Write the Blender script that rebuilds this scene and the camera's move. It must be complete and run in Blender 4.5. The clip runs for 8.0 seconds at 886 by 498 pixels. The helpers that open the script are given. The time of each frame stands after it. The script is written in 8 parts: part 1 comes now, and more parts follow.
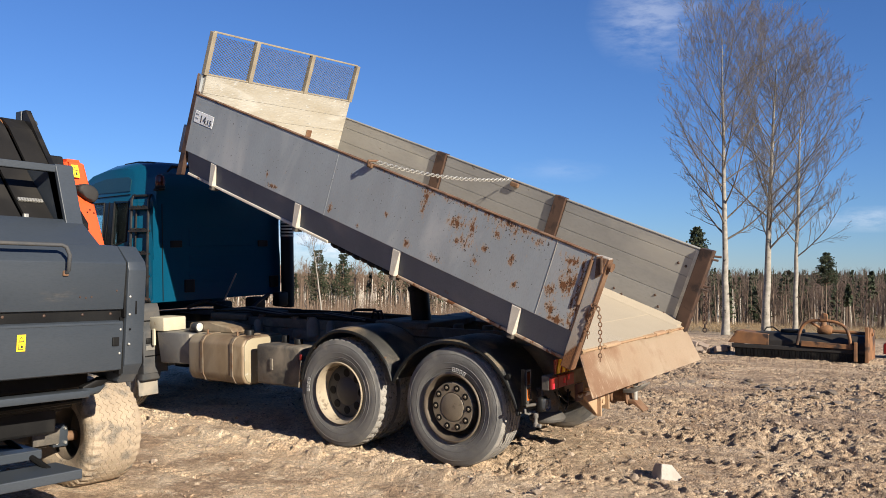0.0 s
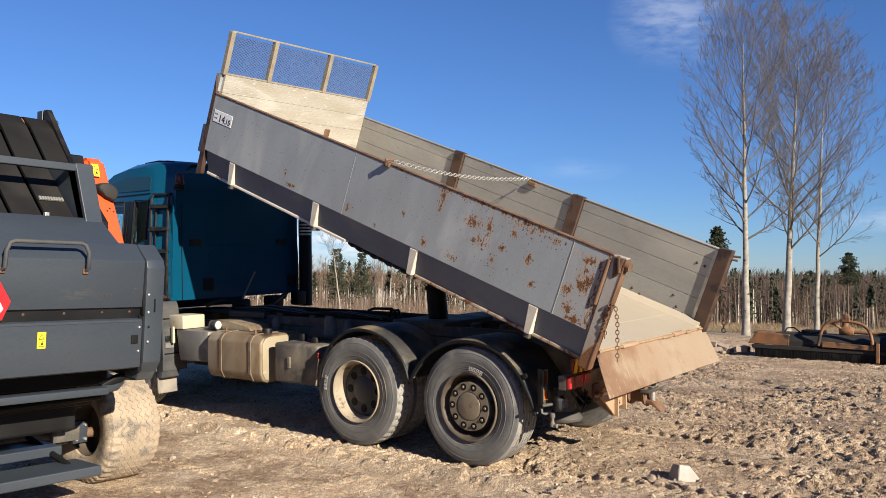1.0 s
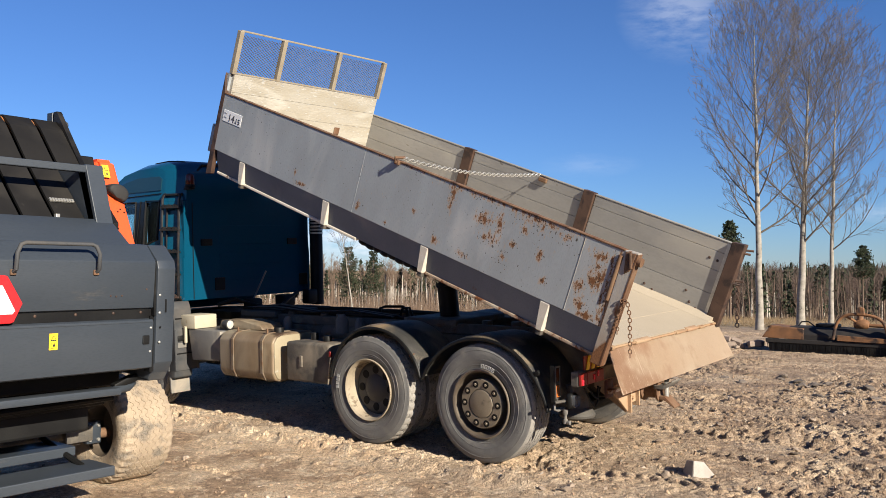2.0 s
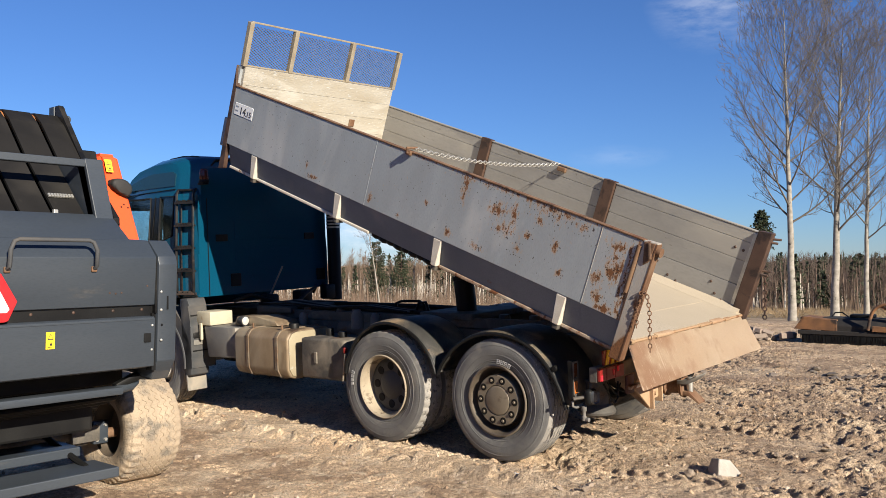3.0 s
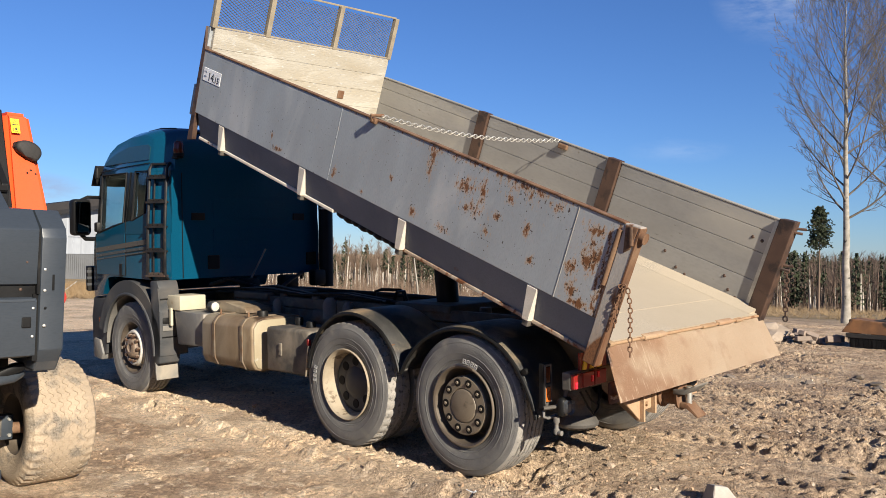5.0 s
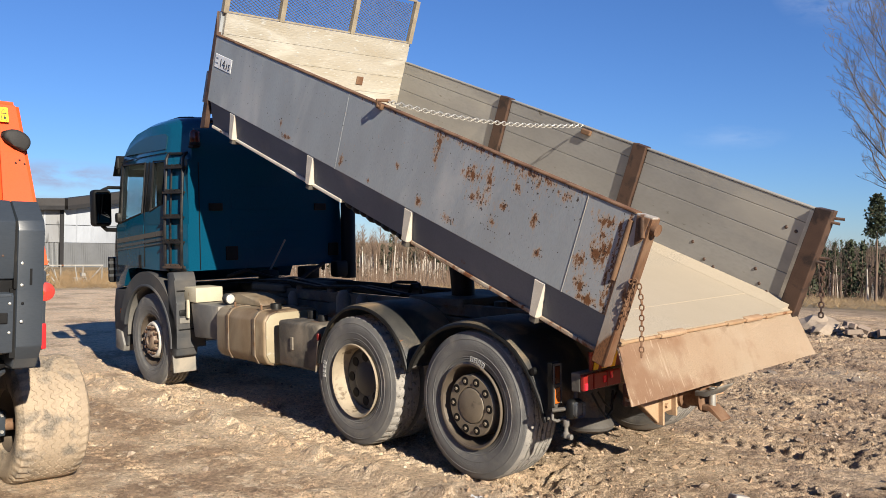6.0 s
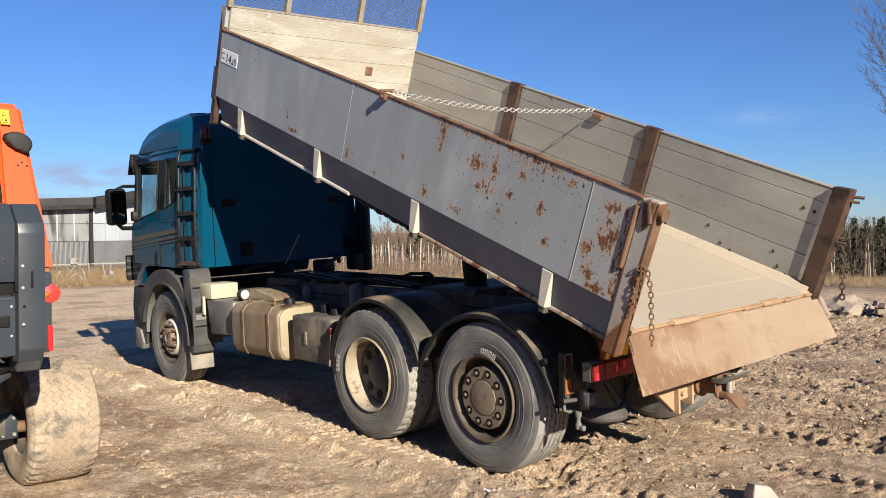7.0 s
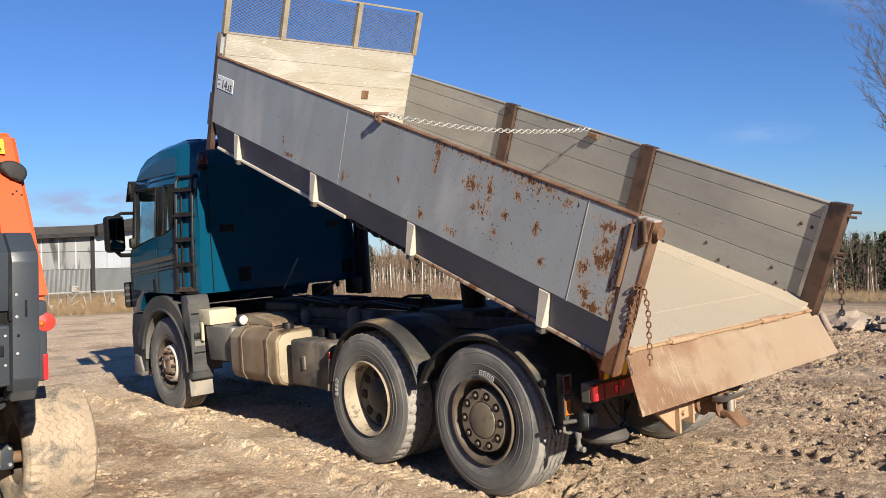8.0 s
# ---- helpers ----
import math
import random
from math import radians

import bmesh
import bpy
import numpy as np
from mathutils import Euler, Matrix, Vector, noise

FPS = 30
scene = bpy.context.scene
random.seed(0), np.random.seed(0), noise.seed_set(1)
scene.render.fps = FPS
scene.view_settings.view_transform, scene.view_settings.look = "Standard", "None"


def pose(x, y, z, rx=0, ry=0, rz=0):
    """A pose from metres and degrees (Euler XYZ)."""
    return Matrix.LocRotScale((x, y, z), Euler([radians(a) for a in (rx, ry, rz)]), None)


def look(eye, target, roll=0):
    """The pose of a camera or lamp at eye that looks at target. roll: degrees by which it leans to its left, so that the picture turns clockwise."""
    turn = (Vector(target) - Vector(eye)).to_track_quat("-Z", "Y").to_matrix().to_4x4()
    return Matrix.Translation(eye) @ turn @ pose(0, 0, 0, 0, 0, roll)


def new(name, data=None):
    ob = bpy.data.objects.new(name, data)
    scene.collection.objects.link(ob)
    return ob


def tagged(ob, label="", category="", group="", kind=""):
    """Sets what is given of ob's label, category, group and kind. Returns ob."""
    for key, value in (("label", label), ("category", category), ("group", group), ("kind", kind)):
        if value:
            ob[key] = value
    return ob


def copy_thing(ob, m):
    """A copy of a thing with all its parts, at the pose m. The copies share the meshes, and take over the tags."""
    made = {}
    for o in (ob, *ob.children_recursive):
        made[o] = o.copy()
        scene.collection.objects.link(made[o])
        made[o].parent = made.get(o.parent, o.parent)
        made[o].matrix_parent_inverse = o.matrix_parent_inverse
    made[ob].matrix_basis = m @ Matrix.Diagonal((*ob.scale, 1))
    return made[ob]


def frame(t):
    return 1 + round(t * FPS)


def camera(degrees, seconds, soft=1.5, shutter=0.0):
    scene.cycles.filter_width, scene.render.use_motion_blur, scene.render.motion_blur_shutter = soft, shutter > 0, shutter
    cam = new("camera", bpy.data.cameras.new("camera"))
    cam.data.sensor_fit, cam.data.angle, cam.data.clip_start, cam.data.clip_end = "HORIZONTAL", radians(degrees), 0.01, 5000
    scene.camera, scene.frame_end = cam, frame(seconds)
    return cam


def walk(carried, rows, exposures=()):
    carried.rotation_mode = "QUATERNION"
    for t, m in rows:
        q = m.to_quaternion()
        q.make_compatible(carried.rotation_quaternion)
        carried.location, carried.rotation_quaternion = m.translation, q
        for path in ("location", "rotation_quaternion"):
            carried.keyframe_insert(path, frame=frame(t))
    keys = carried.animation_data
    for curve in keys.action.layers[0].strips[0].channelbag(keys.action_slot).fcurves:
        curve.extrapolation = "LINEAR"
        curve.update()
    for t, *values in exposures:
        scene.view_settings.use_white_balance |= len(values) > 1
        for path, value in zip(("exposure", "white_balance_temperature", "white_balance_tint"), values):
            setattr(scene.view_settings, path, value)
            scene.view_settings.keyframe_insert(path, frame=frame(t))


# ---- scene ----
cam = camera(54.65, 8.0, 0.75)
PATH = [
    (0, (4.423, -6.193, 1.700), (3.246, -4.578, 1.759), 0.81),
    (0.5, (4.427, -6.189, 1.704), (3.233, -4.585, 1.759), 0.90),
    (1, (4.435, -6.184, 1.702), (3.223, -4.595, 1.758), 1.00),
    (1.5, (4.434, -6.186, 1.707), (3.214, -4.602, 1.761), 0.86),
    (3, (4.394, -5.899, 1.696), (3.107, -4.368, 1.731), -0.22),
    (3.5, (4.382, -5.639, 1.691), (3.056, -4.142, 1.729), 0.60),
    (4, (4.408, -5.337, 1.662), (3.060, -3.860, 1.680), 1.57),
    (4.5, (4.326, -5.012, 1.643), (2.970, -3.542, 1.658), 1.24),
    (6, (4.293, -4.261, 1.677), (2.831, -2.897, 1.662), 1.11),
    (6.5, (4.287, -4.138, 1.686), (2.800, -2.801, 1.639), 0.05),
    (7, (4.318, -4.097, 1.693), (2.814, -2.780, 1.651), -0.44),
    (7.5, (4.330, -4.069, 1.695), (2.824, -2.754, 1.694), -1.02),
    (8, (4.328, -4.056, 1.692), (2.821, -2.741, 1.701), -1.38),
]
walk(cam, [(t, look(eye, target, roll)) for t, eye, target, roll in PATH])

# ---- light ----
SUN_AZ, SUN_EL = radians(-14.0), radians(23.5)      # towards the sun, azimuth from +x
world = bpy.data.worlds.new("sky")
scene.world = world
world.use_nodes = True
wn, wl = world.node_tree.nodes, world.node_tree.links
sky = wn.new("ShaderNodeTexSky")
sky.sky_type = "NISHITA"
sky.sun_disc = False
sky.sun_elevation = SUN_EL
sky.sun_rotation = radians(90.0) - SUN_AZ
sky.altitude = 100
sky.air_density, sky.dust_density, sky.ozone_density = 1.0, 0.0, 6.0
# thin scattered cloud, thickest low over the horizon
tcw, mpw, nzw, sep = wn.new("ShaderNodeTexCoord"), wn.new("ShaderNodeMapping"), wn.new("ShaderNodeTexNoise"), wn.new("ShaderNodeSeparateXYZ")
mpw.inputs["Scale"].default_value = (1.0, 1.0, 3.2)
mpw.inputs["Location"].default_value = (0.35, 0.1, 0.0)
nzw.inputs["Scale"].default_value, nzw.inputs["Detail"].default_value, nzw.inputs["Roughness"].default_value = 5.5, 7.0, 0.55
wl.new(tcw.outputs["Generated"], mpw.inputs[0])
wl.new(mpw.outputs[0], nzw.inputs["Vector"])
wl.new(tcw.outputs["Generated"], sep.inputs[0])
low, cov, mul, mixc = wn.new("ShaderNodeMapRange"), wn.new("ShaderNodeMapRange"), wn.new("ShaderNodeMath"), wn.new("ShaderNodeMix")
for key, v in (("From Min", 0.02), ("From Max", 0.30), ("To Min", 0.64), ("To Max", 0.76)):
    low.inputs[key].default_value = v
wl.new(sep.outputs["Z"], low.inputs["Value"])
wl.new(low.outputs["Result"], cov.inputs["From Min"])
cov.inputs["From Max"].default_value = 0.95
wl.new(nzw.outputs["Fac"], cov.inputs["Value"])
mul.operation, mul.inputs[1].default_value = "MULTIPLY", 0.9
wl.new(cov.outputs["Result"], mul.inputs[0])
mul.use_clamp = True
# the few small clouds that stand over the horizon
clouds, haze = mul.outputs[0], None
fluff = wn.new("ShaderNodeMapRange")
fluff.inputs["From Min"].default_value, fluff.inputs["From Max"].default_value = 0.36, 0.62
nzc = wn.new("ShaderNodeTexNoise")
nzc.inputs["Scale"].default_value, nzc.inputs["Detail"].default_value, nzc.inputs["Roughness"].default_value = 22.0, 7.0, 0.6
wl.new(mpw.outputs[0], nzc.inputs["Vector"])
wl.new(nzc.outputs["Fac"], fluff.inputs["Value"])
for way, wide, high, thick, grey in (((-0.686, 0.726, 0.05), 0.085, 0.045, 1.3, False),
                                     ((-0.365, 0.886, 0.285), 0.06, 0.05, 0.35, False),
                                     ((-0.472, 0.873, 0.121), 0.05, 0.012, 0.12, False),
                                     ((-0.168, 0.984, 0.064), 0.05, 0.012, 0.5, False),
                                     ((-0.944, 0.324, 0.062), 0.075, 0.016, 1.2, True),
                                     ((-0.955, 0.292, 0.034), 0.07, 0.010, 1.0, True)):
    va, vl, vr, vm, vx = wn.new("ShaderNodeVectorMath"), wn.new("ShaderNodeVectorMath"), wn.new("ShaderNodeMapRange"), wn.new("ShaderNodeMath"), wn.new("ShaderNodeMath")
    va.operation, vl.operation, vm.operation, vx.operation = "MULTIPLY_ADD", "LENGTH", "MULTIPLY", "MAXIMUM"
    va.inputs[1].default_value = (1 / wide, 1 / wide, 1 / high)
    va.inputs[2].default_value = (-way[0] / wide, -way[1] / wide, -way[2] / high)
    wl.new(tcw.outputs["Generated"], va.inputs[0])
    wl.new(va.outputs[0], vl.inputs[0])
    for key, v in (("From Min", 1.25), ("From Max", 0.2), ("To Max", 0.75 * thick)):
        vr.inputs[key].default_value = v
    wl.new(vl.outputs["Value"], vr.inputs["Value"])
    wl.new(vr.outputs["Result"], vm.inputs[0])
    wl.new(fluff.outputs["Result"], vm.inputs[1])
    wl.new(vm.outputs[0], vx.inputs[1])
    if grey:
        vx.inputs[0].default_value = 0.0
        if haze:
            wl.new(haze, vx.inputs[0])
        haze = vx.outputs[0]
    else:
        wl.new(clouds, vx.inputs[0])
        clouds = vx.outputs[0]
mixc.data_type = "RGBA"
wl.new(clouds, mixc.inputs["Factor"])
tint = wn.new("ShaderNodeMix")
tint.data_type, tint.blend_type = "RGBA", "MULTIPLY"
tint.inputs["Factor"].default_value = 1.0
wl.new(sky.outputs[0], tint.inputs["A"])
tint.inputs["B"].default_value = (0.79, 0.96, 1.28, 1)
wl.new(tint.outputs["Result"], mixc.inputs["A"])
mixc.inputs["B"].default_value = (11.0, 11.5, 12.5, 1)
shaded = wn.new("ShaderNodeMix")
shaded.data_type = "RGBA"
wl.new(haze, shaded.inputs["Factor"])
wl.new(mixc.outputs["Result"], shaded.inputs["A"])
shaded.inputs["B"].default_value = (4.3, 4.5, 6.4, 1)
wl.new(shaded.outputs["Result"], wn["Background"].inputs[0])
wn["Background"].inputs[1].default_value = 0.0425
sun = new("sun", bpy.data.lights.new("sun", "SUN"))
sun.data.energy, sun.data.angle, sun.data.color = 4.6, radians(0.5), (1.0, 0.91, 0.76)
sun.matrix_world = look((0, 0, 0), (-math.cos(SUN_AZ) * math.cos(SUN_EL), -math.sin(SUN_AZ) * math.cos(SUN_EL), -math.sin(SUN_EL)))
scene.view_settings.exposure = 1.10


# ---- materials ----
def surf(name, c1, c2, scale=6.0, rough=0.6, metal=0.0, bump=0.15, fine=60.0, spots=None, spot_scale=3.0, spot_at=0.62,
         spot_edge=0.06, dust=None, dust_amount=0.5, stretch=(1, 1, 1), rough_var=0.15, coat=0.0, vary=0.0):
    """Two-scale procedural surface: c1-c2 mottling, fine grain bump, optional spots (rust, stains) and a thin veil of dust."""
    m = bpy.data.materials.new(name)
    m.use_nodes = True
    n, l = m.node_tree.nodes, m.node_tree.links
    p = n["Principled BSDF"]
    tc = n.new("ShaderNodeTexCoord")
    mp = n.new("ShaderNodeMapping")
    mp.inputs["Scale"].default_value = stretch
    l.new(tc.outputs["Object"], mp.inputs[0])

    def noise_tex(sc, detail=5.0, dist=0.0):
        t = n.new("ShaderNodeTexNoise")
        t.inputs["Scale"].default_value, t.inputs["Detail"].default_value = sc, detail
        t.inputs["Distortion"].default_value = dist
        l.new(mp.outputs[0], t.inputs["Vector"])
        return t.outputs["Fac"]

    def ramp(src, a, b):
        r = n.new("ShaderNodeMapRange")
        r.inputs["From Min"].default_value, r.inputs["From Max"].default_value = a, b
        l.new(src, r.inputs["Value"])
        return r.outputs["Result"]

    def mix(fac, a, b):
        x = n.new("ShaderNodeMix")
        x.data_type = "RGBA"
        for sock, v in ((x.inputs["Factor"], fac), (x.inputs["A"], a), (x.inputs["B"], b)):
            if isinstance(v, (tuple, list)):
                sock.default_value = (*v[:3], 1)
            elif isinstance(v, float):
                sock.default_value = v
            else:
                l.new(v, sock)
        return x.outputs["Result"]

    big, grain = noise_tex(scale), noise_tex(fine, 3.0)
    col = mix(ramp(big, 0.32, 0.68), c1, c2)
    dark = tuple(v * 0.72 for v in c1)
    g2 = n.new("ShaderNodeMath")
    g2.operation = "MULTIPLY"
    g2.inputs[1].default_value = 0.45
    l.new(ramp(grain, 0.45, 0.75), g2.inputs[0])
    col = mix(g2.outputs[0], col, dark)
    rough_src = ramp(big, 0.2, 0.8)
    if spots:
        sp = ramp(noise_tex(spot_scale, 8.0, 0.4), spot_at, spot_at + spot_edge)
        col = mix(sp, col, mix(ramp(grain, 0.3, 0.7), spots, tuple(v * 0.45 for v in spots)))
    if dust:
        du = ramp(noise_tex(scale * 0.6, 7.0, 0.6), 0.62 - 0.4 * dust_amount, 0.72)
        col = mix(du, col, dust)
    if vary:
        oi = n.new("ShaderNodeObjectInfo")
        v = n.new("ShaderNodeHueSaturation")
        l.new(ramp(oi.outputs["Random"], 0.0, 1.0), v.inputs["Value"])
        v.inputs["Value"].default_value = 1.0
        r = v.inputs["Value"].links[0].from_node
        r.inputs["To Min"].default_value, r.inputs["To Max"].default_value = 1 - vary, 1 + vary
        l.new(col, v.inputs["Color"])
        col = v.outputs["Color"]
    l.new(col, p.inputs["Base Color"])
    rr = n.new("ShaderNodeMapRange")
    rr.inputs["To Min"].default_value, rr.inputs["To Max"].default_value = max(0.03, rough - rough_var), min(1.0, rough + rough_var)
    l.new(rough_src, rr.inputs["Value"])
    l.new(rr.outputs["Result"], p.inputs["Roughness"])
    p.inputs["Metallic"].default_value = metal
    p.inputs["Coat Weight"].default_value = coat
    if bump:
        b = n.new("ShaderNodeBump")
        b.inputs["Strength"].default_value = bump
        b.inputs["Distance"].default_value = 0.01
        l.new(grain, b.inputs["Height"])
        l.new(b.outputs[0], p.inputs["Normal"])
    return m


def rusted_sheet(name, c1, c2, blobs, thr):
    """Grey paint on sheet steel, chipped to rust: thick round given places, (along, up, half-length, half-height), and in loose flecks."""
    m = surf(name, c1, c2, 2.6, 0.5, 0.0, 0.12, 60, None, dust=(0.37, 0.38, 0.385), dust_amount=0.16, stretch=(1.5, 1, 0.5))
    n, l = m.node_tree.nodes, m.node_tree.links
    p = n["Principled BSDF"]
    base = p.inputs["Base Color"].links[0].from_socket
    tc = n.new("ShaderNodeTexCoord")
    field = None
    for u, w, a, b in blobs:
        v = n.new("ShaderNodeVectorMath")
        v.operation = "MULTIPLY_ADD"
        v.inputs[1].default_value = (1 / a, 0, 1 / b)
        v.inputs[2].default_value = (-u / a, 0, -w / b)
        l.new(tc.outputs["Object"], v.inputs[0])
        ln = n.new("ShaderNodeVectorMath")
        ln.operation = "LENGTH"
        l.new(v.outputs[0], ln.inputs[0])
        r = n.new("ShaderNodeMapRange")
        for key, val in (("From Min", 1.6), ("From Max", 0.0)):
            r.inputs[key].default_value = val
        l.new(ln.outputs["Value"], r.inputs["Value"])
        if field is None:
            field = r.outputs["Result"]
        else:
            mx = n.new("ShaderNodeMath")
            mx.operation = "MAXIMUM"
            l.new(field, mx.inputs[0])
            l.new(r.outputs["Result"], mx.inputs[1])
            field = mx.outputs[0]
    nz = n.new("ShaderNodeTexNoise")
    mp = n.new("ShaderNodeMapping")
    mp.inputs["Scale"].default_value = (1.3, 1.0, 0.55)
    l.new(tc.outputs["Object"], mp.inputs[0])
    l.new(mp.outputs[0], nz.inputs["Vector"])
    nz.inputs["Scale"].default_value, nz.inputs["Detail"].default_value, nz.inputs["Roughness"].default_value = 30.0, 7.0, 0.72
    ma = n.new("ShaderNodeMath")
    ma.operation = "MULTIPLY_ADD"
    ma.inputs[1].default_value = 0.26
    l.new(field, ma.inputs[0])
    l.new(nz.outputs["Fac"], ma.inputs[2])
    # loose black pits over the whole sheet and the heart of each rust patch
    nz2, add = n.new("ShaderNodeTexNoise"), n.new("ShaderNodeMath")
    nz2.inputs["Scale"].default_value, nz2.inputs["Detail"].default_value = 55.0, 2.0
    l.new(tc.outputs["Object"], nz2.inputs["Vector"])
    add.operation, add.inputs[1].default_value = "MULTIPLY_ADD", 0.14
    l.new(field, add.inputs[0])
    l.new(nz2.outputs["Fac"], add.inputs[2])
    halo, core, pits = n.new("ShaderNodeMapRange"), n.new("ShaderNodeMapRange"), n.new("ShaderNodeMapRange")
    pits.inputs["From Min"].default_value, pits.inputs["From Max"].default_value = 0.705, 0.735
    l.new(add.outputs[0], pits.inputs["Value"])
    for node, lo, hi in ((halo, thr - 0.085, thr + 0.03), (core, thr - 0.005, thr + 0.03)):
        node.inputs["From Min"].default_value, node.inputs["From Max"].default_value = lo, hi
        l.new(ma.outputs[0], node.inputs["Value"])
    cur = base
    for node, colour, amount in ((halo, (0.42, 0.245, 0.105), 0.75), (core, (0.135, 0.052, 0.016), 0.95), (pits, (0.035, 0.02, 0.012), 0.9)):
        k = n.new("ShaderNodeMath")
        k.operation = "MULTIPLY"
        k.inputs[1].default_value = amount
        l.new(node.outputs["Result"], k.inputs[0])
        x = n.new("ShaderNodeMix")
        x.data_type = "RGBA"
        l.new(k.outputs[0], x.inputs["Factor"])
        l.new(cur, x.inputs["A"])
        x.inputs["B"].default_value = (*colour, 1)
        cur = x.outputs["Result"]
    l.new(cur, p.inputs["Base Color"])
    return m


DIRT = (0.40, 0.30, 0.21)
RUST = (0.20, 0.075, 0.025)
RUST_PLACES = [(-1.36, 0.87, 0.05, 0.13), (-1.36, 0.97, 0.07, 0.05), (-0.98, 0.80, 0.10, 0.08), (-0.80, 0.80, 0.05, 0.12), (-0.86, 0.66, 0.14, 0.06), (-1.43, 0.45, 0.05, 0.05),
               (-1.10, 0.43, 0.07, 0.035), (-2.44, 0.44, 0.035, 0.05), (-3.4, 0.50, 0.03, 0.05), (-0.70, 0.56, 0.05, 0.06), (-0.35, 0.70, 0.05, 0.06), (-0.25, 0.50, 0.04, 0.05), (-0.55, 0.84, 0.05, 0.05), (-0.62, 0.70, 0.04, 0.04), (-0.15, 0.92, 0.10, 0.05), (-3.3, 0.40, 0.1, 0.03), (-0.7, 1.0, 1.0, 0.06), (-2.0, 1.0, 0.5, 0.03), (-0.45, 0.97, 0.25, 0.10), (-1.75, 0.62, 0.03, 0.03), (-2.05, 0.40, 0.03, 0.02)]
REAR_PLACES = [(0.07, 0.59, 0.05, 0.06), (0.20, 0.89, 0.13, 0.045), (0.13, 0.45, 0.06, 0.06), (0.2, 0.70, 0.10, 0.12), (0.33, 0.65, 0.06, 0.4), (0.2, 0.39, 0.12, 0.04)]
M_BEDGREY = rusted_sheet("bed_grey_paint", (0.295, 0.322, 0.342), (0.25, 0.270, 0.285), RUST_PLACES, 0.712)
M_BEDGREY_REAR = rusted_sheet("bed_grey_paint_chipped", (0.325, 0.345, 0.358), (0.285, 0.298, 0.305), REAR_PLACES, 0.68)
M_RUSTY = surf("rusty_steel", (0.125, 0.056, 0.026), (0.19, 0.115, 0.068), 11.0, 0.8, 0.1, 0.2, 140, (0.07, 0.036, 0.02), 9.0, 0.56, 0.14, stretch=(1, 1, 0.4))
M_POST = surf("rust_eaten_grey_post", (0.35, 0.335, 0.31), (0.29, 0.235, 0.185), 4.0, 0.65, 0.0, 0.12, 110, (0.20, 0.085, 0.032), 7.0, 0.50, 0.07, stretch=(1, 1, 0.45))
M_RUSTDARK = surf("brown_rusty_post", (0.052, 0.027, 0.018), (0.082, 0.045, 0.029), 7.0, 0.6, 0.0, 0.12, 120, (0.035, 0.02, 0.015), 9.0, 0.54, 0.1)
# bed grey darkened for the shade below the side sheets, flecked with rust
M_UNDER = surf("underframe_grey_with_shade", (0.165, 0.185, 0.21), (0.135, 0.152, 0.175), 2.0, 0.85, 0.0, 0.1, 80, RUST, 3.0, 0.70, 0.04, (0.25, 0.24, 0.23), 0.1)
M_FLANGE = surf("rust_stained_flange", (0.42, 0.36, 0.28), (0.20, 0.10, 0.05), 7.0, 0.7, 0.0, 0.3, 90, RUST, 9.0, 0.52, 0.06)
M_WHITEBR = surf("whitewashed_steel", (0.66, 0.62, 0.54), (0.55, 0.49, 0.40), 6.0, 0.65, 0.0, 0.15, 90, RUST, 5.0, 0.63, 0.04)
M_ALU = surf("worn_aluminium_plank", (0.31, 0.303, 0.285), (0.24, 0.232, 0.215), 2.2, 0.45, 0.15, 0.10, 34, (0.20, 0.175, 0.14), 14.0, 0.70, 0.06, (0.40, 0.375, 0.325), 0.22, (0.55, 1, 1.3), vary=0.05)
M_BOARD = surf("cream_scuffed_board", (0.36, 0.335, 0.285), (0.30, 0.265, 0.205), 3.4, 0.6, 0.0, 0.4, 45, (0.49, 0.475, 0.435), 26.0, 0.60, 0.04, (0.47, 0.45, 0.40), 0.22, stretch=(1, 0.42, 1.9), vary=0.04)
M_FLOORBED = surf("sandy_bed_floor", (0.475, 0.405, 0.31), (0.415, 0.35, 0.26), 1.0, 0.45, 0.2, 0.05, 90, (0.58, 0.50, 0.39), 1.3, 0.55, 0.2)
M_FLAP = surf("rusty_dusty_flap", (0.58, 0.455, 0.325), (0.50, 0.345, 0.225), 1.1, 0.6, 0.1, 0.25, 90, None, dust=(0.62, 0.515, 0.385), dust_amount=0.34)


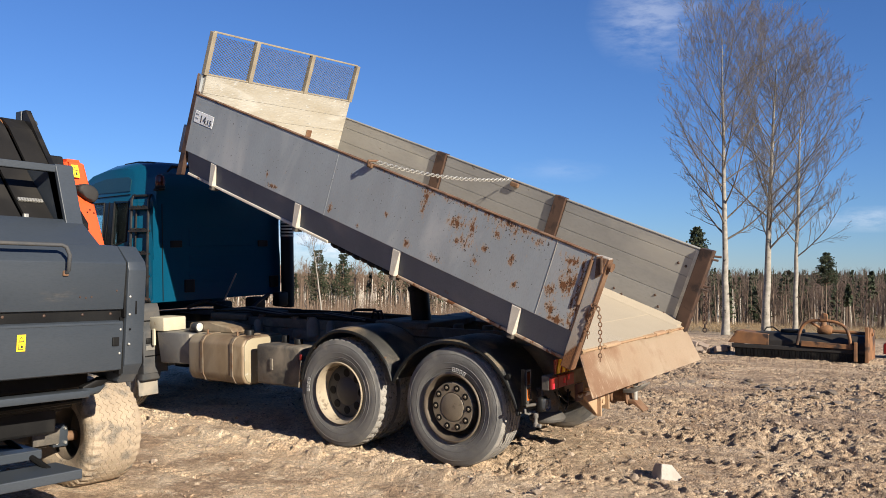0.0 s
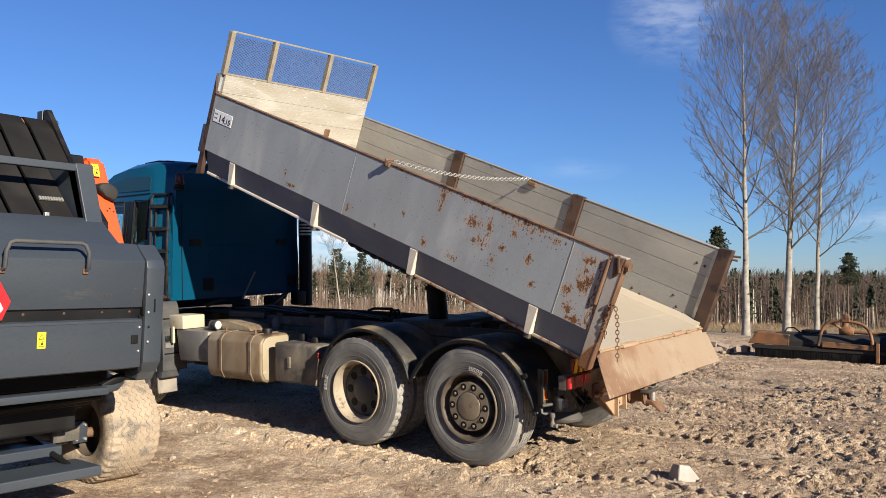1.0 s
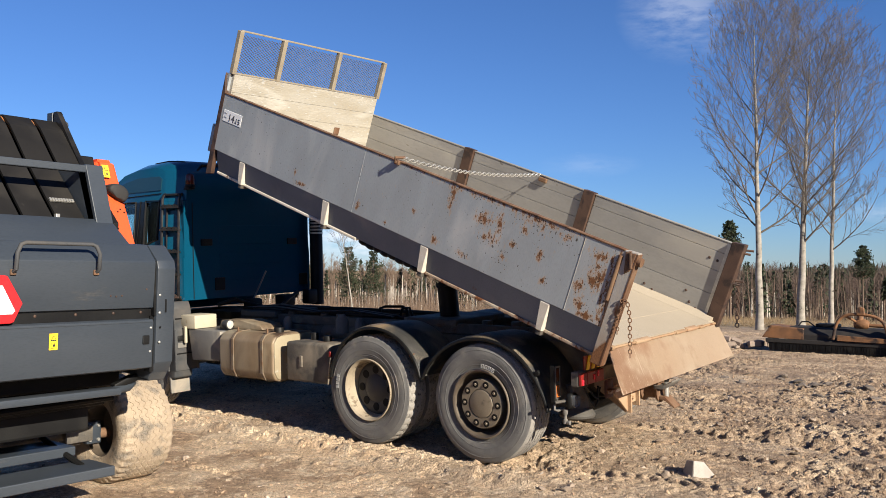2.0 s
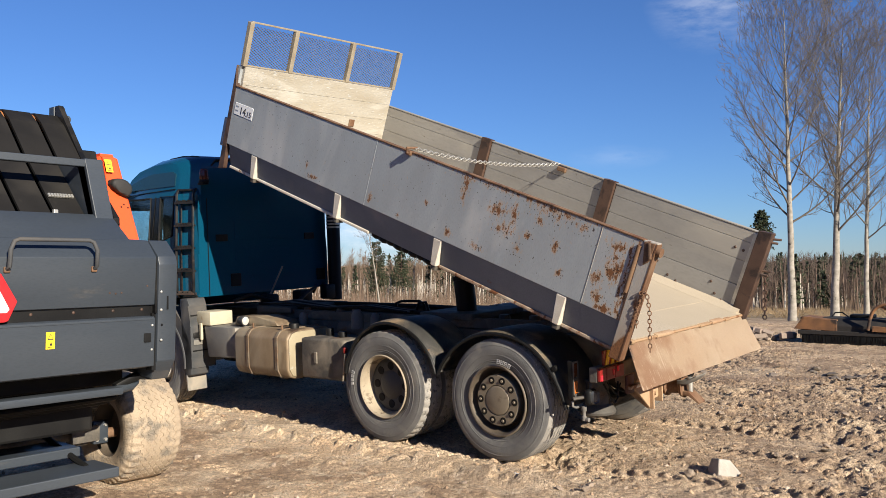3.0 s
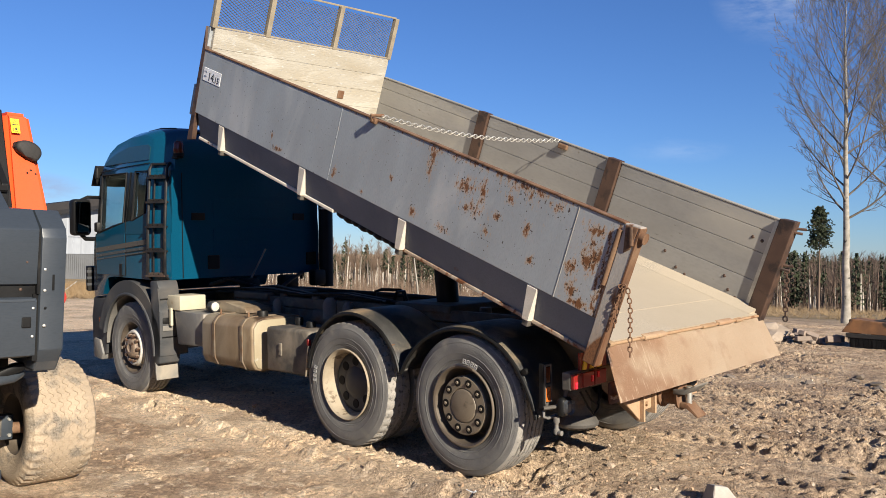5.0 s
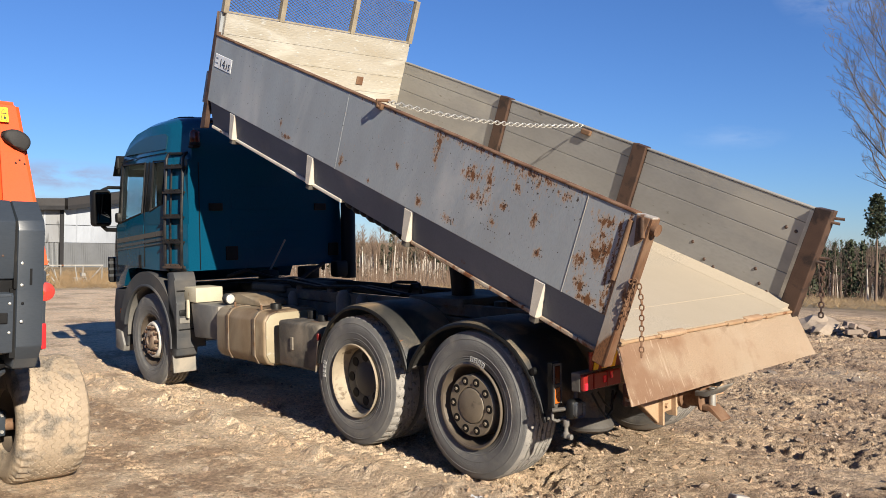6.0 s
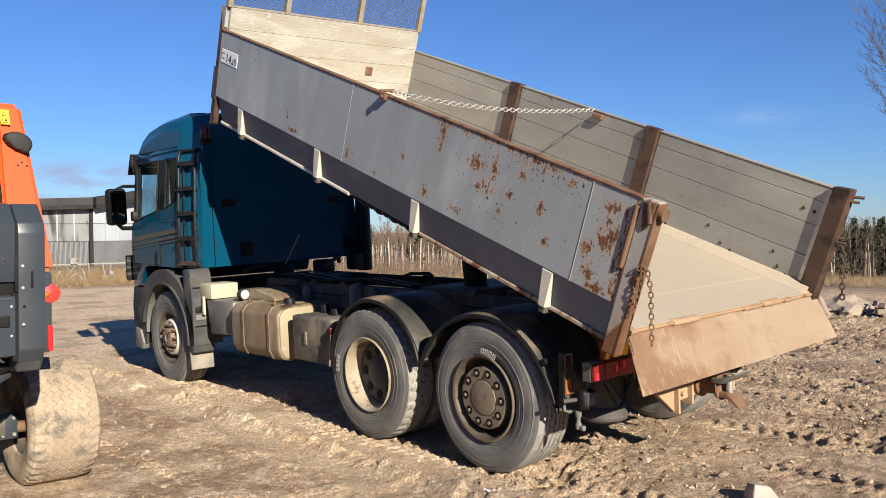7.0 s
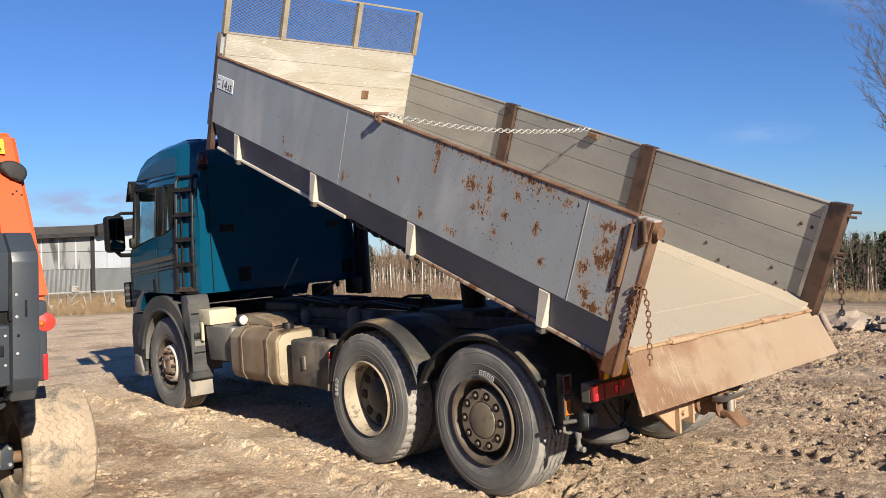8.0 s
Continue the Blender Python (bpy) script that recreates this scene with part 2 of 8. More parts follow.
def scraped(m, y0, y1, colour):
    """Pale scrapes that run down a sheet between two places along y."""
    n, l = m.node_tree.nodes, m.node_tree.links
    p = n["Principled BSDF"]
    base = p.inputs["Base Color"].links[0].from_socket
    tc, mp, nz, sp = n.new("ShaderNodeTexCoord"), n.new("ShaderNodeMapping"), n.new("ShaderNodeTexNoise"), n.new("ShaderNodeSeparateXYZ")
    mp.inputs["Scale"].default_value = (9.0, 60.0, 9.0)
    mp.inputs["Rotation"].default_value = (0.35, 0.0, 0.0)
    l.new(tc.outputs["Object"], mp.inputs[0])
    l.new(mp.outputs[0], nz.inputs["Vector"])
    l.new(tc.outputs["Object"], sp.inputs[0])
    nz.inputs["Scale"].default_value, nz.inputs["Detail"].default_value = 1.0, 5.0
    r, w, k = n.new("ShaderNodeMapRange"), n.new("ShaderNodeMapRange"), n.new("ShaderNodeMath")
    r.inputs["From Min"].default_value, r.inputs["From Max"].default_value = 0.58, 0.72
    l.new(nz.outputs["Fac"], r.inputs["Value"])
    w.inputs["From Min"].default_value, w.inputs["From Max"].default_value, w.inputs["To Min"].default_value, w.inputs["To Max"].default_value = y0, y1, 1.0, 0.0
    l.new(sp.outputs["Y"], w.inputs["Value"])
    k.operation = "MULTIPLY"
    l.new(r.outputs["Result"], k.inputs[0])
    l.new(w.outputs["Result"], k.inputs[1])
    # rust that thickens towards the scraped end
    n2, r2, k2, x2 = n.new("ShaderNodeTexNoise"), n.new("ShaderNodeMapRange"), n.new("ShaderNodeMath"), n.new("ShaderNodeMix")
    n2.inputs["Scale"].default_value, n2.inputs["Detail"].default_value = 5.0, 8.0
    l.new(tc.outputs["Object"], n2.inputs["Vector"])
    k2.operation, k2.inputs[1].default_value = "MULTIPLY_ADD", 0.30
    l.new(w.outputs["Result"], k2.inputs[0])
    l.new(n2.outputs["Fac"], k2.inputs[2])
    for key, v in (("From Min", 0.55), ("From Max", 0.82), ("To Max", 0.65)):
        r2.inputs[key].default_value = v
    l.new(k2.outputs[0], r2.inputs["Value"])
    x2.data_type = "RGBA"
    l.new(r2.outputs["Result"], x2.inputs["Factor"])
    l.new(base, x2.inputs["A"])
    x2.inputs["B"].default_value = (0.30, 0.135, 0.062, 1)
    base = x2.outputs["Result"]
    x = n.new("ShaderNodeMix")
    x.data_type = "RGBA"
    l.new(k.outputs[0], x.inputs["Factor"])
    l.new(base, x.inputs["A"])
    x.inputs["B"].default_value = (*colour, 1)
    l.new(x.outputs["Result"], p.inputs["Base Color"])
    return m


scraped(M_FLAP, 0.25, 0.85, (0.70, 0.58, 0.43))
M_PILLAR = surf("glossy_black_pillar", (0.005, 0.006, 0.007), (0.008, 0.009, 0.010), 3.0, 0.15, 0.0, 0.0, 60, rough_var=0.05)
M_STRIPE = surf("tan_side_stripe", (0.085, 0.082, 0.078), (0.068, 0.066, 0.064), 3.0, 0.25, 0.0, 0.0)
M_STRIPEGREY = surf("grey_side_stripe", (0.06, 0.072, 0.082), (0.05, 0.06, 0.07), 3.0, 0.25, 0.0, 0.0)
M_TEAL = surf("teal_paint", (0.0024, 0.052, 0.098), (0.003, 0.058, 0.108), 1.0, 0.13, 0.0, 0.0, 60, None, coat=0.0, rough_var=0.05)
M_PANELDK = surf("dusty_dark_teal_panel", (0.008, 0.036, 0.054), (0.012, 0.042, 0.06), 3.0, 0.16, 0.0, 0.0, 60, None, rough_var=0.05)
M_PLATE = surf("dusty_grey_plate", (0.17, 0.165, 0.155), (0.125, 0.12, 0.112), 4.0, 0.6, 0.1, 0.15, 90, None, dust=(0.30, 0.26, 0.205), dust_amount=0.3)
M_LINER = surf("dusty_arch_liner", (0.12, 0.115, 0.105), (0.17, 0.155, 0.135), 5.0, 0.8, 0.0, 0.3, 60)
M_GREYPL = surf("dark_grey_plastic", (0.045, 0.048, 0.052), (0.062, 0.063, 0.066), 3.0, 0.6, 0.0, 0.1, 150, None, dust=(0.10, 0.09, 0.08), dust_amount=0.2)
M_BLACK = surf("black_plastic", (0.006, 0.006, 0.0065), (0.010, 0.010, 0.010), 4.0, 0.5, 0.0, 0.1, 120, None, dust=(0.026, 0.023, 0.02), dust_amount=0.1)
M_CHASSIS = surf("dirty_chassis", (0.055, 0.051, 0.046), (0.095, 0.083, 0.068), 5.0, 0.75, 0.0, 0.2, 60, (0.13, 0.08, 0.048), 5.0, 0.58, 0.1, (0.22, 0.185, 0.14), 0.32)
M_TYRE = surf("tyre_rubber", (0.105, 0.104, 0.102), (0.155, 0.15, 0.142), 7.0, 0.75, 0.0, 0.45, 120, None, dust=(0.23, 0.21, 0.18), dust_amount=0.2)
M_TREAD = surf("dusty_tread_rubber", (0.23, 0.215, 0.195), (0.32, 0.295, 0.26), 16.0, 0.85, 0.0, 0.4, 150, (0.15, 0.14, 0.13), 30.0, 0.56, 0.1)
M_TYREDIRT = surf("dusty_tyre_rubber", (0.30, 0.235, 0.165), (0.38, 0.30, 0.215), 6.0, 0.85, 0.0, 0.7, 70, (0.23, 0.195, 0.155), 7.0, 0.50, 0.14)
M_RIMR = surf("dark_brown_rim", (0.085, 0.066, 0.05), (0.12, 0.095, 0.07), 8.0, 0.55, 0.2, 0.1, 120)
M_RIMM = surf("muddy_cream_rim", (0.36, 0.30, 0.215), (0.27, 0.22, 0.155), 7.0, 0.7, 0.0, 0.2, 90, (0.19, 0.14, 0.09), 12.0, 0.56, 0.08)
M_RIMF = surf("dusty_steel_rim", (0.60, 0.57, 0.52), (0.46, 0.42, 0.36), 8.0, 0.6, 0.2, 0.15, 90, RUST, 6.0, 0.6, 0.1)
M_TANK = surf("mud_coated_tank", (0.25, 0.185, 0.115), (0.14, 0.095, 0.058), 3.5, 0.6, 0.1, 0.15, 80, (0.085, 0.052, 0.032), 3.0, 0.54, 0.1, (0.33, 0.275, 0.19), 0.30, (1, 1, 0.5))
M_STRAP = surf("dusty_rusty_strap", (0.20, 0.165, 0.12), (0.13, 0.075, 0.04), 12.0, 0.7, 0.2, 0.3, 90)
M_TANKEND = surf("dusty_cream_tank_end", (0.34, 0.295, 0.205), (0.27, 0.22, 0.14), 3.0, 0.55, 0.1, 0.12, 80, (0.46, 0.43, 0.35), 9.0, 0.58, 0.1)
M_FENDER = surf("muddy_fender", (0.045, 0.045, 0.046), (0.085, 0.080, 0.072), 5.0, 0.55, 0.0, 0.2, 100, (0.27, 0.225, 0.165), 2.6, 0.44, 0.18, dust=(0.37, 0.27, 0.165), dust_amount=0.22)
M_CREAM = surf("cream_box", (0.47, 0.43, 0.32), (0.40, 0.35, 0.25), 5.0, 0.6, 0.0, 0.1, 90, (0.35, 0.25, 0.14), 5.0, 0.64, 0.06)
M_DIRTALU = surf("dirty_aluminium_box", (0.38, 0.38, 0.37), (0.28, 0.27, 0.25), 4.0, 0.5, 0.4, 0.1, 90, None, dust=(0.40, 0.34, 0.26), dust_amount=0.3)
M_BALER = surf("baler_grey_paint", (0.032, 0.040, 0.051), (0.041, 0.049, 0.060), 1.4, 0.42, 0.0, 0.03, 90, (0.10, 0.095, 0.09), 3.0, 0.70, 0.08, rough_var=0.1, stretch=(1, 0.4, 1.6))
M_ORANGE = surf("orange_paint", (0.74, 0.085, 0.018), (0.66, 0.075, 0.018), 1.5, 0.4, 0.0, 0.02, 90, rough_var=0.08)
M_BELT = surf("black_rubber_belt", (0.0085, 0.008, 0.0078), (0.013, 0.012, 0.0115), 3.0, 0.7, 0.0, 0.2, 200, (0.05, 0.045, 0.04), 9.0, 0.70, 0.05, dust=(0.022, 0.020, 0.018), dust_amount=0.15)
M_YELLOW = surf("yellow_sticker", (0.85, 0.58, 0.03), (0.80, 0.54, 0.03), 5.0, 0.4, 0.0, 0.0)
M_WHITE = surf("white_sticker", (0.75, 0.76, 0.78), (0.68, 0.69, 0.70), 5.0, 0.4, 0.0, 0.0)
M_INK = surf("black_ink", (0.02, 0.02, 0.022), (0.03, 0.03, 0.03), 5.0, 0.5, 0.0, 0.0)
M_RED = surf("red_reflective", (0.22, 0.012, 0.010), (0.16, 0.010, 0.009), 5.0, 0.35, 0.0, 0.0)
M_SIGNRED = surf("red_reflective_border", (0.55, 0.018, 0.022), (0.48, 0.016, 0.02), 5.0, 0.35, 0.0, 0.0)
M_AMBER = surf("amber_lens", (0.52, 0.13, 0.015), (0.42, 0.10, 0.014), 5.0, 0.25, 0.0, 0.0)
M_GALV = surf("galvanised_steel", (0.60, 0.59, 0.55), (0.45, 0.43, 0.39), 20.0, 0.4, 0.7, 0.05, 150)
M_MESHTAN = surf("dusty_mesh_steel", (0.33, 0.285, 0.21), (0.24, 0.20, 0.145), 9.0, 0.6, 0.2, 0.1, 120)
for m in (M_BLACK, M_BELT, M_GREYPL):
    m.node_tree.nodes["Principled BSDF"].inputs["Specular IOR Level"].default_value = 0.2
M_CONCRETE = surf("pale_broken_concrete", (0.42, 0.38, 0.335), (0.34, 0.30, 0.26), 6.0, 0.9, 0.0, 0.4, 60)
M_STONE = surf("dusty_rubble", (0.40, 0.31, 0.235), (0.30, 0.23, 0.17), 4.0, 0.9, 0.0, 0.6, 50, vary=0.3)
M_ASPHALT = surf("broken_asphalt", (0.15, 0.122, 0.098), (0.22, 0.175, 0.135), 6.0, 0.9, 0.0, 0.7, 60, vary=0.25)


def glass_mat(name, tint, rough=0.03):
    m = bpy.data.materials.new(name)
    m.use_nodes = True
    p = m.node_tree.nodes["Principled BSDF"]
    p.inputs["Base Color"].default_value = (*tint, 1)
    p.inputs["Transmission Weight"].default_value = 1.0
    p.inputs["Roughness"].default_value = rough
    p.inputs["IOR"].default_value = 1.3
    return m


M_GLASS = glass_mat("cab_glass", (0.74, 0.90, 0.88))


# ---- geometry helpers ----
def thing(name, m, label, category, group="", kind=""):
    ob = new(name)
    ob.empty_display_size = 0.1
    ob.matrix_basis = m
    return tagged(ob, label, category, group, kind)


def part(name, bm, material, parent=None, label="", m=None, smooth=None):
    """Links a bmesh as one mesh object under a thing or a part."""
    me = bpy.data.meshes.new(name)
    bmesh.ops.recalc_face_normals(bm, faces=bm.faces)
    bm.to_mesh(me)
    bm.free()
    me.materials.append(material)
    if smooth is not None:
        me.shade_smooth()
        me.set_sharp_from_angle(angle=radians(smooth))
    ob = new(name, me)
    if parent is not None:
        ob.parent = parent
    if m is not None:
        ob.matrix_basis = m
    return tagged(ob, label) if label else ob


def again(ob, m, parent=None):
    """Another object on the same mesh, with its children."""
    c = copy_thing(ob, m)
    if parent is not None:
        c.parent = parent
    return c


def B():
    return bmesh.new()


def box(bm, x0, x1, y0, y1, z0, z1, bevel=0.0, seg=2):
    vs = [bm.verts.new(v) for v in ((x0, y0, z0), (x1, y0, z0), (x1, y1, z0), (x0, y1, z0), (x0, y0, z1), (x1, y0, z1), (x1, y1, z1), (x0, y1, z1))]
    fs = [bm.faces.new([vs[i] for i in f]) for f in ((0, 3, 2, 1), (4, 5, 6, 7), (0, 1, 5, 4), (1, 2, 6, 5), (2, 3, 7, 6), (3, 0, 4, 7))]
    if bevel:
        bmesh.ops.bevel(bm, geom=list({e for f in fs for e in f.edges}), offset=bevel, segments=seg, affect="EDGES", profile=0.5)
    return bm


def prism(bm, poly, a, b, axis="y", bevel=0.0, seg=2):
    """Extrudes a polygon along an axis: y takes (x, z) pairs, x takes (y, z), z takes (x, y)."""
    put = {"y": lambda p, t: (p[0], t, p[1]), "x": lambda p, t: (t, p[0], p[1]), "z": lambda p, t: (p[0], p[1], t)}[axis]
    v0, v1 = [bm.verts.new(put(p, a)) for p in poly], [bm.verts.new(put(p, b)) for p in poly]
    k = len(poly)
    fs = [bm.faces.new(v0), bm.faces.new(v1[::-1])] + [bm.faces.new((v0[i], v1[i], v1[(i + 1) % k], v0[(i + 1) % k])) for i in range(k)]
    if bevel:
        bmesh.ops.bevel(bm, geom=list({e for f in fs for e in f.edges}), offset=bevel, segments=seg, affect="EDGES", profile=0.5)
    return bm


def tube(bm, pts, r, seg=8, caps=True):
    """A round bar along points; r is one radius or one for each point."""
    pts = [Vector(p) for p in pts]
    rs = r if isinstance(r, (list, tuple)) else [r] * len(pts)
    rings, side = [], None
    for i, p in enumerate(pts):
        d = (pts[min(i + 1, len(pts) - 1)] - pts[max(i - 1, 0)]).normalized()
        if side is None:
            side = d.orthogonal().normalized()
        side = (side - d * side.dot(d)).normalized()
        up = d.cross(side)
        rings.append([bm.verts.new(p + (side * math.cos(2 * math.pi * k / seg) + up * math.sin(2 * math.pi * k / seg)) * rs[i]) for k in range(seg)])
    for a, b in zip(rings, rings[1:]):
        for k in range(seg):
            bm.faces.new((a[k], a[(k + 1) % seg], b[(k + 1) % seg], b[k]))
    if caps:
        bm.faces.new(rings[0][::-1])
        bm.faces.new(rings[-1])
    return bm


def lathe(bm, profile, seg=48, axis="y", centre=(0, 0, 0), start=0.0, end=360.0):
    """Turns (radius, along) pairs round an axis."""
    cx, cy, cz = centre
    full = abs(end - start) >= 360
    n = seg if full else seg + 1
    rings = []
    for r, t in profile:
        ring = []
        for k in range(n):
            a = radians(start + (end - start) * k / seg)
            c, s_ = r * math.cos(a), r * math.sin(a)
            ring.append(bm.verts.new({"y": (cx + c, cy + t, cz + s_), "x": (cx + t, cy + c, cz + s_), "z": (cx + c, cy + s_, cz + t)}[axis]))
        rings.append(ring)
    for a, b in zip(rings, rings[1:]):
        for k in range(seg):
            j = (k + 1) % n
            bm.faces.new((a[k], a[j], b[j], b[k]))
    return bm


def hash2(ix, iy, seed):
    h = np.sin(ix * 127.1 + iy * 311.7 + seed * 74.7) * 43758.5453
    return h - np.floor(h)


def vnoise(x, y, seed=0):
    ix, iy = np.floor(x), np.floor(y)
    fx, fy = x - ix, y - iy
    fx, fy = fx * fx * (3 - 2 * fx), fy * fy * (3 - 2 * fy)
    a, b = hash2(ix, iy, seed), hash2(ix + 1, iy, seed)
    c, d = hash2(ix, iy + 1, seed), hash2(ix + 1, iy + 1, seed)
    return (a + (b - a) * fx) * (1 - fy) + (c + (d - c) * fx) * fy


def fbm(x, y, seed=0, octaves=4):
    out, amp, tot = 0.0, 1.0, 0.0
    for k in range(octaves):
        out, tot = out + amp * vnoise(x * 2 ** k, y * 2 ** k, seed + 7 * k), tot + amp
        amp *= 0.5
    return out / tot


def smooth(v, a, b):
    t = np.clip((v - a) / (b - a), 0, 1)
    return t * t * (3 - 2 * t)


def chunks(x, y, size, seed):
    """Broken clods: flat tilted facets, one for each jittered cell (about -1 to 1)."""
    x, y = x / size, y / size
    ix, iy = np.floor(x), np.floor(y)
    best, out = np.full(np.shape(x), 9.0), np.zeros(np.shape(x))
    for dx in (-1, 0, 1):
        for dy in (-1, 0, 1):
            cx, cy = ix + dx, iy + dy
            ox, oy = x - cx - hash2(cx, cy, seed), y - cy - hash2(cx, cy, seed + 1)
            q = ox * ox + oy * oy
            v = 1.6 * hash2(cx, cy, seed + 2) ** 2 - 0.6 + 1.3 * (ox * (hash2(cx, cy, seed + 3) - 0.5) + oy * (hash2(cx, cy, seed + 4) - 0.5)) * 2
            out = np.where(q < best, v, out)
            best = np.minimum(best, q)
    return out


# ---- ground ----
def ground_z(x, y):
    """Height of the yard: a worked gravel pad that falls away to lower land."""
    x, y = np.asarray(x, float), np.asarray(y, float)
    d = np.hypot(x, y)
    bear = np.arctan2(-x, np.maximum(y, 1e-6))
    slope = 0.041 - 0.023 * smooth(bear, 0.9, 1.25)
    z = -slope * np.maximum(0, d - 18) * (1 - smooth(d, 150, 400)) - 5.2 * smooth(d, 150, 400)
    z = z + 0.037 * np.clip(y, 0, 2.8) * (1 - smooth(y, 2.8, 6.5)) * (1 - smooth(np.abs(x + 1), 6, 12))
    near = (1 - smooth(y, 17.0, 21.0)) * smooth(x, -10.0, -6.5) * (1 - smooth(x, 5.2, 7.0)) * smooth(y, -7.0, -3.6)
    rough = 0.16 + 0.84 * smooth(y + 0.35 * (x - 0.5) + 0.6 * (fbm(x * 0.8, y * 0.8, 41, 2) - 0.5), -0.6, 0.3)
    wx, wy = x + 0.05 * fbm(x * 6, y * 6, 51, 2), y + 0.05 * fbm(x * 6, y * 6, 61, 2)
    ridge = 1 - np.abs(2 * fbm(wx * 3.0, wy * 3.0, 17, 4) - 1)
    crumb = 1 - np.abs(2 * fbm(wx * 8.5, wy * 8.5, 27, 3) - 1)
    pit = smooth(fbm(wx * 4.4, wy * 4.4, 83, 3), 0.57, 0.64)
    clods = 0.014 * (ridge ** 3 - 0.5) + 0.010 * chunks(wx, wy, 0.19, 3) + 0.013 * chunks(wx, wy, 0.085, 13) + 0.013 * chunks(wx, wy, 0.045, 19) + 0.020 * (crumb ** 2 - 0.5) - 0.036 * pit + (fbm(x * 1.3, y * 1.3, 11, 3) - 0.5) * 0.07
    grain = (fbm(x * 14, y * 14, 5, 2) - 0.5) * 0.024 + 0.010 * chunks(x, y, 0.055, 71)
    rough = rough * (0.22 + 0.72 * smooth(fbm(x * 0.7, y * 0.7, 47, 3), 0.40, 0.58))
    z = z + near * (rough * clods + (0.4 + 0.8 * rough) * grain)
    lane = np.exp(-((y + 0.16) / 0.17) ** 2) * smooth(x, -2.6, -1.6) * (1 - smooth(x, 0.5, 1.1))
    z = z - lane * near * (0.85 * (rough * clods + (0.4 + 0.8 * rough) * grain) + 0.02)
    # wheel ruts and the ridge of churned clods beside the truck
    wob = 0.12 * (fbm(x * 0.6, x * 0 + 3.3, 21, 2) - 0.5)
    for y0, depth, w in ((-0.46, 0.07, 0.10), (-0.98, 0.03, 0.16), (0.35, -0.05, 0.22)):
        z = z + near * depth * np.exp(-((y - y0 - wob) / w) ** 2) * (0.1 + 0.7 * fbm(x * 4, y * 4, 31, 2) + 0.5 + 0.5 * chunks(wx, wy, 0.13, 23)) * (1 - smooth(x, 0.6, 1.4))
    for y0, x0 in ((2.2, 1.0), (3.6, 1.5), (5.0, 2.0)):
        z = z - near * 0.05 * np.exp(-((y - y0 - 0.25 * np.sin(0.5 * x)) / 0.22) ** 2) * smooth(x, 0.0, 1.5)
    # prints of tyre lugs
    for y0, w, own in ((0.22, 0.16, 1.0), (1.25, 0.16, 0.0), (2.2, 0.17, 0.5), (-1.35, 0.15, 0.0), (3.6, 0.17, 0.0)):
        u = y - y0 - 0.25 * np.sin(0.5 * x)
        lug = smooth(np.sin(2 * math.pi * (x + 0.7 * np.abs(u)) / 0.125), -0.25, 0.25)
        z = z + near * 0.026 * (lug - 0.6) * (1 - smooth(np.abs(u), w * 0.85, w)) * np.maximum(smooth(fbm(x * 0.9, y * 0.9, 91, 2), 0.42, 0.55), own * smooth(x, 0.5, 0.8) * (1 - smooth(x, 3.0, 4.5)))
    return z


def build_ground():
    def lines(lo, hi, step, far):
        core = np.arange(lo, hi + step / 2, step)
        g = []
        s_, v = step, 0.0
        while v < far:
            s_ *= 1.16
            v += s_
            g.append(v)
        g = np.array(g)
        return np.concatenate([lo - g[::-1], core, hi + g])

    xs, ys = lines(-7.0, 5.4, 0.023, 3000), lines(-3.6, 12.6, 0.025, 3000)
    gx, gy = np.meshgrid(xs, ys)
    gz = ground_z(gx, gy)
    n, k = len(xs), len(ys)
    idx = np.arange(n * k).reshape(k, n)
    quads = np.stack([idx[:-1, :-1], idx[:-1, 1:], idx[1:, 1:], idx[1:, :-1]], -1).reshape(-1, 4)
    me = bpy.data.meshes.new("ground")
    me.from_pydata(np.stack([gx, gy, gz], -1).reshape(-1, 3).tolist(), [], quads.tolist())
    me.shade_smooth()
    return tagged(new("ground", me), "rutted sandy brown gravel yard with clods", "ground", kind="structure")


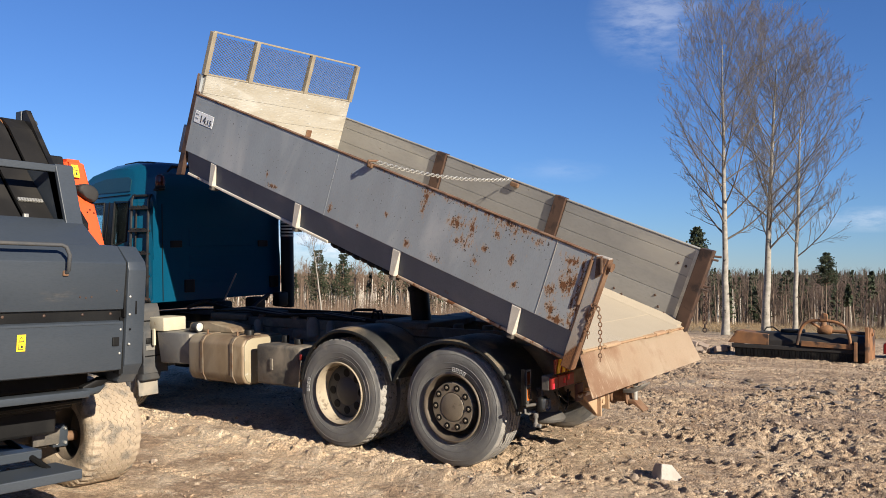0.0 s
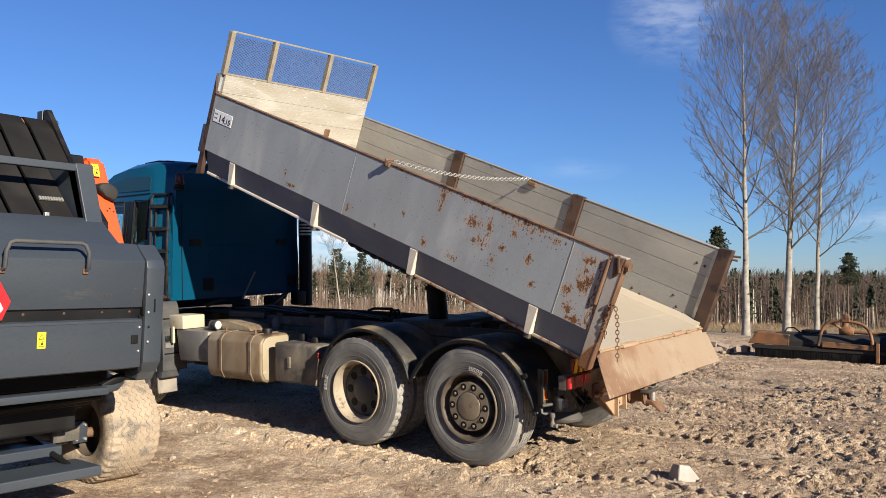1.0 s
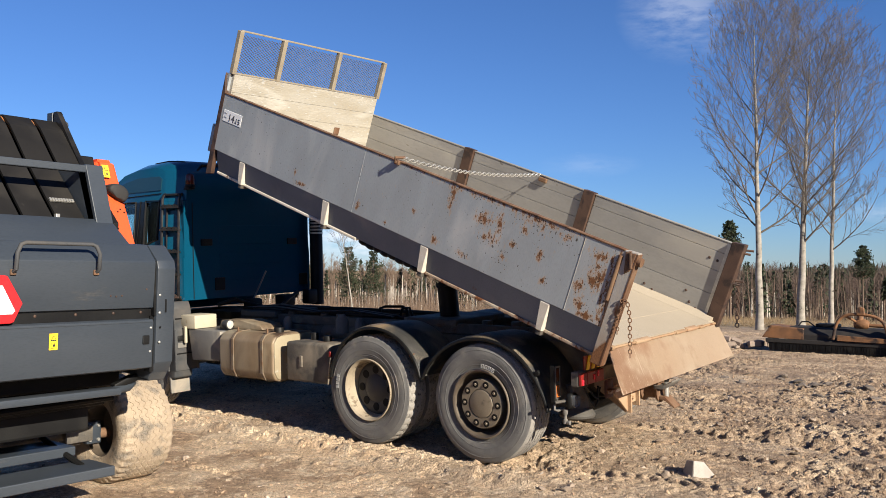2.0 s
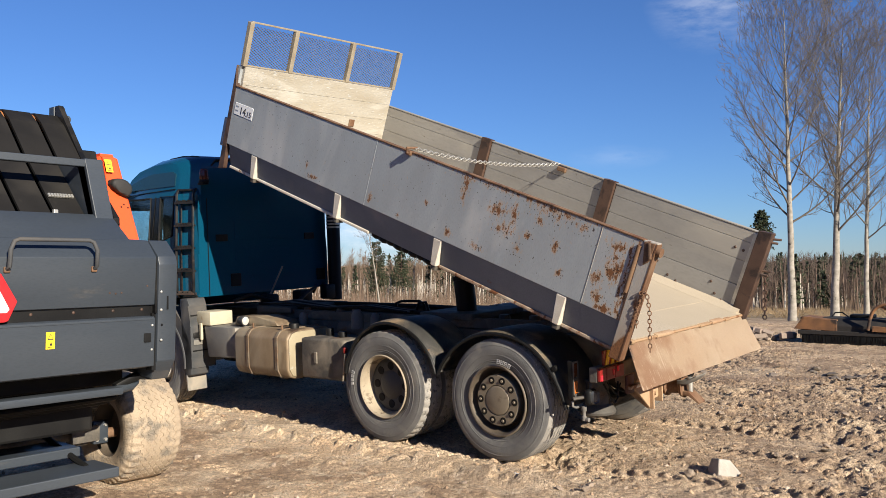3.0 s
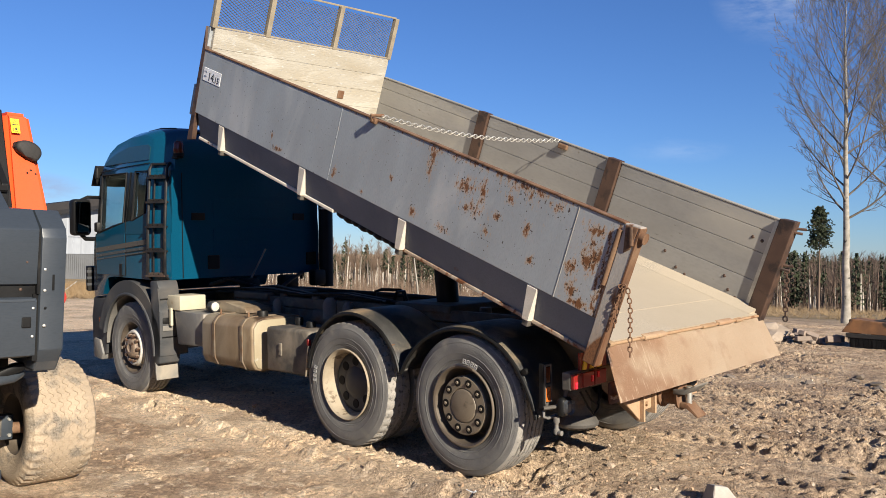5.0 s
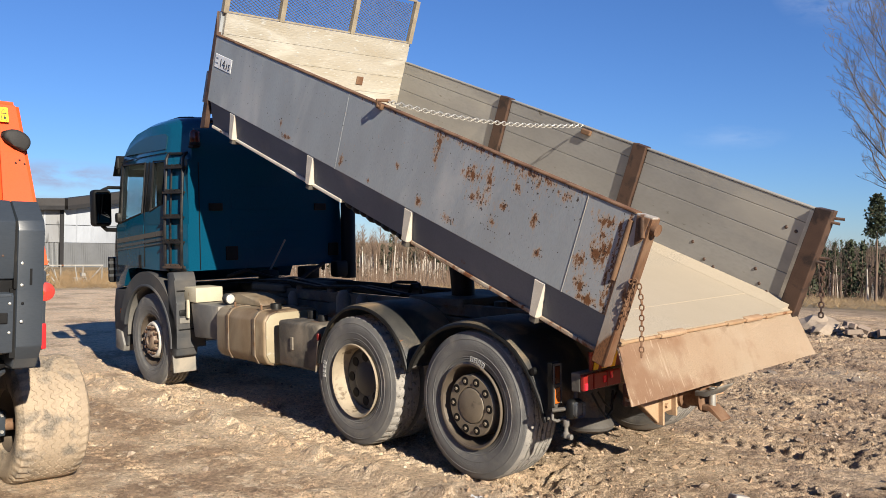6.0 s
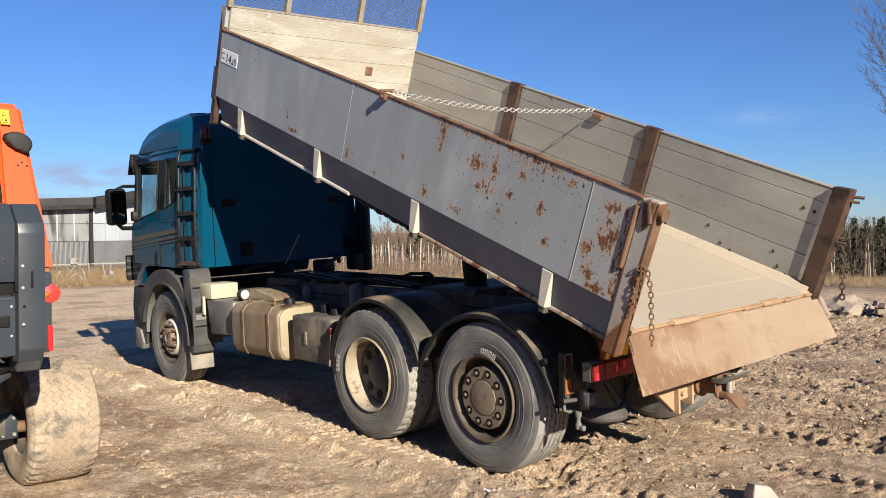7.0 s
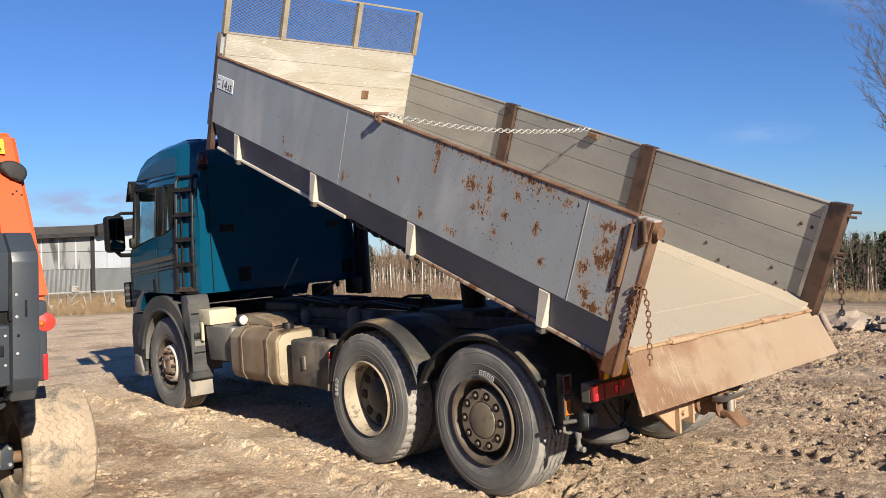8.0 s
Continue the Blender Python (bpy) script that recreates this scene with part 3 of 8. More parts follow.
def ground_material():
    m = bpy.data.materials.new("churned_dirt")
    m.use_nodes = True
    n, l = m.node_tree.nodes, m.node_tree.links
    p = n["Principled BSDF"]
    tc = n.new("ShaderNodeTexCoord")

    def tex(sc, detail=6.0, rough=0.6):
        t = n.new("ShaderNodeTexNoise")
        t.inputs["Scale"].default_value, t.inputs["Detail"].default_value, t.inputs["Roughness"].default_value = sc, detail, rough
        l.new(tc.outputs["Object"], t.inputs["Vector"])
        return t.outputs["Fac"]

    def ramp(src, a, b, lo=0.0, hi=1.0):
        r = n.new("ShaderNodeMapRange")
        for key, v in (("From Min", a), ("From Max", b), ("To Min", lo), ("To Max", hi)):
            r.inputs[key].default_value = v
        l.new(src, r.inputs["Value"])
        return r.outputs["Result"]

    def mix(fac, a, b):
        x = n.new("ShaderNodeMix")
        x.data_type = "RGBA"
        l.new(fac, x.inputs["Factor"])
        for sock, v in ((x.inputs["A"], a), (x.inputs["B"], b)):
            if isinstance(v, tuple):
                sock.default_value = (*v, 1)
            else:
                l.new(v, sock)
        return x.outputs["Result"]

    def crumbs(sc):
        t = n.new("ShaderNodeTexVoronoi")
        t.inputs["Scale"].default_value = sc
        l.new(tc.outputs["Object"], t.inputs["Vector"])
        return t

    c1, c2 = crumbs(38.0), crumbs(110.0)
    col = mix(ramp(tex(0.9), 0.38, 0.60), (0.70, 0.495, 0.315), (0.82, 0.63, 0.43))
    col = mix(ramp(tex(0.8, 9.0, 0.62), 0.51, 0.59, 0, 0.62), col, (0.32, 0.215, 0.135))
    col = mix(ramp(tex(3.5, 8.0, 0.7), 0.53, 0.58, 0, 0.75), col, (0.74, 0.585, 0.42))
    col = mix(ramp(tex(11.0, 8.0, 0.7), 0.55, 0.62, 0, 0.5), col, (0.33, 0.225, 0.145))
    col = mix(ramp(tex(60.0, 4.0, 0.7), 0.54, 0.62, 0, 0.55), col, (0.24, 0.165, 0.105))
    col = mix(ramp(tex(95.0, 3.0), 0.57, 0.64, 0, 0.5), col, (0.66, 0.54, 0.42))
    sp = n.new("ShaderNodeSeparateXYZ")
    l.new(tc.outputs["Object"], sp.inputs[0])
    wet = n.new("ShaderNodeMath")
    wet.operation, wet.inputs[1].default_value = "MULTIPLY_ADD", 0.4
    l.new(sp.outputs["X"], wet.inputs[0])
    l.new(sp.outputs["Y"], wet.inputs[2])
    wet2 = n.new("ShaderNodeMath")
    wet2.operation, wet2.inputs[1].default_value = "MULTIPLY", 1.0
    l.new(ramp(wet.outputs[0], -1.1, 1.6, 0.0, 0.95), wet2.inputs[0])
    l.new(ramp(tex(1.1, 7.0), 0.30, 0.62, 0.25, 1.0), wet2.inputs[1])
    damp = mix(ramp(tex(4.0, 9.0, 0.68), 0.44, 0.56), (0.25, 0.165, 0.108), (0.52, 0.375, 0.25))
    damp = mix(ramp(tex(12.0, 7.0, 0.7), 0.56, 0.62, 0, 0.7), damp, (0.56, 0.43, 0.30))
    damp = mix(ramp(tex(45.0, 5.0, 0.7), 0.53, 0.60, 0, 0.75), damp, (0.15, 0.104, 0.07))
    # a darker, wetter belt of churned soil across the yard
    belt = n.new("ShaderNodeMath")
    belt.operation = "MULTIPLY"
    band = n.new("ShaderNodeMath")
    band.operation = "MINIMUM"
    l.new(ramp(sp.outputs["Y"], 2.2, 4.2, 0.0, 0.66), band.inputs[0])
    l.new(ramp(sp.outputs["Y"], 12.5, 9.5, 0.0, 0.66), band.inputs[1])
    l.new(band.outputs[0], belt.inputs[0])
    l.new(ramp(tex(0.55, 8.0, 0.62), 0.40, 0.56), belt.inputs[1])
    damp = mix(belt.outputs[0], damp, mix(ramp(tex(22.0, 8.0, 0.7), 0.42, 0.60), (0.13, 0.085, 0.062), (0.27, 0.185, 0.135)))
    track = n.new("ShaderNodeMath")
    track.operation = "MULTIPLY"
    l.new(ramp(sp.outputs["Y"], -0.55, -1.0, 0.0, 1.0), track.inputs[0])
    l.new(ramp(tex(1.1, 9.0, 0.62), 0.43, 0.52, 0.0, 0.9), track.inputs[1])
    col = mix(track.outputs[0], col, mix(ramp(tex(14.0, 8.0, 0.7), 0.42, 0.60), (0.27, 0.175, 0.108), (0.46, 0.31, 0.195)))
    col = mix(ramp(tex(5.5, 9.0, 0.68), 0.565, 0.60, 0, 0.8), col, (0.70, 0.55, 0.39))
    col = mix(wet2.outputs[0], col, damp)
    hs = n.new("ShaderNodeHueSaturation")
    l.new(ramp(c1.outputs["Color"], 0.0, 1.0, 0.70, 1.32), hs.inputs["Value"])
    l.new(col, hs.inputs["Color"])
    col = hs.outputs["Color"]
    far = n.new("ShaderNodeVectorMath")
    far.operation = "LENGTH"
    l.new(tc.outputs["Object"], far.inputs[0])
    grass = mix(ramp(tex(0.25, 8.0), 0.4, 0.6), (0.30, 0.215, 0.115), (0.20, 0.15, 0.08))
    mx = n.new("ShaderNodeMath")
    mx.operation = "MAXIMUM"
    l.new(ramp(sp.outputs["Y"], 20.0, 34.0), mx.inputs[0])
    l.new(ramp(far.outputs["Value"], 25.0, 29.0), mx.inputs[1])
    col = mix(mx.outputs[0], col, grass)
    l.new(col, p.inputs["Base Color"])
    p.inputs["Roughness"].default_value = 0.95
    last = None
    for src, dist in ((tex(20.0, 9.0, 0.75), 0.05), (c1.outputs["Distance"], 0.022), (c2.outputs["Distance"], 0.014)):
        b = n.new("ShaderNodeBump")
        b.inputs["Strength"].default_value, b.inputs["Distance"].default_value = 0.9, dist
        b.invert = dist < 0.04
        l.new(src, b.inputs["Height"])
        if last:
            l.new(last, b.inputs["Normal"])
        last = b.outputs[0]
    l.new(last, p.inputs["Normal"])
    return m


ground = build_ground()
ground.data.materials.append(ground_material())


# ---- dump truck ----
TRUCK = pose(0, 0, 0, 2.5, 0, 0)                 # it leans a little towards the yard
truck = thing("dump_truck", TRUCK, "teal dump truck with a raised grey tipping bed on muddy ground", "dump truck")
MID = 1.22                                       # centre line


def loft(bm, profile, rows):
    """A closed skin: the (x, z) profile repeated across y, each row (y, function that reshapes a point)."""
    rings = []
    for y, shape in rows:
        rings.append([bm.verts.new((*shape(x, z)[:1], y if not callable(y) else y(z), shape(x, z)[1])) for x, z in profile])
    k = len(profile)
    for a, b in zip(rings, rings[1:]):
        for i in range(k):
            bm.faces.new((a[i], a[(i + 1) % k], b[(i + 1) % k], b[i]))
    bm.faces.new(rings[0])
    bm.faces.new(rings[-1][::-1])
    return bm


def tyre_mesh(r=0.535, w=0.30, bead=0.295, grooves=4, gw=0.012, depth=0.014, lugs=0, zig=0.0, shoulder=0):
    """One skin: sidewall rings, tread ribs, and with lugs, cross grooves between tread blocks."""
    h = w / 2
    base = [(bead - 0.01, 0.62), (bead, 0.80), (bead + 0.014, 0.90), (bead + 0.030, 0.92), (r * 0.70, 1.0), (r * 0.80, 1.03), (r * 0.86, 1.02), (r * 0.90, 0.985), (r * 0.935, 0.945), (r * 0.975, 0.90)]
    ribs = sorted([r * q for q in (0.625, 0.655, 0.742, 0.866, 0.892)] if not shoulder else [])
    wall = []
    for (a0, b0), (a1, b1) in zip(base, base[1:]):
        wall.append((a0, -h * b0))
        for q in ribs:
            if a0 + 0.004 < q < a1 - 0.004:
                t = -h * (b0 + (b1 - b0) * (q - a0) / (a1 - a0))
                wall += [(q - 0.0030, t), (q - 0.0012, t - 0.0024), (q + 0.0012, t - 0.0024), (q + 0.0030, t)]
    wall.append((base[-1][0], -h * base[-1][1]))
    tread = []
    span = h * 1.68
    tread.append((r - 0.006, -h * 0.84))
    for g in range(grooves):
        c = -h * 0.84 + span * (g + 1) / (grooves + 1)
        tread += [(r, c - gw), (r - depth, c - gw * 0.6), (r - depth, c + gw * 0.6), (r, c + gw)]
    tread.append((r - 0.006, h * 0.84))
    prof = [(a, b, 0) for a, b in wall] + [(a, b, 1) for a, b in tread] + [(a, -b, 0) for a, b in wall[::-1]]
    seg = lugs * 4 if lugs else 96
    bm = B()
    rings = []
    for a, t, is_tread in prof:
        ring = []
        for k in range(seg):
            rr, tt = a, t
            if is_tread and lugs and not shoulder and (k + (2 if t > 0 else 0)) % 4 == 0:
                rr -= 0.012
            if is_tread and zig and abs(t) < h * 0.8:
                tt += zig * (1 if (k // 2) % 2 else -1)
            if shoulder and (k // 2) % 2 and a > r * 0.92 and abs(t) > h * 0.8:
                rr -= shoulder
            an = 2 * math.pi * k / seg
            ring.append(bm.verts.new((rr * math.cos(an), tt, rr * math.sin(an))))
        rings.append(ring)
    first = len(wall) - 1
    for i, (p0, p1) in enumerate(zip(rings, rings[1:])):
        for k in range(seg):
            j = (k + 1) % seg
            bm.faces.new((p0[k], p0[j], p1[j], p1[k])).material_index = 1 if first <= i <= first + len(tread) else 0
    return bm


def sidewall_mark(radius, angle, y, size=0.028):
    """Four pale bars moulded on a sidewall where a maker's mark stands."""
    bm = B()
    for k in range(4):
        b0 = len(bm.verts)
        x0 = (k - 1.5) * size * 1.05
        for z0, z1 in ((-size * 0.5, -size * 0.32), (-size * 0.09, size * 0.09), (size * 0.32, size * 0.5)):
            box(bm, x0 - size * 0.40, x0 + size * 0.40, y - 0.002, y + 0.004, radius + z0, radius + z1)
        box(bm, x0 - size * 0.40, x0 - size * 0.24, y - 0.0025, y + 0.004, radius - size * 0.5, radius + size * 0.5)
        box(bm, x0 + size * 0.24, x0 + size * 0.40, y - 0.0025, y + 0.004, radius - size * 0.5, radius + size * 0.5)
        bm.verts.ensure_lookup_table()
        bmesh.ops.rotate(bm, verts=bm.verts[b0:], cent=(x0, 0, radius), matrix=Matrix.Rotation(x0 / radius, 3, "Y"))
        for v in bm.verts[b0:]:
            v.co.z -= (x0 ** 2) / (2 * radius)
    bmesh.ops.rotate(bm, verts=bm.verts[:], cent=(0, 0, 0), matrix=Matrix.Rotation(radians(angle), 3, "Y"))
    return bm


M_MARK = surf("pale_sidewall_mark", (0.36, 0.355, 0.345), (0.28, 0.275, 0.265), 20, 0.8, 0.0, 0.1)


def nut_mesh(r=0.016, length=0.03):
    bm = B()
    lathe(bm, [(0.0001, -length), (r * 0.8, -length), (r, -length * 0.8), (r, 0.0)], 6)
    return bm


def steer_wheel():
    """The single rear wheel: brown dished disc with a big flat hub and ten nuts."""
    bm = B()
    lathe(bm, [(0.286, -0.09), (0.305, -0.128), (0.298, -0.136), (0.285, -0.128), (0.276, -0.09), (0.262, -0.02), (0.245, 0.015), (0.215, 0.03), (0.06, 0.03)], 56)
    w = part("wheel", bm, M_RIMR, truck, "dark brown steel wheel", smooth=40)
    part("tyre", tyre_mesh(r=0.532, w=0.335, grooves=5, gw=0.008, zig=0.004), M_TYRE, w, "worn black tyre with dusty tread", m=pose(0, 0.045, 0), smooth=35).data.materials.append(M_TREAD)
    bm = B()
    lathe(bm, [(0.222, 0.03), (0.222, -0.108), (0.214, -0.120), (0.135, -0.122), (0.128, -0.112), (0.122, -0.124), (0.112, -0.128), (0.0001, -0.128)], 48)
    part("hub", bm, M_RIMM2, w, "flat brown wheel hub", smooth=30)
    part("rim_lip", lathe(B(), [(0.298, -0.137), (0.304, -0.136), (0.311, -0.129), (0.304, -0.121)], 56), M_RIMM2, w, smooth=40)
    nut = part("nut", nut_mesh(0.013, 0.014), M_RIMM2, w, m=pose(0.178, -0.1205, 0))
    for k in range(1, 10):
        a = 2 * math.pi * k / 10
        again(nut, pose(0.178 * math.cos(a), -0.1205, 0.178 * math.sin(a)), w)
    ring = part("nut_seat", lathe(B(), [(0.031, 0.0), (0.031, -0.003), (0.026, -0.004), (0.0001, -0.0035)], 14), M_BLACK, w, m=pose(0.178, -0.1205, 0))
    for k in range(1, 10):
        a = 2 * math.pi * k / 10
        again(ring, pose(0.178 * math.cos(a), -0.1205, 0.178 * math.sin(a)), w)
    part("sidewall_mark", sidewall_mark(0.345, 17, -0.155, 0.036), M_MARK, w)
    return w


# near-black in place of the shade seen through wheel holes and belt gaps
M_INNERSHADE = surf("painted_inner_shade", (0.002, 0.002, 0.002), (0.003, 0.003, 0.003), 5, 0.95, 0.0, 0.0)


def drive_wheel():
    """The twin drive wheel: deep dished cream rim, holed disc far inside, two tyres."""
    bm = B()
    lathe(bm, [(0.286, -0.09), (0.308, -0.128), (0.300, -0.137), (0.286, -0.128), (0.276, -0.10), (0.262, -0.02), (0.256, 0.10), (0.235, 0.125), (0.12, 0.13), (0.06, 0.13), (0.0001, 0.13)], 56)
    w = part("wheel", bm, M_RIMM, truck, "deep-dished mud-cream steel wheel", smooth=40)
    part("tyre", tyre_mesh(w=0.275, lugs=40, grooves=2, gw=0.010, zig=0.005), M_TYRE, w, "worn black tyre with block tread", m=pose(0, 0.012, 0), smooth=35).data.materials.append(M_TREAD)
    part("tyre", tyre_mesh(w=0.275, lugs=40, grooves=2, gw=0.010, zig=0.005), M_TYRE, w, "worn black tyre with block tread", m=pose(0, 0.315, 0), smooth=35).data.materials.append(M_TREAD)
    disc = lathe(B(), [(0.261, 0.005), (0.25, -0.005), (0.22, -0.012), (0.14, -0.008), (0.13, -0.018), (0.10, -0.03), (0.085, -0.04), (0.0001, -0.04)], 40)
    part("disc", disc, M_DISC, w, "dark wheel disc", smooth=40)
    # flat discs, the shade inside each hole put into their colour
    hole = part("hand_hole", lathe(B(), [(0.0001, -0.002), (0.036, -0.002), (0.042, 0.004)], 16), M_INNERSHADE, w, m=pose(0.185, -0.0135, 0))
    for k in range(1, 8):
        a = 2 * math.pi * k / 8
        again(hole, pose(0.185 * math.cos(a), -0.0135, 0.185 * math.sin(a)), w)
    part("sidewall_mark", sidewall_mark(0.40, -82, -0.146, 0.036), M_MARK, w)
    return w


M_HUBBROWN = surf("rusty_hub", (0.25, 0.19, 0.14), (0.17, 0.12, 0.085), 14.0, 0.6, 0.2, 0.2, 120, (0.10, 0.05, 0.03), 12.0, 0.54, 0.08)


def front_wheel():
    bm = B()
    lathe(bm, [(0.286, -0.09), (0.305, -0.128), (0.298, -0.136), (0.285, -0.128), (0.276, -0.09), (0.262, -0.03), (0.24, 0.0), (0.19, -0.02), (0.06, -0.02)], 48)
    w = part("wheel", bm, M_RIMR, truck, "dark front wheel with pale hub", smooth=40)
    part("tyre", tyre_mesh(), M_TYRE, w, "worn black tyre", smooth=35).data.materials.append(M_TREAD)
    bm = B()
    lathe(bm, [(0.25, -0.01), (0.225, -0.04), (0.208, -0.115), (0.195, -0.132), (0.178, -0.132), (0.175, -0.12)], 44)
    part("wheel_dish", bm, M_RIMF, w, "dusty pale steel hub ring", smooth=35)
    bm = B()
    lathe(bm, [(0.18, -0.122), (0.12, -0.112), (0.112, -0.15), (0.10, -0.165), (0.08, -0.172), (0.05, -0.175), (0.04, -0.165), (0.0001, -0.165)], 40)
    part("hub", bm, M_HUBBROWN, w, "rust-stained wheel hub", smooth=35)
    nut = part("nut", nut_mesh(0.020, 0.05), M_HUBBROWN, w, m=pose(0.15, -0.115, 0))
    for k in range(1, 10):
        a = 2 * math.pi * k / 10
        again(nut, pose(0.15 * math.cos(a), -0.115, 0.15 * math.sin(a)), w)
    return w


M_RIMM2 = surf("brown_hub", (0.21, 0.175, 0.13), (0.16, 0.13, 0.095), 8.0, 0.5, 0.2, 0.1, 120, (0.07, 0.055, 0.04), 6, 0.62, 0.1)
M_DISC = surf("blue_black_disc", (0.040, 0.042, 0.046), (0.060, 0.057, 0.053), 6.0, 0.6, 0.0, 0.1, 90)
FAR = 2 * MID
for make, x, z in ((steer_wheel, 0.0, 0.52), (drive_wheel, -1.36, 0.52), (front_wheel, -5.2, 0.49)):
    w = make()
    w.matrix_basis = pose(x, 0.19, z)
    again(w, pose(x, FAR - 0.19, z, 0, 0, 180), truck)

# chassis
bm = B()
for y in (MID - 0.43, MID + 0.36):
    box(bm, -5.9, 0.98, y, y + 0.07, 0.76, 1.02, 0.006)
    box(bm, -4.2, 0.72, y + 0.005, y + 0.065, 1.03, 1.13, 0.006)
for x in (-4.0, -3.0, -2.2, -0.7, 0.4, 0.92):
    box(bm, x, x + 0.08, MID - 0.36, MID + 0.36, 0.8, 1.0, 0.005)
part("chassis_frame", bm, M_CHASSIS, truck, "dirty dark steel chassis rails")
for x in (0.0, -1.36, -5.2):
    bm = B()
    tube(bm, [(x, 0.35, 0.5), (x, FAR - 0.35, 0.5)], 0.075, 12)
    box(bm, x - 0.15, x + 0.15, MID - 0.16, MID + 0.16, 0.36, 0.66, 0.05)
    part("axle", bm, M_CHASSIS, truck, smooth=40)
for x, y, z, r, ln in ((-1.9, 0.72, 0.93, 0.12, 0.55), (-2.75, 0.85, 0.95, 0.10, 0.7), (-0.62, 0.8, 0.9, 0.09, 0.4)):
    part("air_tank", lathe(B(), [(0.0001, 0), (r * 0.7, 0.005), (r, 0.04), (r, ln - 0.04), (r * 0.7, ln - 0.005), (0.0001, ln)], 20, "x", (x, y, z)), M_CHASSIS, truck, smooth=40)
for y in (0.9, 1.5):
    part("hydraulic_line", tube(B(), [(-4.1, y, 1.14), (-3.0, y - 0.05, 1.16), (-2.0, y + 0.04, 1.15), (-0.9, y, 1.14)], 0.022, 7), M_BLACK, truck, smooth=40)
part("rail_loop", tube(B(), [(-2.12, 1.1, 1.13), (-2.12, 1.1, 1.22), (-2.06, 1.13, 1.24), (-1.86, 1.2, 1.24), (-1.8, 1.2, 1.2), (-1.8, 1.2, 1.13)], 0.016, 7), M_BLACK, truck, smooth=40)
part("rail_loop", tube(B(), [(-1.75, 1.0, 1.13), (-1.7, 1.0, 1.24), (-1.6, 1.0, 1.25), (-1.55, 1.0, 1.13)], 0.016, 7), M_BLACK, truck, smooth=40)
part("deck_plate", box(B(), -4.15, -3.5, 0.75, 1.7, 1.08, 1.16, 0.02), M_CHASSIS, truck)
part("deck_plate", box(B(), -1.5, -0.8, 0.78, 1.66, 1.1, 1.17, 0.015), M_CHASSIS, truck)
for x in (-3.3, -2.75, -2.5, -0.55, -0.2, 0.15):
    part("chassis_bolt", lathe(B(), [(0.0001, 0.06), (0.05, 0.06), (0.055, 0.04), (0.055, 0.0)], 12, "z", (x, 0.85 + 0.12 * (x > -1), 1.10)), M_CHASSIS, truck, smooth=40)


for x, y, r, h in ((-2.25, 0.62, 0.07, 0.20), (-2.02, 0.66, 0.055, 0.17), (-3.2, 0.68, 0.05, 0.14)):
    part("air_drier", lathe(B(), [(0.0001, 0.0), (r, 0.0), (r, h * 0.7), (r * 0.8, h * 0.85), (r * 0.5, h), (0.0001, h)], 16, "z", (x, y, 0.98)), M_LINER, truck, "dusty canister on the chassis", smooth=40)
for k in range(4):
    y = 0.80 + 0.05 * k
    part("air_line", tube(B(), [(-4.15, y, 1.18), (-3.6, y + 0.02, 1.20 + 0.01 * k), (-2.9, y - 0.02, 1.17), (-2.3, y + 0.03, 1.20), (-1.7, y, 1.16)], 0.011, 6), M_LINER if k % 2 else M_BLACK, truck, smooth=40)
# fenders over the rear wheels
def fender(path, y0, y1):
    bm = B()
    n, t = len(path), 0.012
    rows = [(y0, 0.020), (y0, 0.0), (y0 + 0.02, -0.012), (y0 + 0.10, -0.02), ((y0 + y1) / 2, -0.022), (y1, -0.02)]
    rings = []
    for y, drop in rows:
        ring = []
        for i, (x, z) in enumerate(path):
            a, b = path[max(i - 1, 0)], path[min(i + 1, n - 1)]
            d = Vector((b[0] - a[0], b[1] - a[1])).normalized()
            ring.append(bm.verts.new((x + d.y * drop, y, z - d.x * drop)))
        rings.append(ring)
    for a, b in zip(rings, rings[1:]):
        for i in range(n - 1):
            bm.faces.new((a[i], a[i + 1], b[i + 1], b[i]))
    bmesh.ops.solidify(bm, geom=bm.faces[:], thickness=t)
    return bm


def curve_pts(pts, n=28):
    """A smooth line through points (Catmull-Rom)."""
    P = [Vector((*p, 0)) for p in pts]
    P = [P[0] * 2 - P[1]] + P + [P[-1] * 2 - P[-2]]
    out = []
    for k in range(n + 1):
        s_ = k / n * (len(P) - 3)
        i = min(int(s_), len(P) - 4)
        u = s_ - i
        a, b, c, d = P[i:i + 4]
        v = 0.5 * (2 * b + (c - a) * u + (2 * a - 5 * b + 4 * c - d) * u * u + (3 * b - a - 3 * c + d) * u ** 3)
        out.append((v.x, v.y))
    return out


FM = curve_pts([(-1.90, 0.62), (-1.86, 0.76), (-1.72, 0.98), (-1.48, 1.12), (-1.22, 1.135), (-0.98, 1.05), (-0.80, 0.88), (-0.72, 0.70)])
FR = curve_pts([(-0.70, 0.70), (-0.62, 0.83), (-0.46, 0.98), (-0.22, 1.085), (0.05, 1.10), (0.31, 1.02), (0.49, 0.86), (0.60, 0.68), (0.655, 0.53)])
for path in (FM, FR):
    path = [(x + 0.035, z) for x, z in path]
    f = part("fender", fender(path, 0.062, 0.66), M_FENDER, truck, "mud-splashed dark plastic fender", smooth=50)
    part("fender_lip", tube(B(), [(x, 0.062, z - 0.012) for x, z in path], 0.016, 8), M_BLACK, f, smooth=40)
    again(f, pose(0, FAR, 0) @ Matrix.Diagonal((1, -1, 1, 1)), truck)
bm = B()
tube(bm, [(-0.80, 0.09, 0.895), (-0.80, 0.36, 0.895)], 0.016, 8)
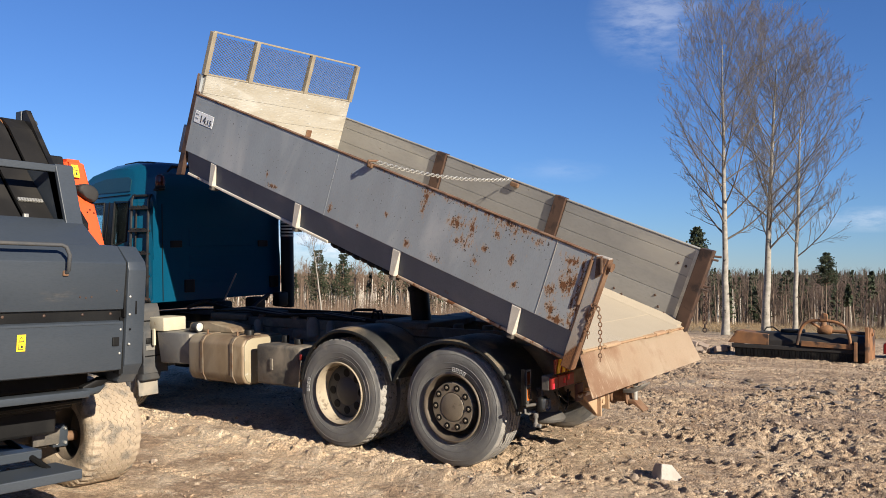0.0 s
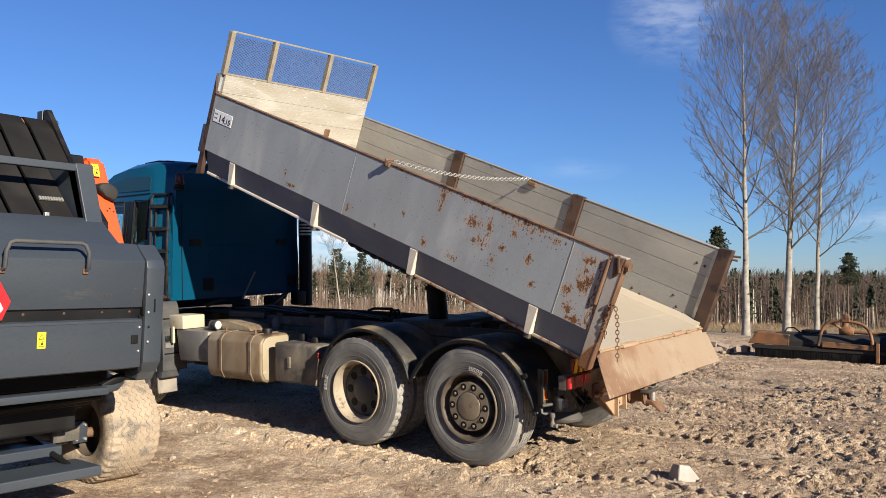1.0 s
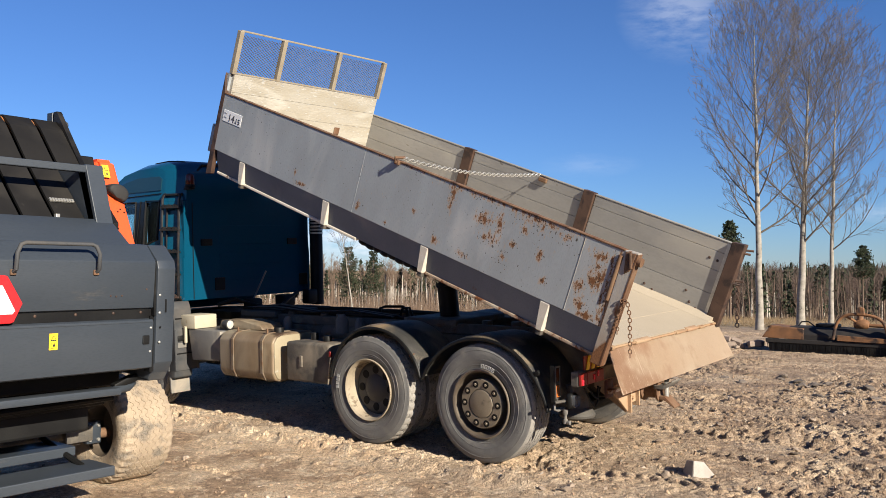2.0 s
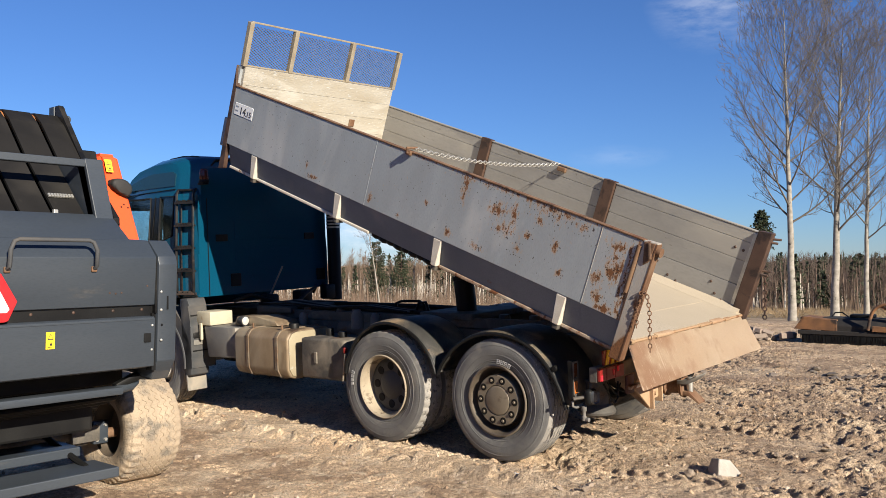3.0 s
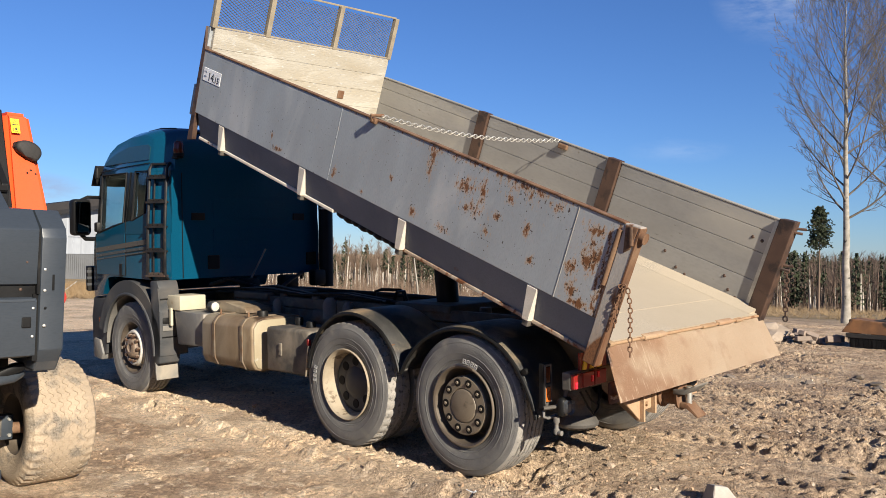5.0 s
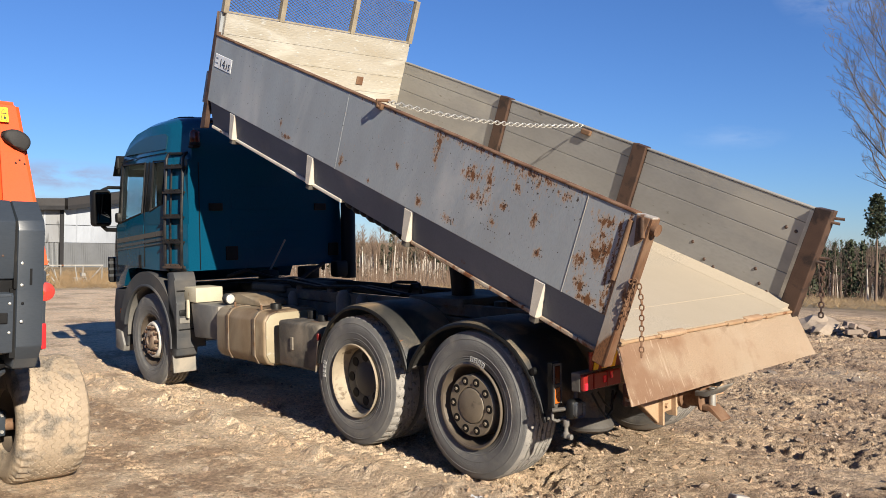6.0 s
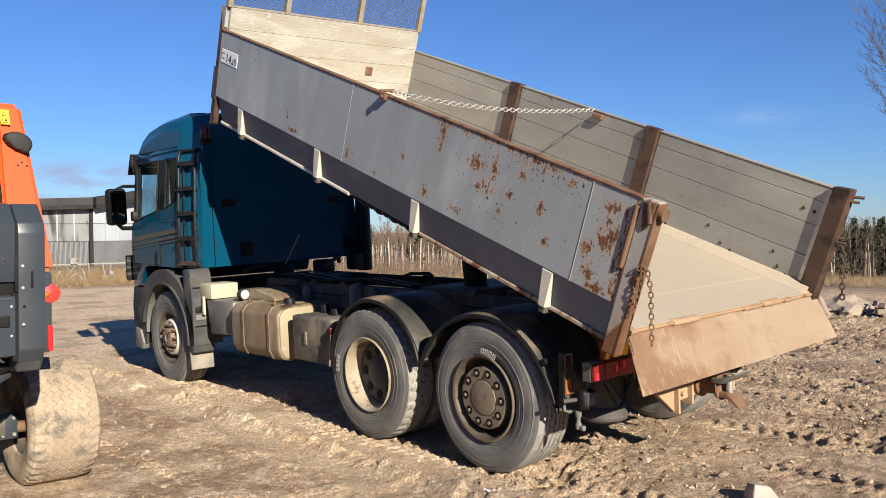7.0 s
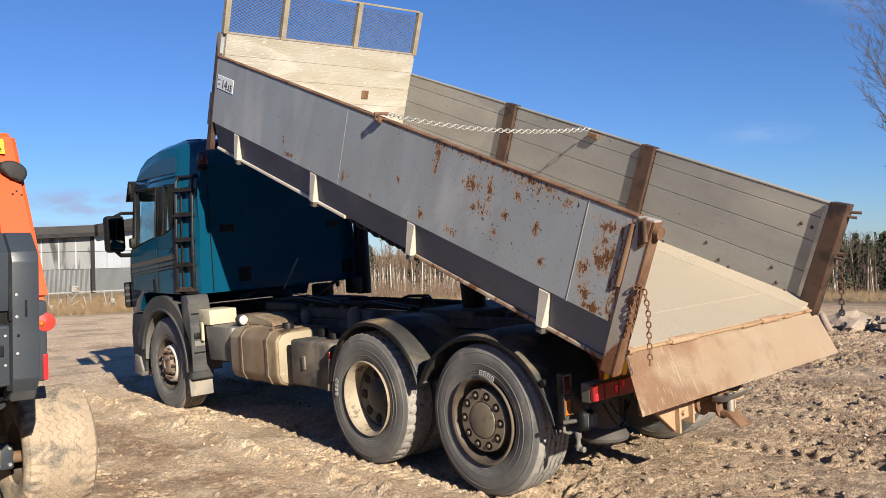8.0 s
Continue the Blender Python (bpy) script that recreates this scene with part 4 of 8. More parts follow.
box(bm, -0.83, -0.77, 0.07, 0.105, 0.875, 0.915, 0.008)
part("fender_stay", bm, M_RUSTY, truck, "rusty fender stay", smooth=40)
part("fender_lamp", box(B(), -1.915, -1.885, 0.075, 0.11, 0.80, 0.86, 0.008), M_RED, truck, "small red side lamp")
part("fender_flange", prism(B(), [(-1.93, 0.52), (-1.915, 0.52), (-1.87, 0.80), (-1.885, 0.80)], 0.062, 0.30, "y", 0.005), M_FENDER, truck, "thin grey plate before the wheel")
bm = B()
lathe(bm, [(0.0001, -0.012), (0.022, -0.01), (0.026, 0.02)], 12, "y", (0.59, 0.06, 0.84))
part("fender_button", bm, M_BLACK, truck, smooth=40)

# fuel tank with straps
TK = [(0.06, 0.56), (0.06, 0.90), (0.11, 0.965), (0.18, 0.985), (0.64, 0.985), (0.70, 0.93), (0.70, 0.52), (0.64, 0.46), (0.17, 0.46), (0.10, 0.485)]
tank = part("fuel_tank", prism(B(), TK, -3.68, -2.76, "x", 0.025, 3), M_TANK, truck, "mud-coated brown fuel tank", smooth=50)
part("tank_end", prism(B(), [(0.38 + (y - 0.38) * 0.93, 0.72 + (z - 0.72) * 0.93) for y, z in TK], -2.765, -2.748, "x", 0.008, 2), M_TANKEND, tank, "pale dusty end of the tank", smooth=50)
for x in (-3.46, -2.96):
    bm = B()
    ring = [(p[0] + (-0.008 if p[0] < 0.38 else 0.008), p[1] + (-0.008 if p[1] < 0.72 else 0.008)) for p in TK]
    prism(bm, ring, x, x + 0.045, "x", 0.003, 1)
    part("strap", bm, M_STRAP, tank, "rusty steel strap")
for x in (-3.44, -2.94):
    part("strap_bolt", tube(B(), [(x, 0.15, 0.985), (x, 0.15, 1.035)], 0.011, 6), M_RUSTY, tank)
part("filler_cap", lathe(B(), [(0.0001, 0.05), (0.05, 0.05), (0.055, 0.04), (0.055, -0.02)], 20, "z", (-2.92, 0.3, 0.99)), M_BLACK, tank, smooth=40)
bx = part("side_box", box(B(), -2.62, -1.96, 0.13, 0.6, 0.50, 0.92, 0.03, 3), M_CHASSIS, truck, "dark dirty box beside the tank", smooth=40)
part("latch", box(B(), -2.40, -2.36, 0.115, 0.14, 0.66, 0.78, 0.006), M_CHASSIS, bx)
part("filler_cap", lathe(B(), [(0.0001, 0.05), (0.04, 0.05), (0.046, 0.04), (0.046, -0.01)], 16, "z", (-2.2, 0.35, 0.93)), M_BLACK, bx, smooth=40)
part("filler_cap", lathe(B(), [(0.0001, 0.07), (0.035, 0.07), (0.04, 0.06), (0.04, -0.01)], 16, "z", (-2.45, 0.4, 0.93)), M_BLACK, bx, smooth=40)
part("cream_box", box(B(), -4.52, -4.20, 0.11, 0.43, 0.975, 1.135, 0.012), M_CREAM, truck, "cream tool box", smooth=40)
part("battery_box", prism(B(), [(-4.35, 0.97), (-3.74, 0.97), (-3.74, 0.62), (-4.28, 0.60)], 0.12, 0.65, "y", 0.02), M_PLATE, truck, "dusty grey battery box", smooth=40)
lampb = part("work_lamp", lathe(B(), [(0.0001, -0.10), (0.03, -0.10), (0.05, -0.06), (0.058, 0.0), (0.058, 0.03), (0.05, 0.035)], 20, "x", (-3.74, 0.25, 1.04)), M_GREYPL, truck, smooth=40)
part("lens", lathe(B(), [(0.05, 0.025), (0.03, 0.034), (0.0001, 0.036)], 20, "x", (-3.74, 0.25, 1.04)), M_RIMF, lampb, smooth=60)
part("lamp_bracket", prism(B(), [(-4.0, 0.97), (-3.2, 0.99), (-3.25, 1.05), (-3.6, 1.09), (-3.95, 1.08)], 0.3, 0.62, "y", 0.02), M_TANK, truck, smooth=40)

# hydraulic ram
bm = B()
for r0, a, b in ((0.105, 0.0, 0.55), (0.088, 0.5, 0.80), (0.072, 0.78, 1.15)):
    lathe(bm, [(0.0001, a), (r0 + 0.01, a), (r0 + 0.01, a + 0.03), (r0, a + 0.035), (r0, b - 0.05), (r0 + 0.01, b - 0.045), (r0 + 0.01, b), (0.0001, b)], 20, "z")
part("hydraulic_ram", bm, M_BLACK, truck, "black telescopic hydraulic ram", m=pose(-1.12, 1.12, 0.98, 0, -6, 0), smooth=40)

# rear end: cross bar, lights, hitch
rear = part("rear_crossbar", box(B(), 0.93, 1.0, 0.03, FAR - 0.03, 0.76, 0.88, 0.008), M_CHASSIS, truck)
for y0, y1, mat in ((0.03, 0.13, M_RED), (0.135, 0.27, M_RED), (0.275, 0.42, M_RED)):
    part("tail_light", box(B(), 1.0, 1.03, y0, y1, 0.77, 0.87, 0.008), mat, rear, "red tail light")
bm = B()
for k in range(3):
    prism(bm, [(0.16 + 0.09 * k, 0.885), (0.205 + 0.09 * k, 0.885), (0.245 + 0.09 * k, 1.0), (0.20 + 0.09 * k, 1.0)], 1.0, 1.008, "x")
part("hazard_board", box(B(), 0.985, 1.0, 0.14, 0.46, 0.885, 1.0), M_RED, rear, "red and yellow striped marker board")
part("hazard_stripes", bm, M_YELLOW, rear, "yellow marker stripes")
OUT = pose(-0.075, 0.068, -0.008)
lamp = part("side_marker", box(B(), 0.80, 0.845, -0.025, 0.06, 0.61, 0.925, 0.008), M_BLACK, truck, "grey-framed side marker lamp", m=OUT)
bm = B()
for y0, y1, z0, z1 in ((-0.022, -0.010, 0.615, 0.92), (0.046, 0.058, 0.615, 0.92), (-0.022, 0.058, 0.905, 0.92), (-0.022, 0.058, 0.765, 0.785), (-0.022, 0.058, 0.615, 0.655)):
    box(bm, 0.845, 0.856, y0, y1, z0, z1, 0.003, 1)
part("lamp_frame", bm, M_CHASSIS, lamp, "scuffed grey lamp frame")
part("amber_lens", box(B(), 0.845, 0.853, -0.008, 0.044, 0.66, 0.76, 0.005), M_AMBER, lamp, "amber lens")
part("dark_lens", box(B(), 0.845, 0.853, -0.008, 0.044, 0.79, 0.90, 0.005), surf("dark_amber_lens", (0.12, 0.035, 0.012), (0.08, 0.022, 0.01), 9, 0.25, 0, 0.0), lamp, "dark amber lens")
part("lamp_hook", tube(B(), [(0.83, -0.01, 0.60), (0.84, -0.02, 0.56), (0.86, 0.0, 0.55), (0.90, 0.04, 0.57)], 0.011, 7), M_LINER, truck, m=OUT, smooth=40)
for y0, z0 in ((0.04, 0.775), (0.23, 0.80), (0.30, 0.82)):
    part("red_reflector", box(B(), 1.028, 1.036, y0, y0 + 0.03, z0, z0 + 0.045, 0.006), surf("bright_red_reflector", (0.75, 0.03, 0.05), (0.6, 0.02, 0.04), 9, 0.2, 0, 0.0), rear, "bright red reflector")
lamp = part("reversing_lamp", box(B(), 0.93, 1.0, -0.015, 0.105, 0.575, 0.705, 0.03, 3), M_BLACK, truck, "square reversing lamp with clouded lens", m=OUT, smooth=40)
part("lens", box(B(), 0.995, 1.010, -0.002, 0.092, 0.59, 0.69, 0.025, 3), surf("clouded_lens", (0.10, 0.108, 0.115), (0.07, 0.075, 0.08), 20, 0.2, 0, 0.05, 200), lamp, "clouded lens", smooth=40)
part("lamp_arm", tube(B(), [(0.87, -0.06, 0.63), (0.93, 0.0, 0.64), (0.96, 0.06, 0.70), (0.96, 0.08, 0.78)], 0.014, 7), M_CHASSIS, truck, m=OUT, smooth=40)
part("red_side_lamp", box(B(), 0.99, 1.03, 0.48, 0.60, 0.60, 0.76, 0.02, 2), surf("dull_brown_red", (0.085, 0.028, 0.02), (0.055, 0.02, 0.017), 9, 0.5, 0, 0.1), truck, "dull red lamp housing", smooth=40)
part("cable", tube(B(), [(0.96, 0.20, 0.73), (0.99, 0.24, 0.63), (1.0, 0.30, 0.56), (1.0, 0.36, 0.60), (0.98, 0.40, 0.72)], 0.008, 6), M_BLACK, truck, smooth=40)
part("cable", tube(B(), [(0.96, 0.26, 0.73), (0.99, 0.29, 0.66), (1.0, 0.34, 0.62), (0.98, 0.44, 0.70)], 0.007, 6), M_BLACK, truck, smooth=40)
part("air_bellow", lathe(B(), [(0.0001, 0.0), (0.12, 0.0), (0.155, 0.02), (0.16, 0.04), (0.14, 0.075), (0.10, 0.10), (0.10, 0.3), (0.0001, 0.3)], 24, "z", (0.72, 0.5, 0.40)), M_CHASSIS, truck, "dusty air bellow", smooth=40)
part("drain_cock", lathe(B(), [(0.0001, 0.0), (0.02, 0.0), (0.022, 0.03), (0.014, 0.04), (0.014, 0.07), (0.022, 0.08), (0.022, 0.12), (0.0001, 0.12)], 14, "z", (0.84, 0.09, 0.44)), M_LINER, truck, smooth=40)
part("drain_tap", lathe(B(), [(0.0001, 0.0), (0.015, 0.0), (0.018, 0.02), (0.018, 0.035), (0.0001, 0.04)], 12, "x", (0.85, 0.09, 0.45)), M_PLATE, truck, smooth=40)
M_LUG = surf("sandy_rusty_hinge", (0.35, 0.24, 0.14), (0.27, 0.155, 0.08), 6.0, 0.7, 0.0, 0.3, 90, RUST, 8.0, 0.60, 0.08)
M_HITCH = surf("dusty_orange_steel", (0.33, 0.20, 0.115), (0.40, 0.28, 0.175), 5, 0.8, 0, 0.3, 90, RUST, 5, 0.6, 0.1)
bm = B()
prism(bm, [(0.64, 0.70), (0.62, 0.62), (0.86, 0.43), (0.90, 0.42), (0.93, 0.50), (1.40, 0.52), (1.74, 0.50), (1.74, 0.72)], 1.0, 1.025, "x", 0.004, 1)
prism(bm, [(0.70, 0.62), (1.0, 0.42), (1.06, 0.42), (1.06, 0.72), (0.70, 0.76)], 0.86, 0.88, "y")
prism(bm, [(0.70, 0.62), (1.0, 0.46), (1.06, 0.46), (1.06, 0.72), (0.70, 0.76)], 1.02, 1.04, "y")
prism(bm, [(0.70, 0.62), (1.0, 0.46), (1.06, 0.46), (1.06, 0.72), (0.70, 0.76)], 1.55, 1.57, "y")
part("hitch_plate", bm, M_HITCH, truck, "rusty dusty hitch plate")
for y, z in ((0.95, 0.62), (0.95, 0.54), (1.46, 0.63), (1.46, 0.55)):
    part("hitch_bolt", lathe(B(), [(0.0001, 0.02), (0.016, 0.02), (0.018, 0.0)], 6, "x", (1.025, y, z)), M_HITCH, truck)
bm = B()
lathe(bm, [(0.0001, 0.0), (0.095, 0.0), (0.095, 0.02), (0.07, 0.035), (0.066, 0.13), (0.095, 0.15), (0.10, 0.17), (0.07, 0.175), (0.0001, 0.16)], 24, "x", (1.03, 1.18, 0.58))
part("tow_coupling", bm, M_RUSTY, truck, "dusty tow coupling", smooth=40)
for z0, tip in ((0.625, 0.69), (0.525, 0.455)):
    up = 1 if tip > z0 else -1
    jaw = prism(B(), [(1.17, z0 - 0.018), (1.26, z0 - 0.014), (1.345, tip - 0.012), (1.35, tip + 0.006), (1.26, z0 + 0.016), (1.17, z0 + 0.018)], 1.10 - 0.02 * up, 1.27 + 0.02 * up, "y", 0.006)
    part("coupling_jaw", jaw, M_PLATE if up > 0 else M_RUSTY, truck, "worn coupling jaw", smooth=40)
part("coupling_pin", tube(B(), [(1.245, 1.185, 0.50), (1.245, 1.185, 0.66)], 0.024, 12), M_GALV, truck, smooth=40)
part("white_corner_bar", box(B(), 1.05, 1.09, 0.42, 0.62, 0.655, 0.685, 0.006), M_WHITEBR, truck, "worn white bar")
socket = lathe(B(), [(0.0001, -0.03), (0.06, -0.03), (0.06, 0.08), (0.0001, 0.08)], 18, "x", (1.08, 1.42, 0.68))
part("coupling_socket", socket, M_BLACK, truck, smooth=40)


# ---- cab ----
def side_y(z):
    return 0.045 + max(0.0, z - 1.85) * 0.095


CAB_LOW = [(-4.50, 1.30), (-4.50, 1.82), (-6.36, 1.82), (-6.44, 1.72), (-6.49, 1.52), (-6.50, 1.14), (-6.44, 1.04), (-6.04, 1.08), (-5.94, 1.20), (-5.80, 1.29), (-5.6, 1.31)]
CAB_TOP = [(-4.50, 2.52), (-4.50, 2.83), (-4.53, 2.96), (-4.62, 3.02), (-5.00, 3.065), (-5.35, 3.055), (-5.68, 2.98), (-5.96, 2.865), (-6.14, 2.73), (-6.24, 2.60), (-6.26, 2.52)]


def cab_rows(low):
    rows = []
    for s_ in (-1, -0.985, -0.95, -0.88, -0.7, -0.35, 0, 0.35, 0.7, 0.88, 0.95, 0.985, 1):
        a = abs(s_)
        inset_f = 0.34 * max(0, (a - 0.55) / 0.45) ** 3
        inset_r = 0.30 * max(0, (a - 0.88) / 0.12)
        lower = 0.0 if low else 0.11 * max(0, (a - 0.6) / 0.4) ** 2.5

        def shape(x, z, f=inset_f, r=inset_r, d=lower):
            k = (x + 4.50) / (-2.0)
            return (x - r * (1 - min(1, 4 * k)) + f * max(0, min(1, (k - 0.62) / 0.38)), z - d * max(0, (z - 2.52) / 0.53))

        def yy(z, q=s_, aa=a):
            half = MID - side_y(z) - 0.02 * max(0, (aa - 0.985) / 0.015) * 0
            return MID + q * half
        rows.append((yy, shape))
    return rows


cab = part("cab", loft(B(), CAB_LOW, cab_rows(True)), M_TEAL, truck, "teal painted cab", smooth=35)
roof = part("cab_roof", loft(B(), CAB_TOP, cab_rows(False)), M_TEAL, cab, "teal cab roof", smooth=45)


def side_panel(bm, x0, x1, z0, z1, proud=0.0, t=0.05, x0t=None, x1t=None, flip=False):
    """A slab that follows the cab's side between two heights."""
    x0t, x1t = x0 if x0t is None else x0t, x1 if x1t is None else x1t
    co = []
    for d in (-proud, t):
        for x, z in ((x0, z0), (x1, z0), (x1t, z1), (x0t, z1)):
            y = side_y(z) + d
            co.append((x, FAR - y if flip else y, z))
    v = [bm.verts.new(c) for c in co]
    for f in ((0, 1, 2, 3), (7, 6, 5, 4), (0, 4, 5, 1), (1, 5, 6, 2), (2, 6, 7, 3), (3, 7, 4, 0)):
        bm.faces.new([v[i] for i in f])
    return bm


def side_poly(bm, poly, proud, t, flip=False):
    """A slab of any outline in (x, z) that follows the cab's side."""
    rings = []
    for d in (-proud, t):
        rings.append([bm.verts.new((x, FAR - side_y(z) - d if flip else side_y(z) + d, z)) for x, z in poly])
    k = len(poly)
    bm.faces.new(rings[0])
    bm.faces.new(rings[1][::-1])
    for i in range(k):
        bm.faces.new((rings[0][i], rings[1][i], rings[1][(i + 1) % k], rings[0][(i + 1) % k]))
    bmesh.ops.recalc_face_normals(bm, faces=bm.faces[:])
    return bm


for flip in (False, True):
    bm = B()
    side_panel(bm, -4.84, -4.80, 1.82, 2.53, 0.0, 0.06, flip=flip)
    ring = []
    for z in (1.82, 2.53):
        e = side_y(z)
        ring.append([bm.verts.new((x, FAR - y if flip else y, z)) for x, y in ((-4.80, e), (-4.50, e + 0.141), (-4.52, e + 0.17), (-4.80, e + 0.06))])
    bm.faces.new(ring[0])
    bm.faces.new(ring[1])
    for i in range(4):
        bm.faces.new((ring[0][i], ring[0][(i + 1) % 4], ring[1][(i + 1) % 4], ring[1][i]))
    bmesh.ops.recalc_face_normals(bm, faces=bm.faces[:])
    part("side_wall", bm, M_TEAL, cab)
    bm = B()
    side_panel(bm, -5.36, -5.15, 1.82, 2.53, 0.002, 0.05, flip=flip)
    part("door_pillar", bm, M_PILLAR, cab, "glossy black door pillar")
    bm = B()
    side_panel(bm, -6.05, -5.945, 1.82, 2.53, 0.002, 0.06, -6.06, -5.985, flip=flip)
    part("front_pillar", bm, M_PILLAR, cab)
    bm = B()
    side_panel(bm, -5.945, -5.36, 1.82, 2.53, -0.012, 0.02, -5.985, -5.36, flip=flip)
    ob = part("side_window", bm, M_GLASS, cab, "clear side window")
    ob.visible_shadow = False
    bm = B()
    side_panel(bm, -5.15, -4.84, 1.82, 2.53, -0.012, 0.02, flip=flip)
    ob = part("quarter_window", bm, M_GLASS, cab, "dark quarter window")
    ob.visible_shadow = False
    # door shell with handle recess
    bm = B()
    side_panel(bm, -6.06, -5.315, 1.33, 1.815, 0.006, 0.02, flip=flip)
    dr = part("door", bm, M_TEAL, cab, "teal door", smooth=30)
    bm = B()
    side_panel(bm, -5.455, -5.375, 1.31, 1.475, 0.012, 0.02, flip=flip)
    bmesh.ops.bevel(bm, geom=bm.edges[:], offset=0.01, segments=2, affect="EDGES")
    part("door_handle", bm, M_BLACK, dr)
    bm = B()
    side_poly(bm, [(-6.05, 1.815), (-5.302, 1.815), (-5.302, 1.955), (-5.5, 1.925), (-5.75, 1.875)], 0.004, 0.02, flip)
    side_poly(bm, [(-5.298, 1.815), (-4.80, 1.815), (-4.80, 2.055), (-5.10, 1.975), (-5.298, 1.955)], 0.003, 0.02, flip)
    part("belt_line", bm, M_TEAL, cab, "teal sloping sill under the windows")
    for loop in ([(-5.955, 1.84), (-5.75, 1.88), (-5.37, 1.95), (-5.365, 2.53), (-5.995, 2.53)], [(-5.15, 1.97), (-4.86, 2.05), (-4.85, 2.53), (-5.15, 2.54)]):
        pts = [(x, FAR - side_y(z) if flip else side_y(z), z) for x, z in loop + loop[:1]]
        part("window_seal", tube(B(), pts, 0.013, 6), M_BLACK, cab)
    for line in ([(-6.07, 1.24), (-6.10, 1.60), (-6.06, 1.82)], [(-5.30, 1.33), (-5.30, 1.955), (-5.255, 2.54)], [(-6.05, 2.575), (-5.6, 2.60), (-4.82, 2.62)]):
        part("door_gap", tube(B(), [(x, (FAR - side_y(z) + 0.001) if flip else side_y(z) - 0.006, z) for x, z in line], 0.005, 5), M_BLACK, cab)
    for z0, z1, mat in ((1.60, 1.655, M_STRIPE), (1.545, 1.575, M_STRIPEGREY), (1.508, 1.522, M_STRIPEGREY)):
        bm = B()
        side_poly(bm, [(-6.08, z0 - 0.012), (-4.80, z0 + 0.098), (-4.80, z1 + 0.098), (-6.08, z1 - 0.012)], 0.010, 0.0, flip)
        part("stripe", bm, mat, cab, "dull pale side stripe")
bm = B()
box(bm, -4.56, -4.502, 0.20, FAR - 0.20, 1.82, 2.53)
part("rear_wall", bm, M_TEAL, cab, "teal rear wall of the cab")
part("corner_seam", tube(B(), [(-4.498, 0.325, 1.31), (-4.498, 0.325, 2.50)], 0.006, 5), M_BLACK, cab)
# ribs and recesses of the rear wall
bm = B()
for z0, z1 in ((1.98, 2.22), (1.72, 1.86), (1.52, 1.66)):
    box(bm, -4.51, -4.497, 0.72, 1.75, z0, z1, 0.002, 1)
part("pressed_panel", bm, M_TEAL, cab, smooth=30)
for y in (0.44, 1.85):
    part("vent", box(B(), -4.51, -4.486, y, y + 0.17, 1.965, 2.05, 0.008), M_BLACK, cab, "black vent grille")
    part("lower_vent", box(B(), -4.51, -4.48, y + 0.20, y + 0.35, 1.40, 1.56, 0.01), M_BLACK, cab)
bm = B()
tube(bm, [(-4.30, 1.02, 1.16), (-4.30, 1.30, 1.62)], 0.011, 8)
part("strut", bm, M_PLATE, cab, smooth=40)
# windscreen and dark interior
bm = B()
v = [bm.verts.new(c) for c in ((-6.30, 0.24, 1.82), (-6.30, FAR - 0.24, 1.82), (-6.20, FAR - 0.28, 2.53), (-6.20, 0.28, 2.53))]
bm.faces.new(v)
bmesh.ops.solidify(bm, geom=bm.faces[:], thickness=0.01)
ob = part("windscreen", bm, M_GLASS, cab)
ob.visible_shadow = False
bm = B()
for y in (0.35, 1.55):
    box(bm, -5.2, -5.0, y, y + 0.5, 1.9, 2.45, 0.06, 3)
    box(bm, -5.6, -5.05, y, y + 0.5, 1.9, 1.98, 0.03)
box(bm, -6.22, -5.80, 0.3, FAR - 0.3, 1.84, 1.93, 0.03)
lathe(bm, [(0.20, -0.012), (0.212, 0.0), (0.20, 0.012), (0.188, 0.0), (0.20, -0.012)], 24, "x", (-5.72, 0.62, 2.05))
box(bm, -4.88, -4.83, 0.16, FAR - 0.16, 1.9, 2.52)
box(bm, -5.20, -4.86, 0.16, 0.18, 1.9, 2.5)
box(bm, -6.0, -4.9, 0.2, FAR - 0.2, 2.49, 2.52)
part("seats", bm, M_BLACK, cab, "dark seats and steering wheel", smooth=40)
for flip in (False, True):
    bm = B()
    side_poly(bm, [(-5.98, 2.645), (-5.4, 2.655), (-4.84, 2.66), (-4.83, 2.80), (-4.90, 2.835), (-5.35, 2.835), (-5.62, 2.79), (-5.82, 2.73)], 0.006, 0.02, flip)
    part("roof_side_panel", bm, M_PANELDK, cab, "dusty dark inset on the roof side")
# sun visor, roof rails, beacon
part("sun_visor", prism(B(), [(-6.36, 2.42), (-6.33, 2.42), (-6.20, 2.66), (-6.24, 2.67)], 0.12, FAR - 0.12, "y", 0.008), M_BLACK, cab, "dark sun visor over the windscreen", smooth=40)
part("visor_bracket", box(B(), -6.18, -6.12, 0.085, 0.125, 2.50, 2.64, 0.015, 3), M_BLACK, cab, smooth=40)
part("corner_deflector", prism(B(), [(-6.36, 1.12), (-6.30, 1.10), (-6.30, 1.40), (-6.36, 1.42)], 0.03, 0.20, "y", 0.01), M_BLACK, cab, "black slotted corner deflector", smooth=40)
for z in (1.17, 1.25, 1.33):
    part("deflector_slot", box(B(), -6.34, -6.295, 0.022, 0.10, z, z + 0.035, 0.006), M_GREYPL, cab)
bm = B()
tube(bm, [(-4.53, 0.42, 2.89), (-4.53, 0.50, 2.965), (-4.53, 0.9, 2.99), (-4.53, 1.6, 2.99), (-4.53, 1.94, 2.965), (-4.53, 2.02, 2.89)], 0.017, 8)
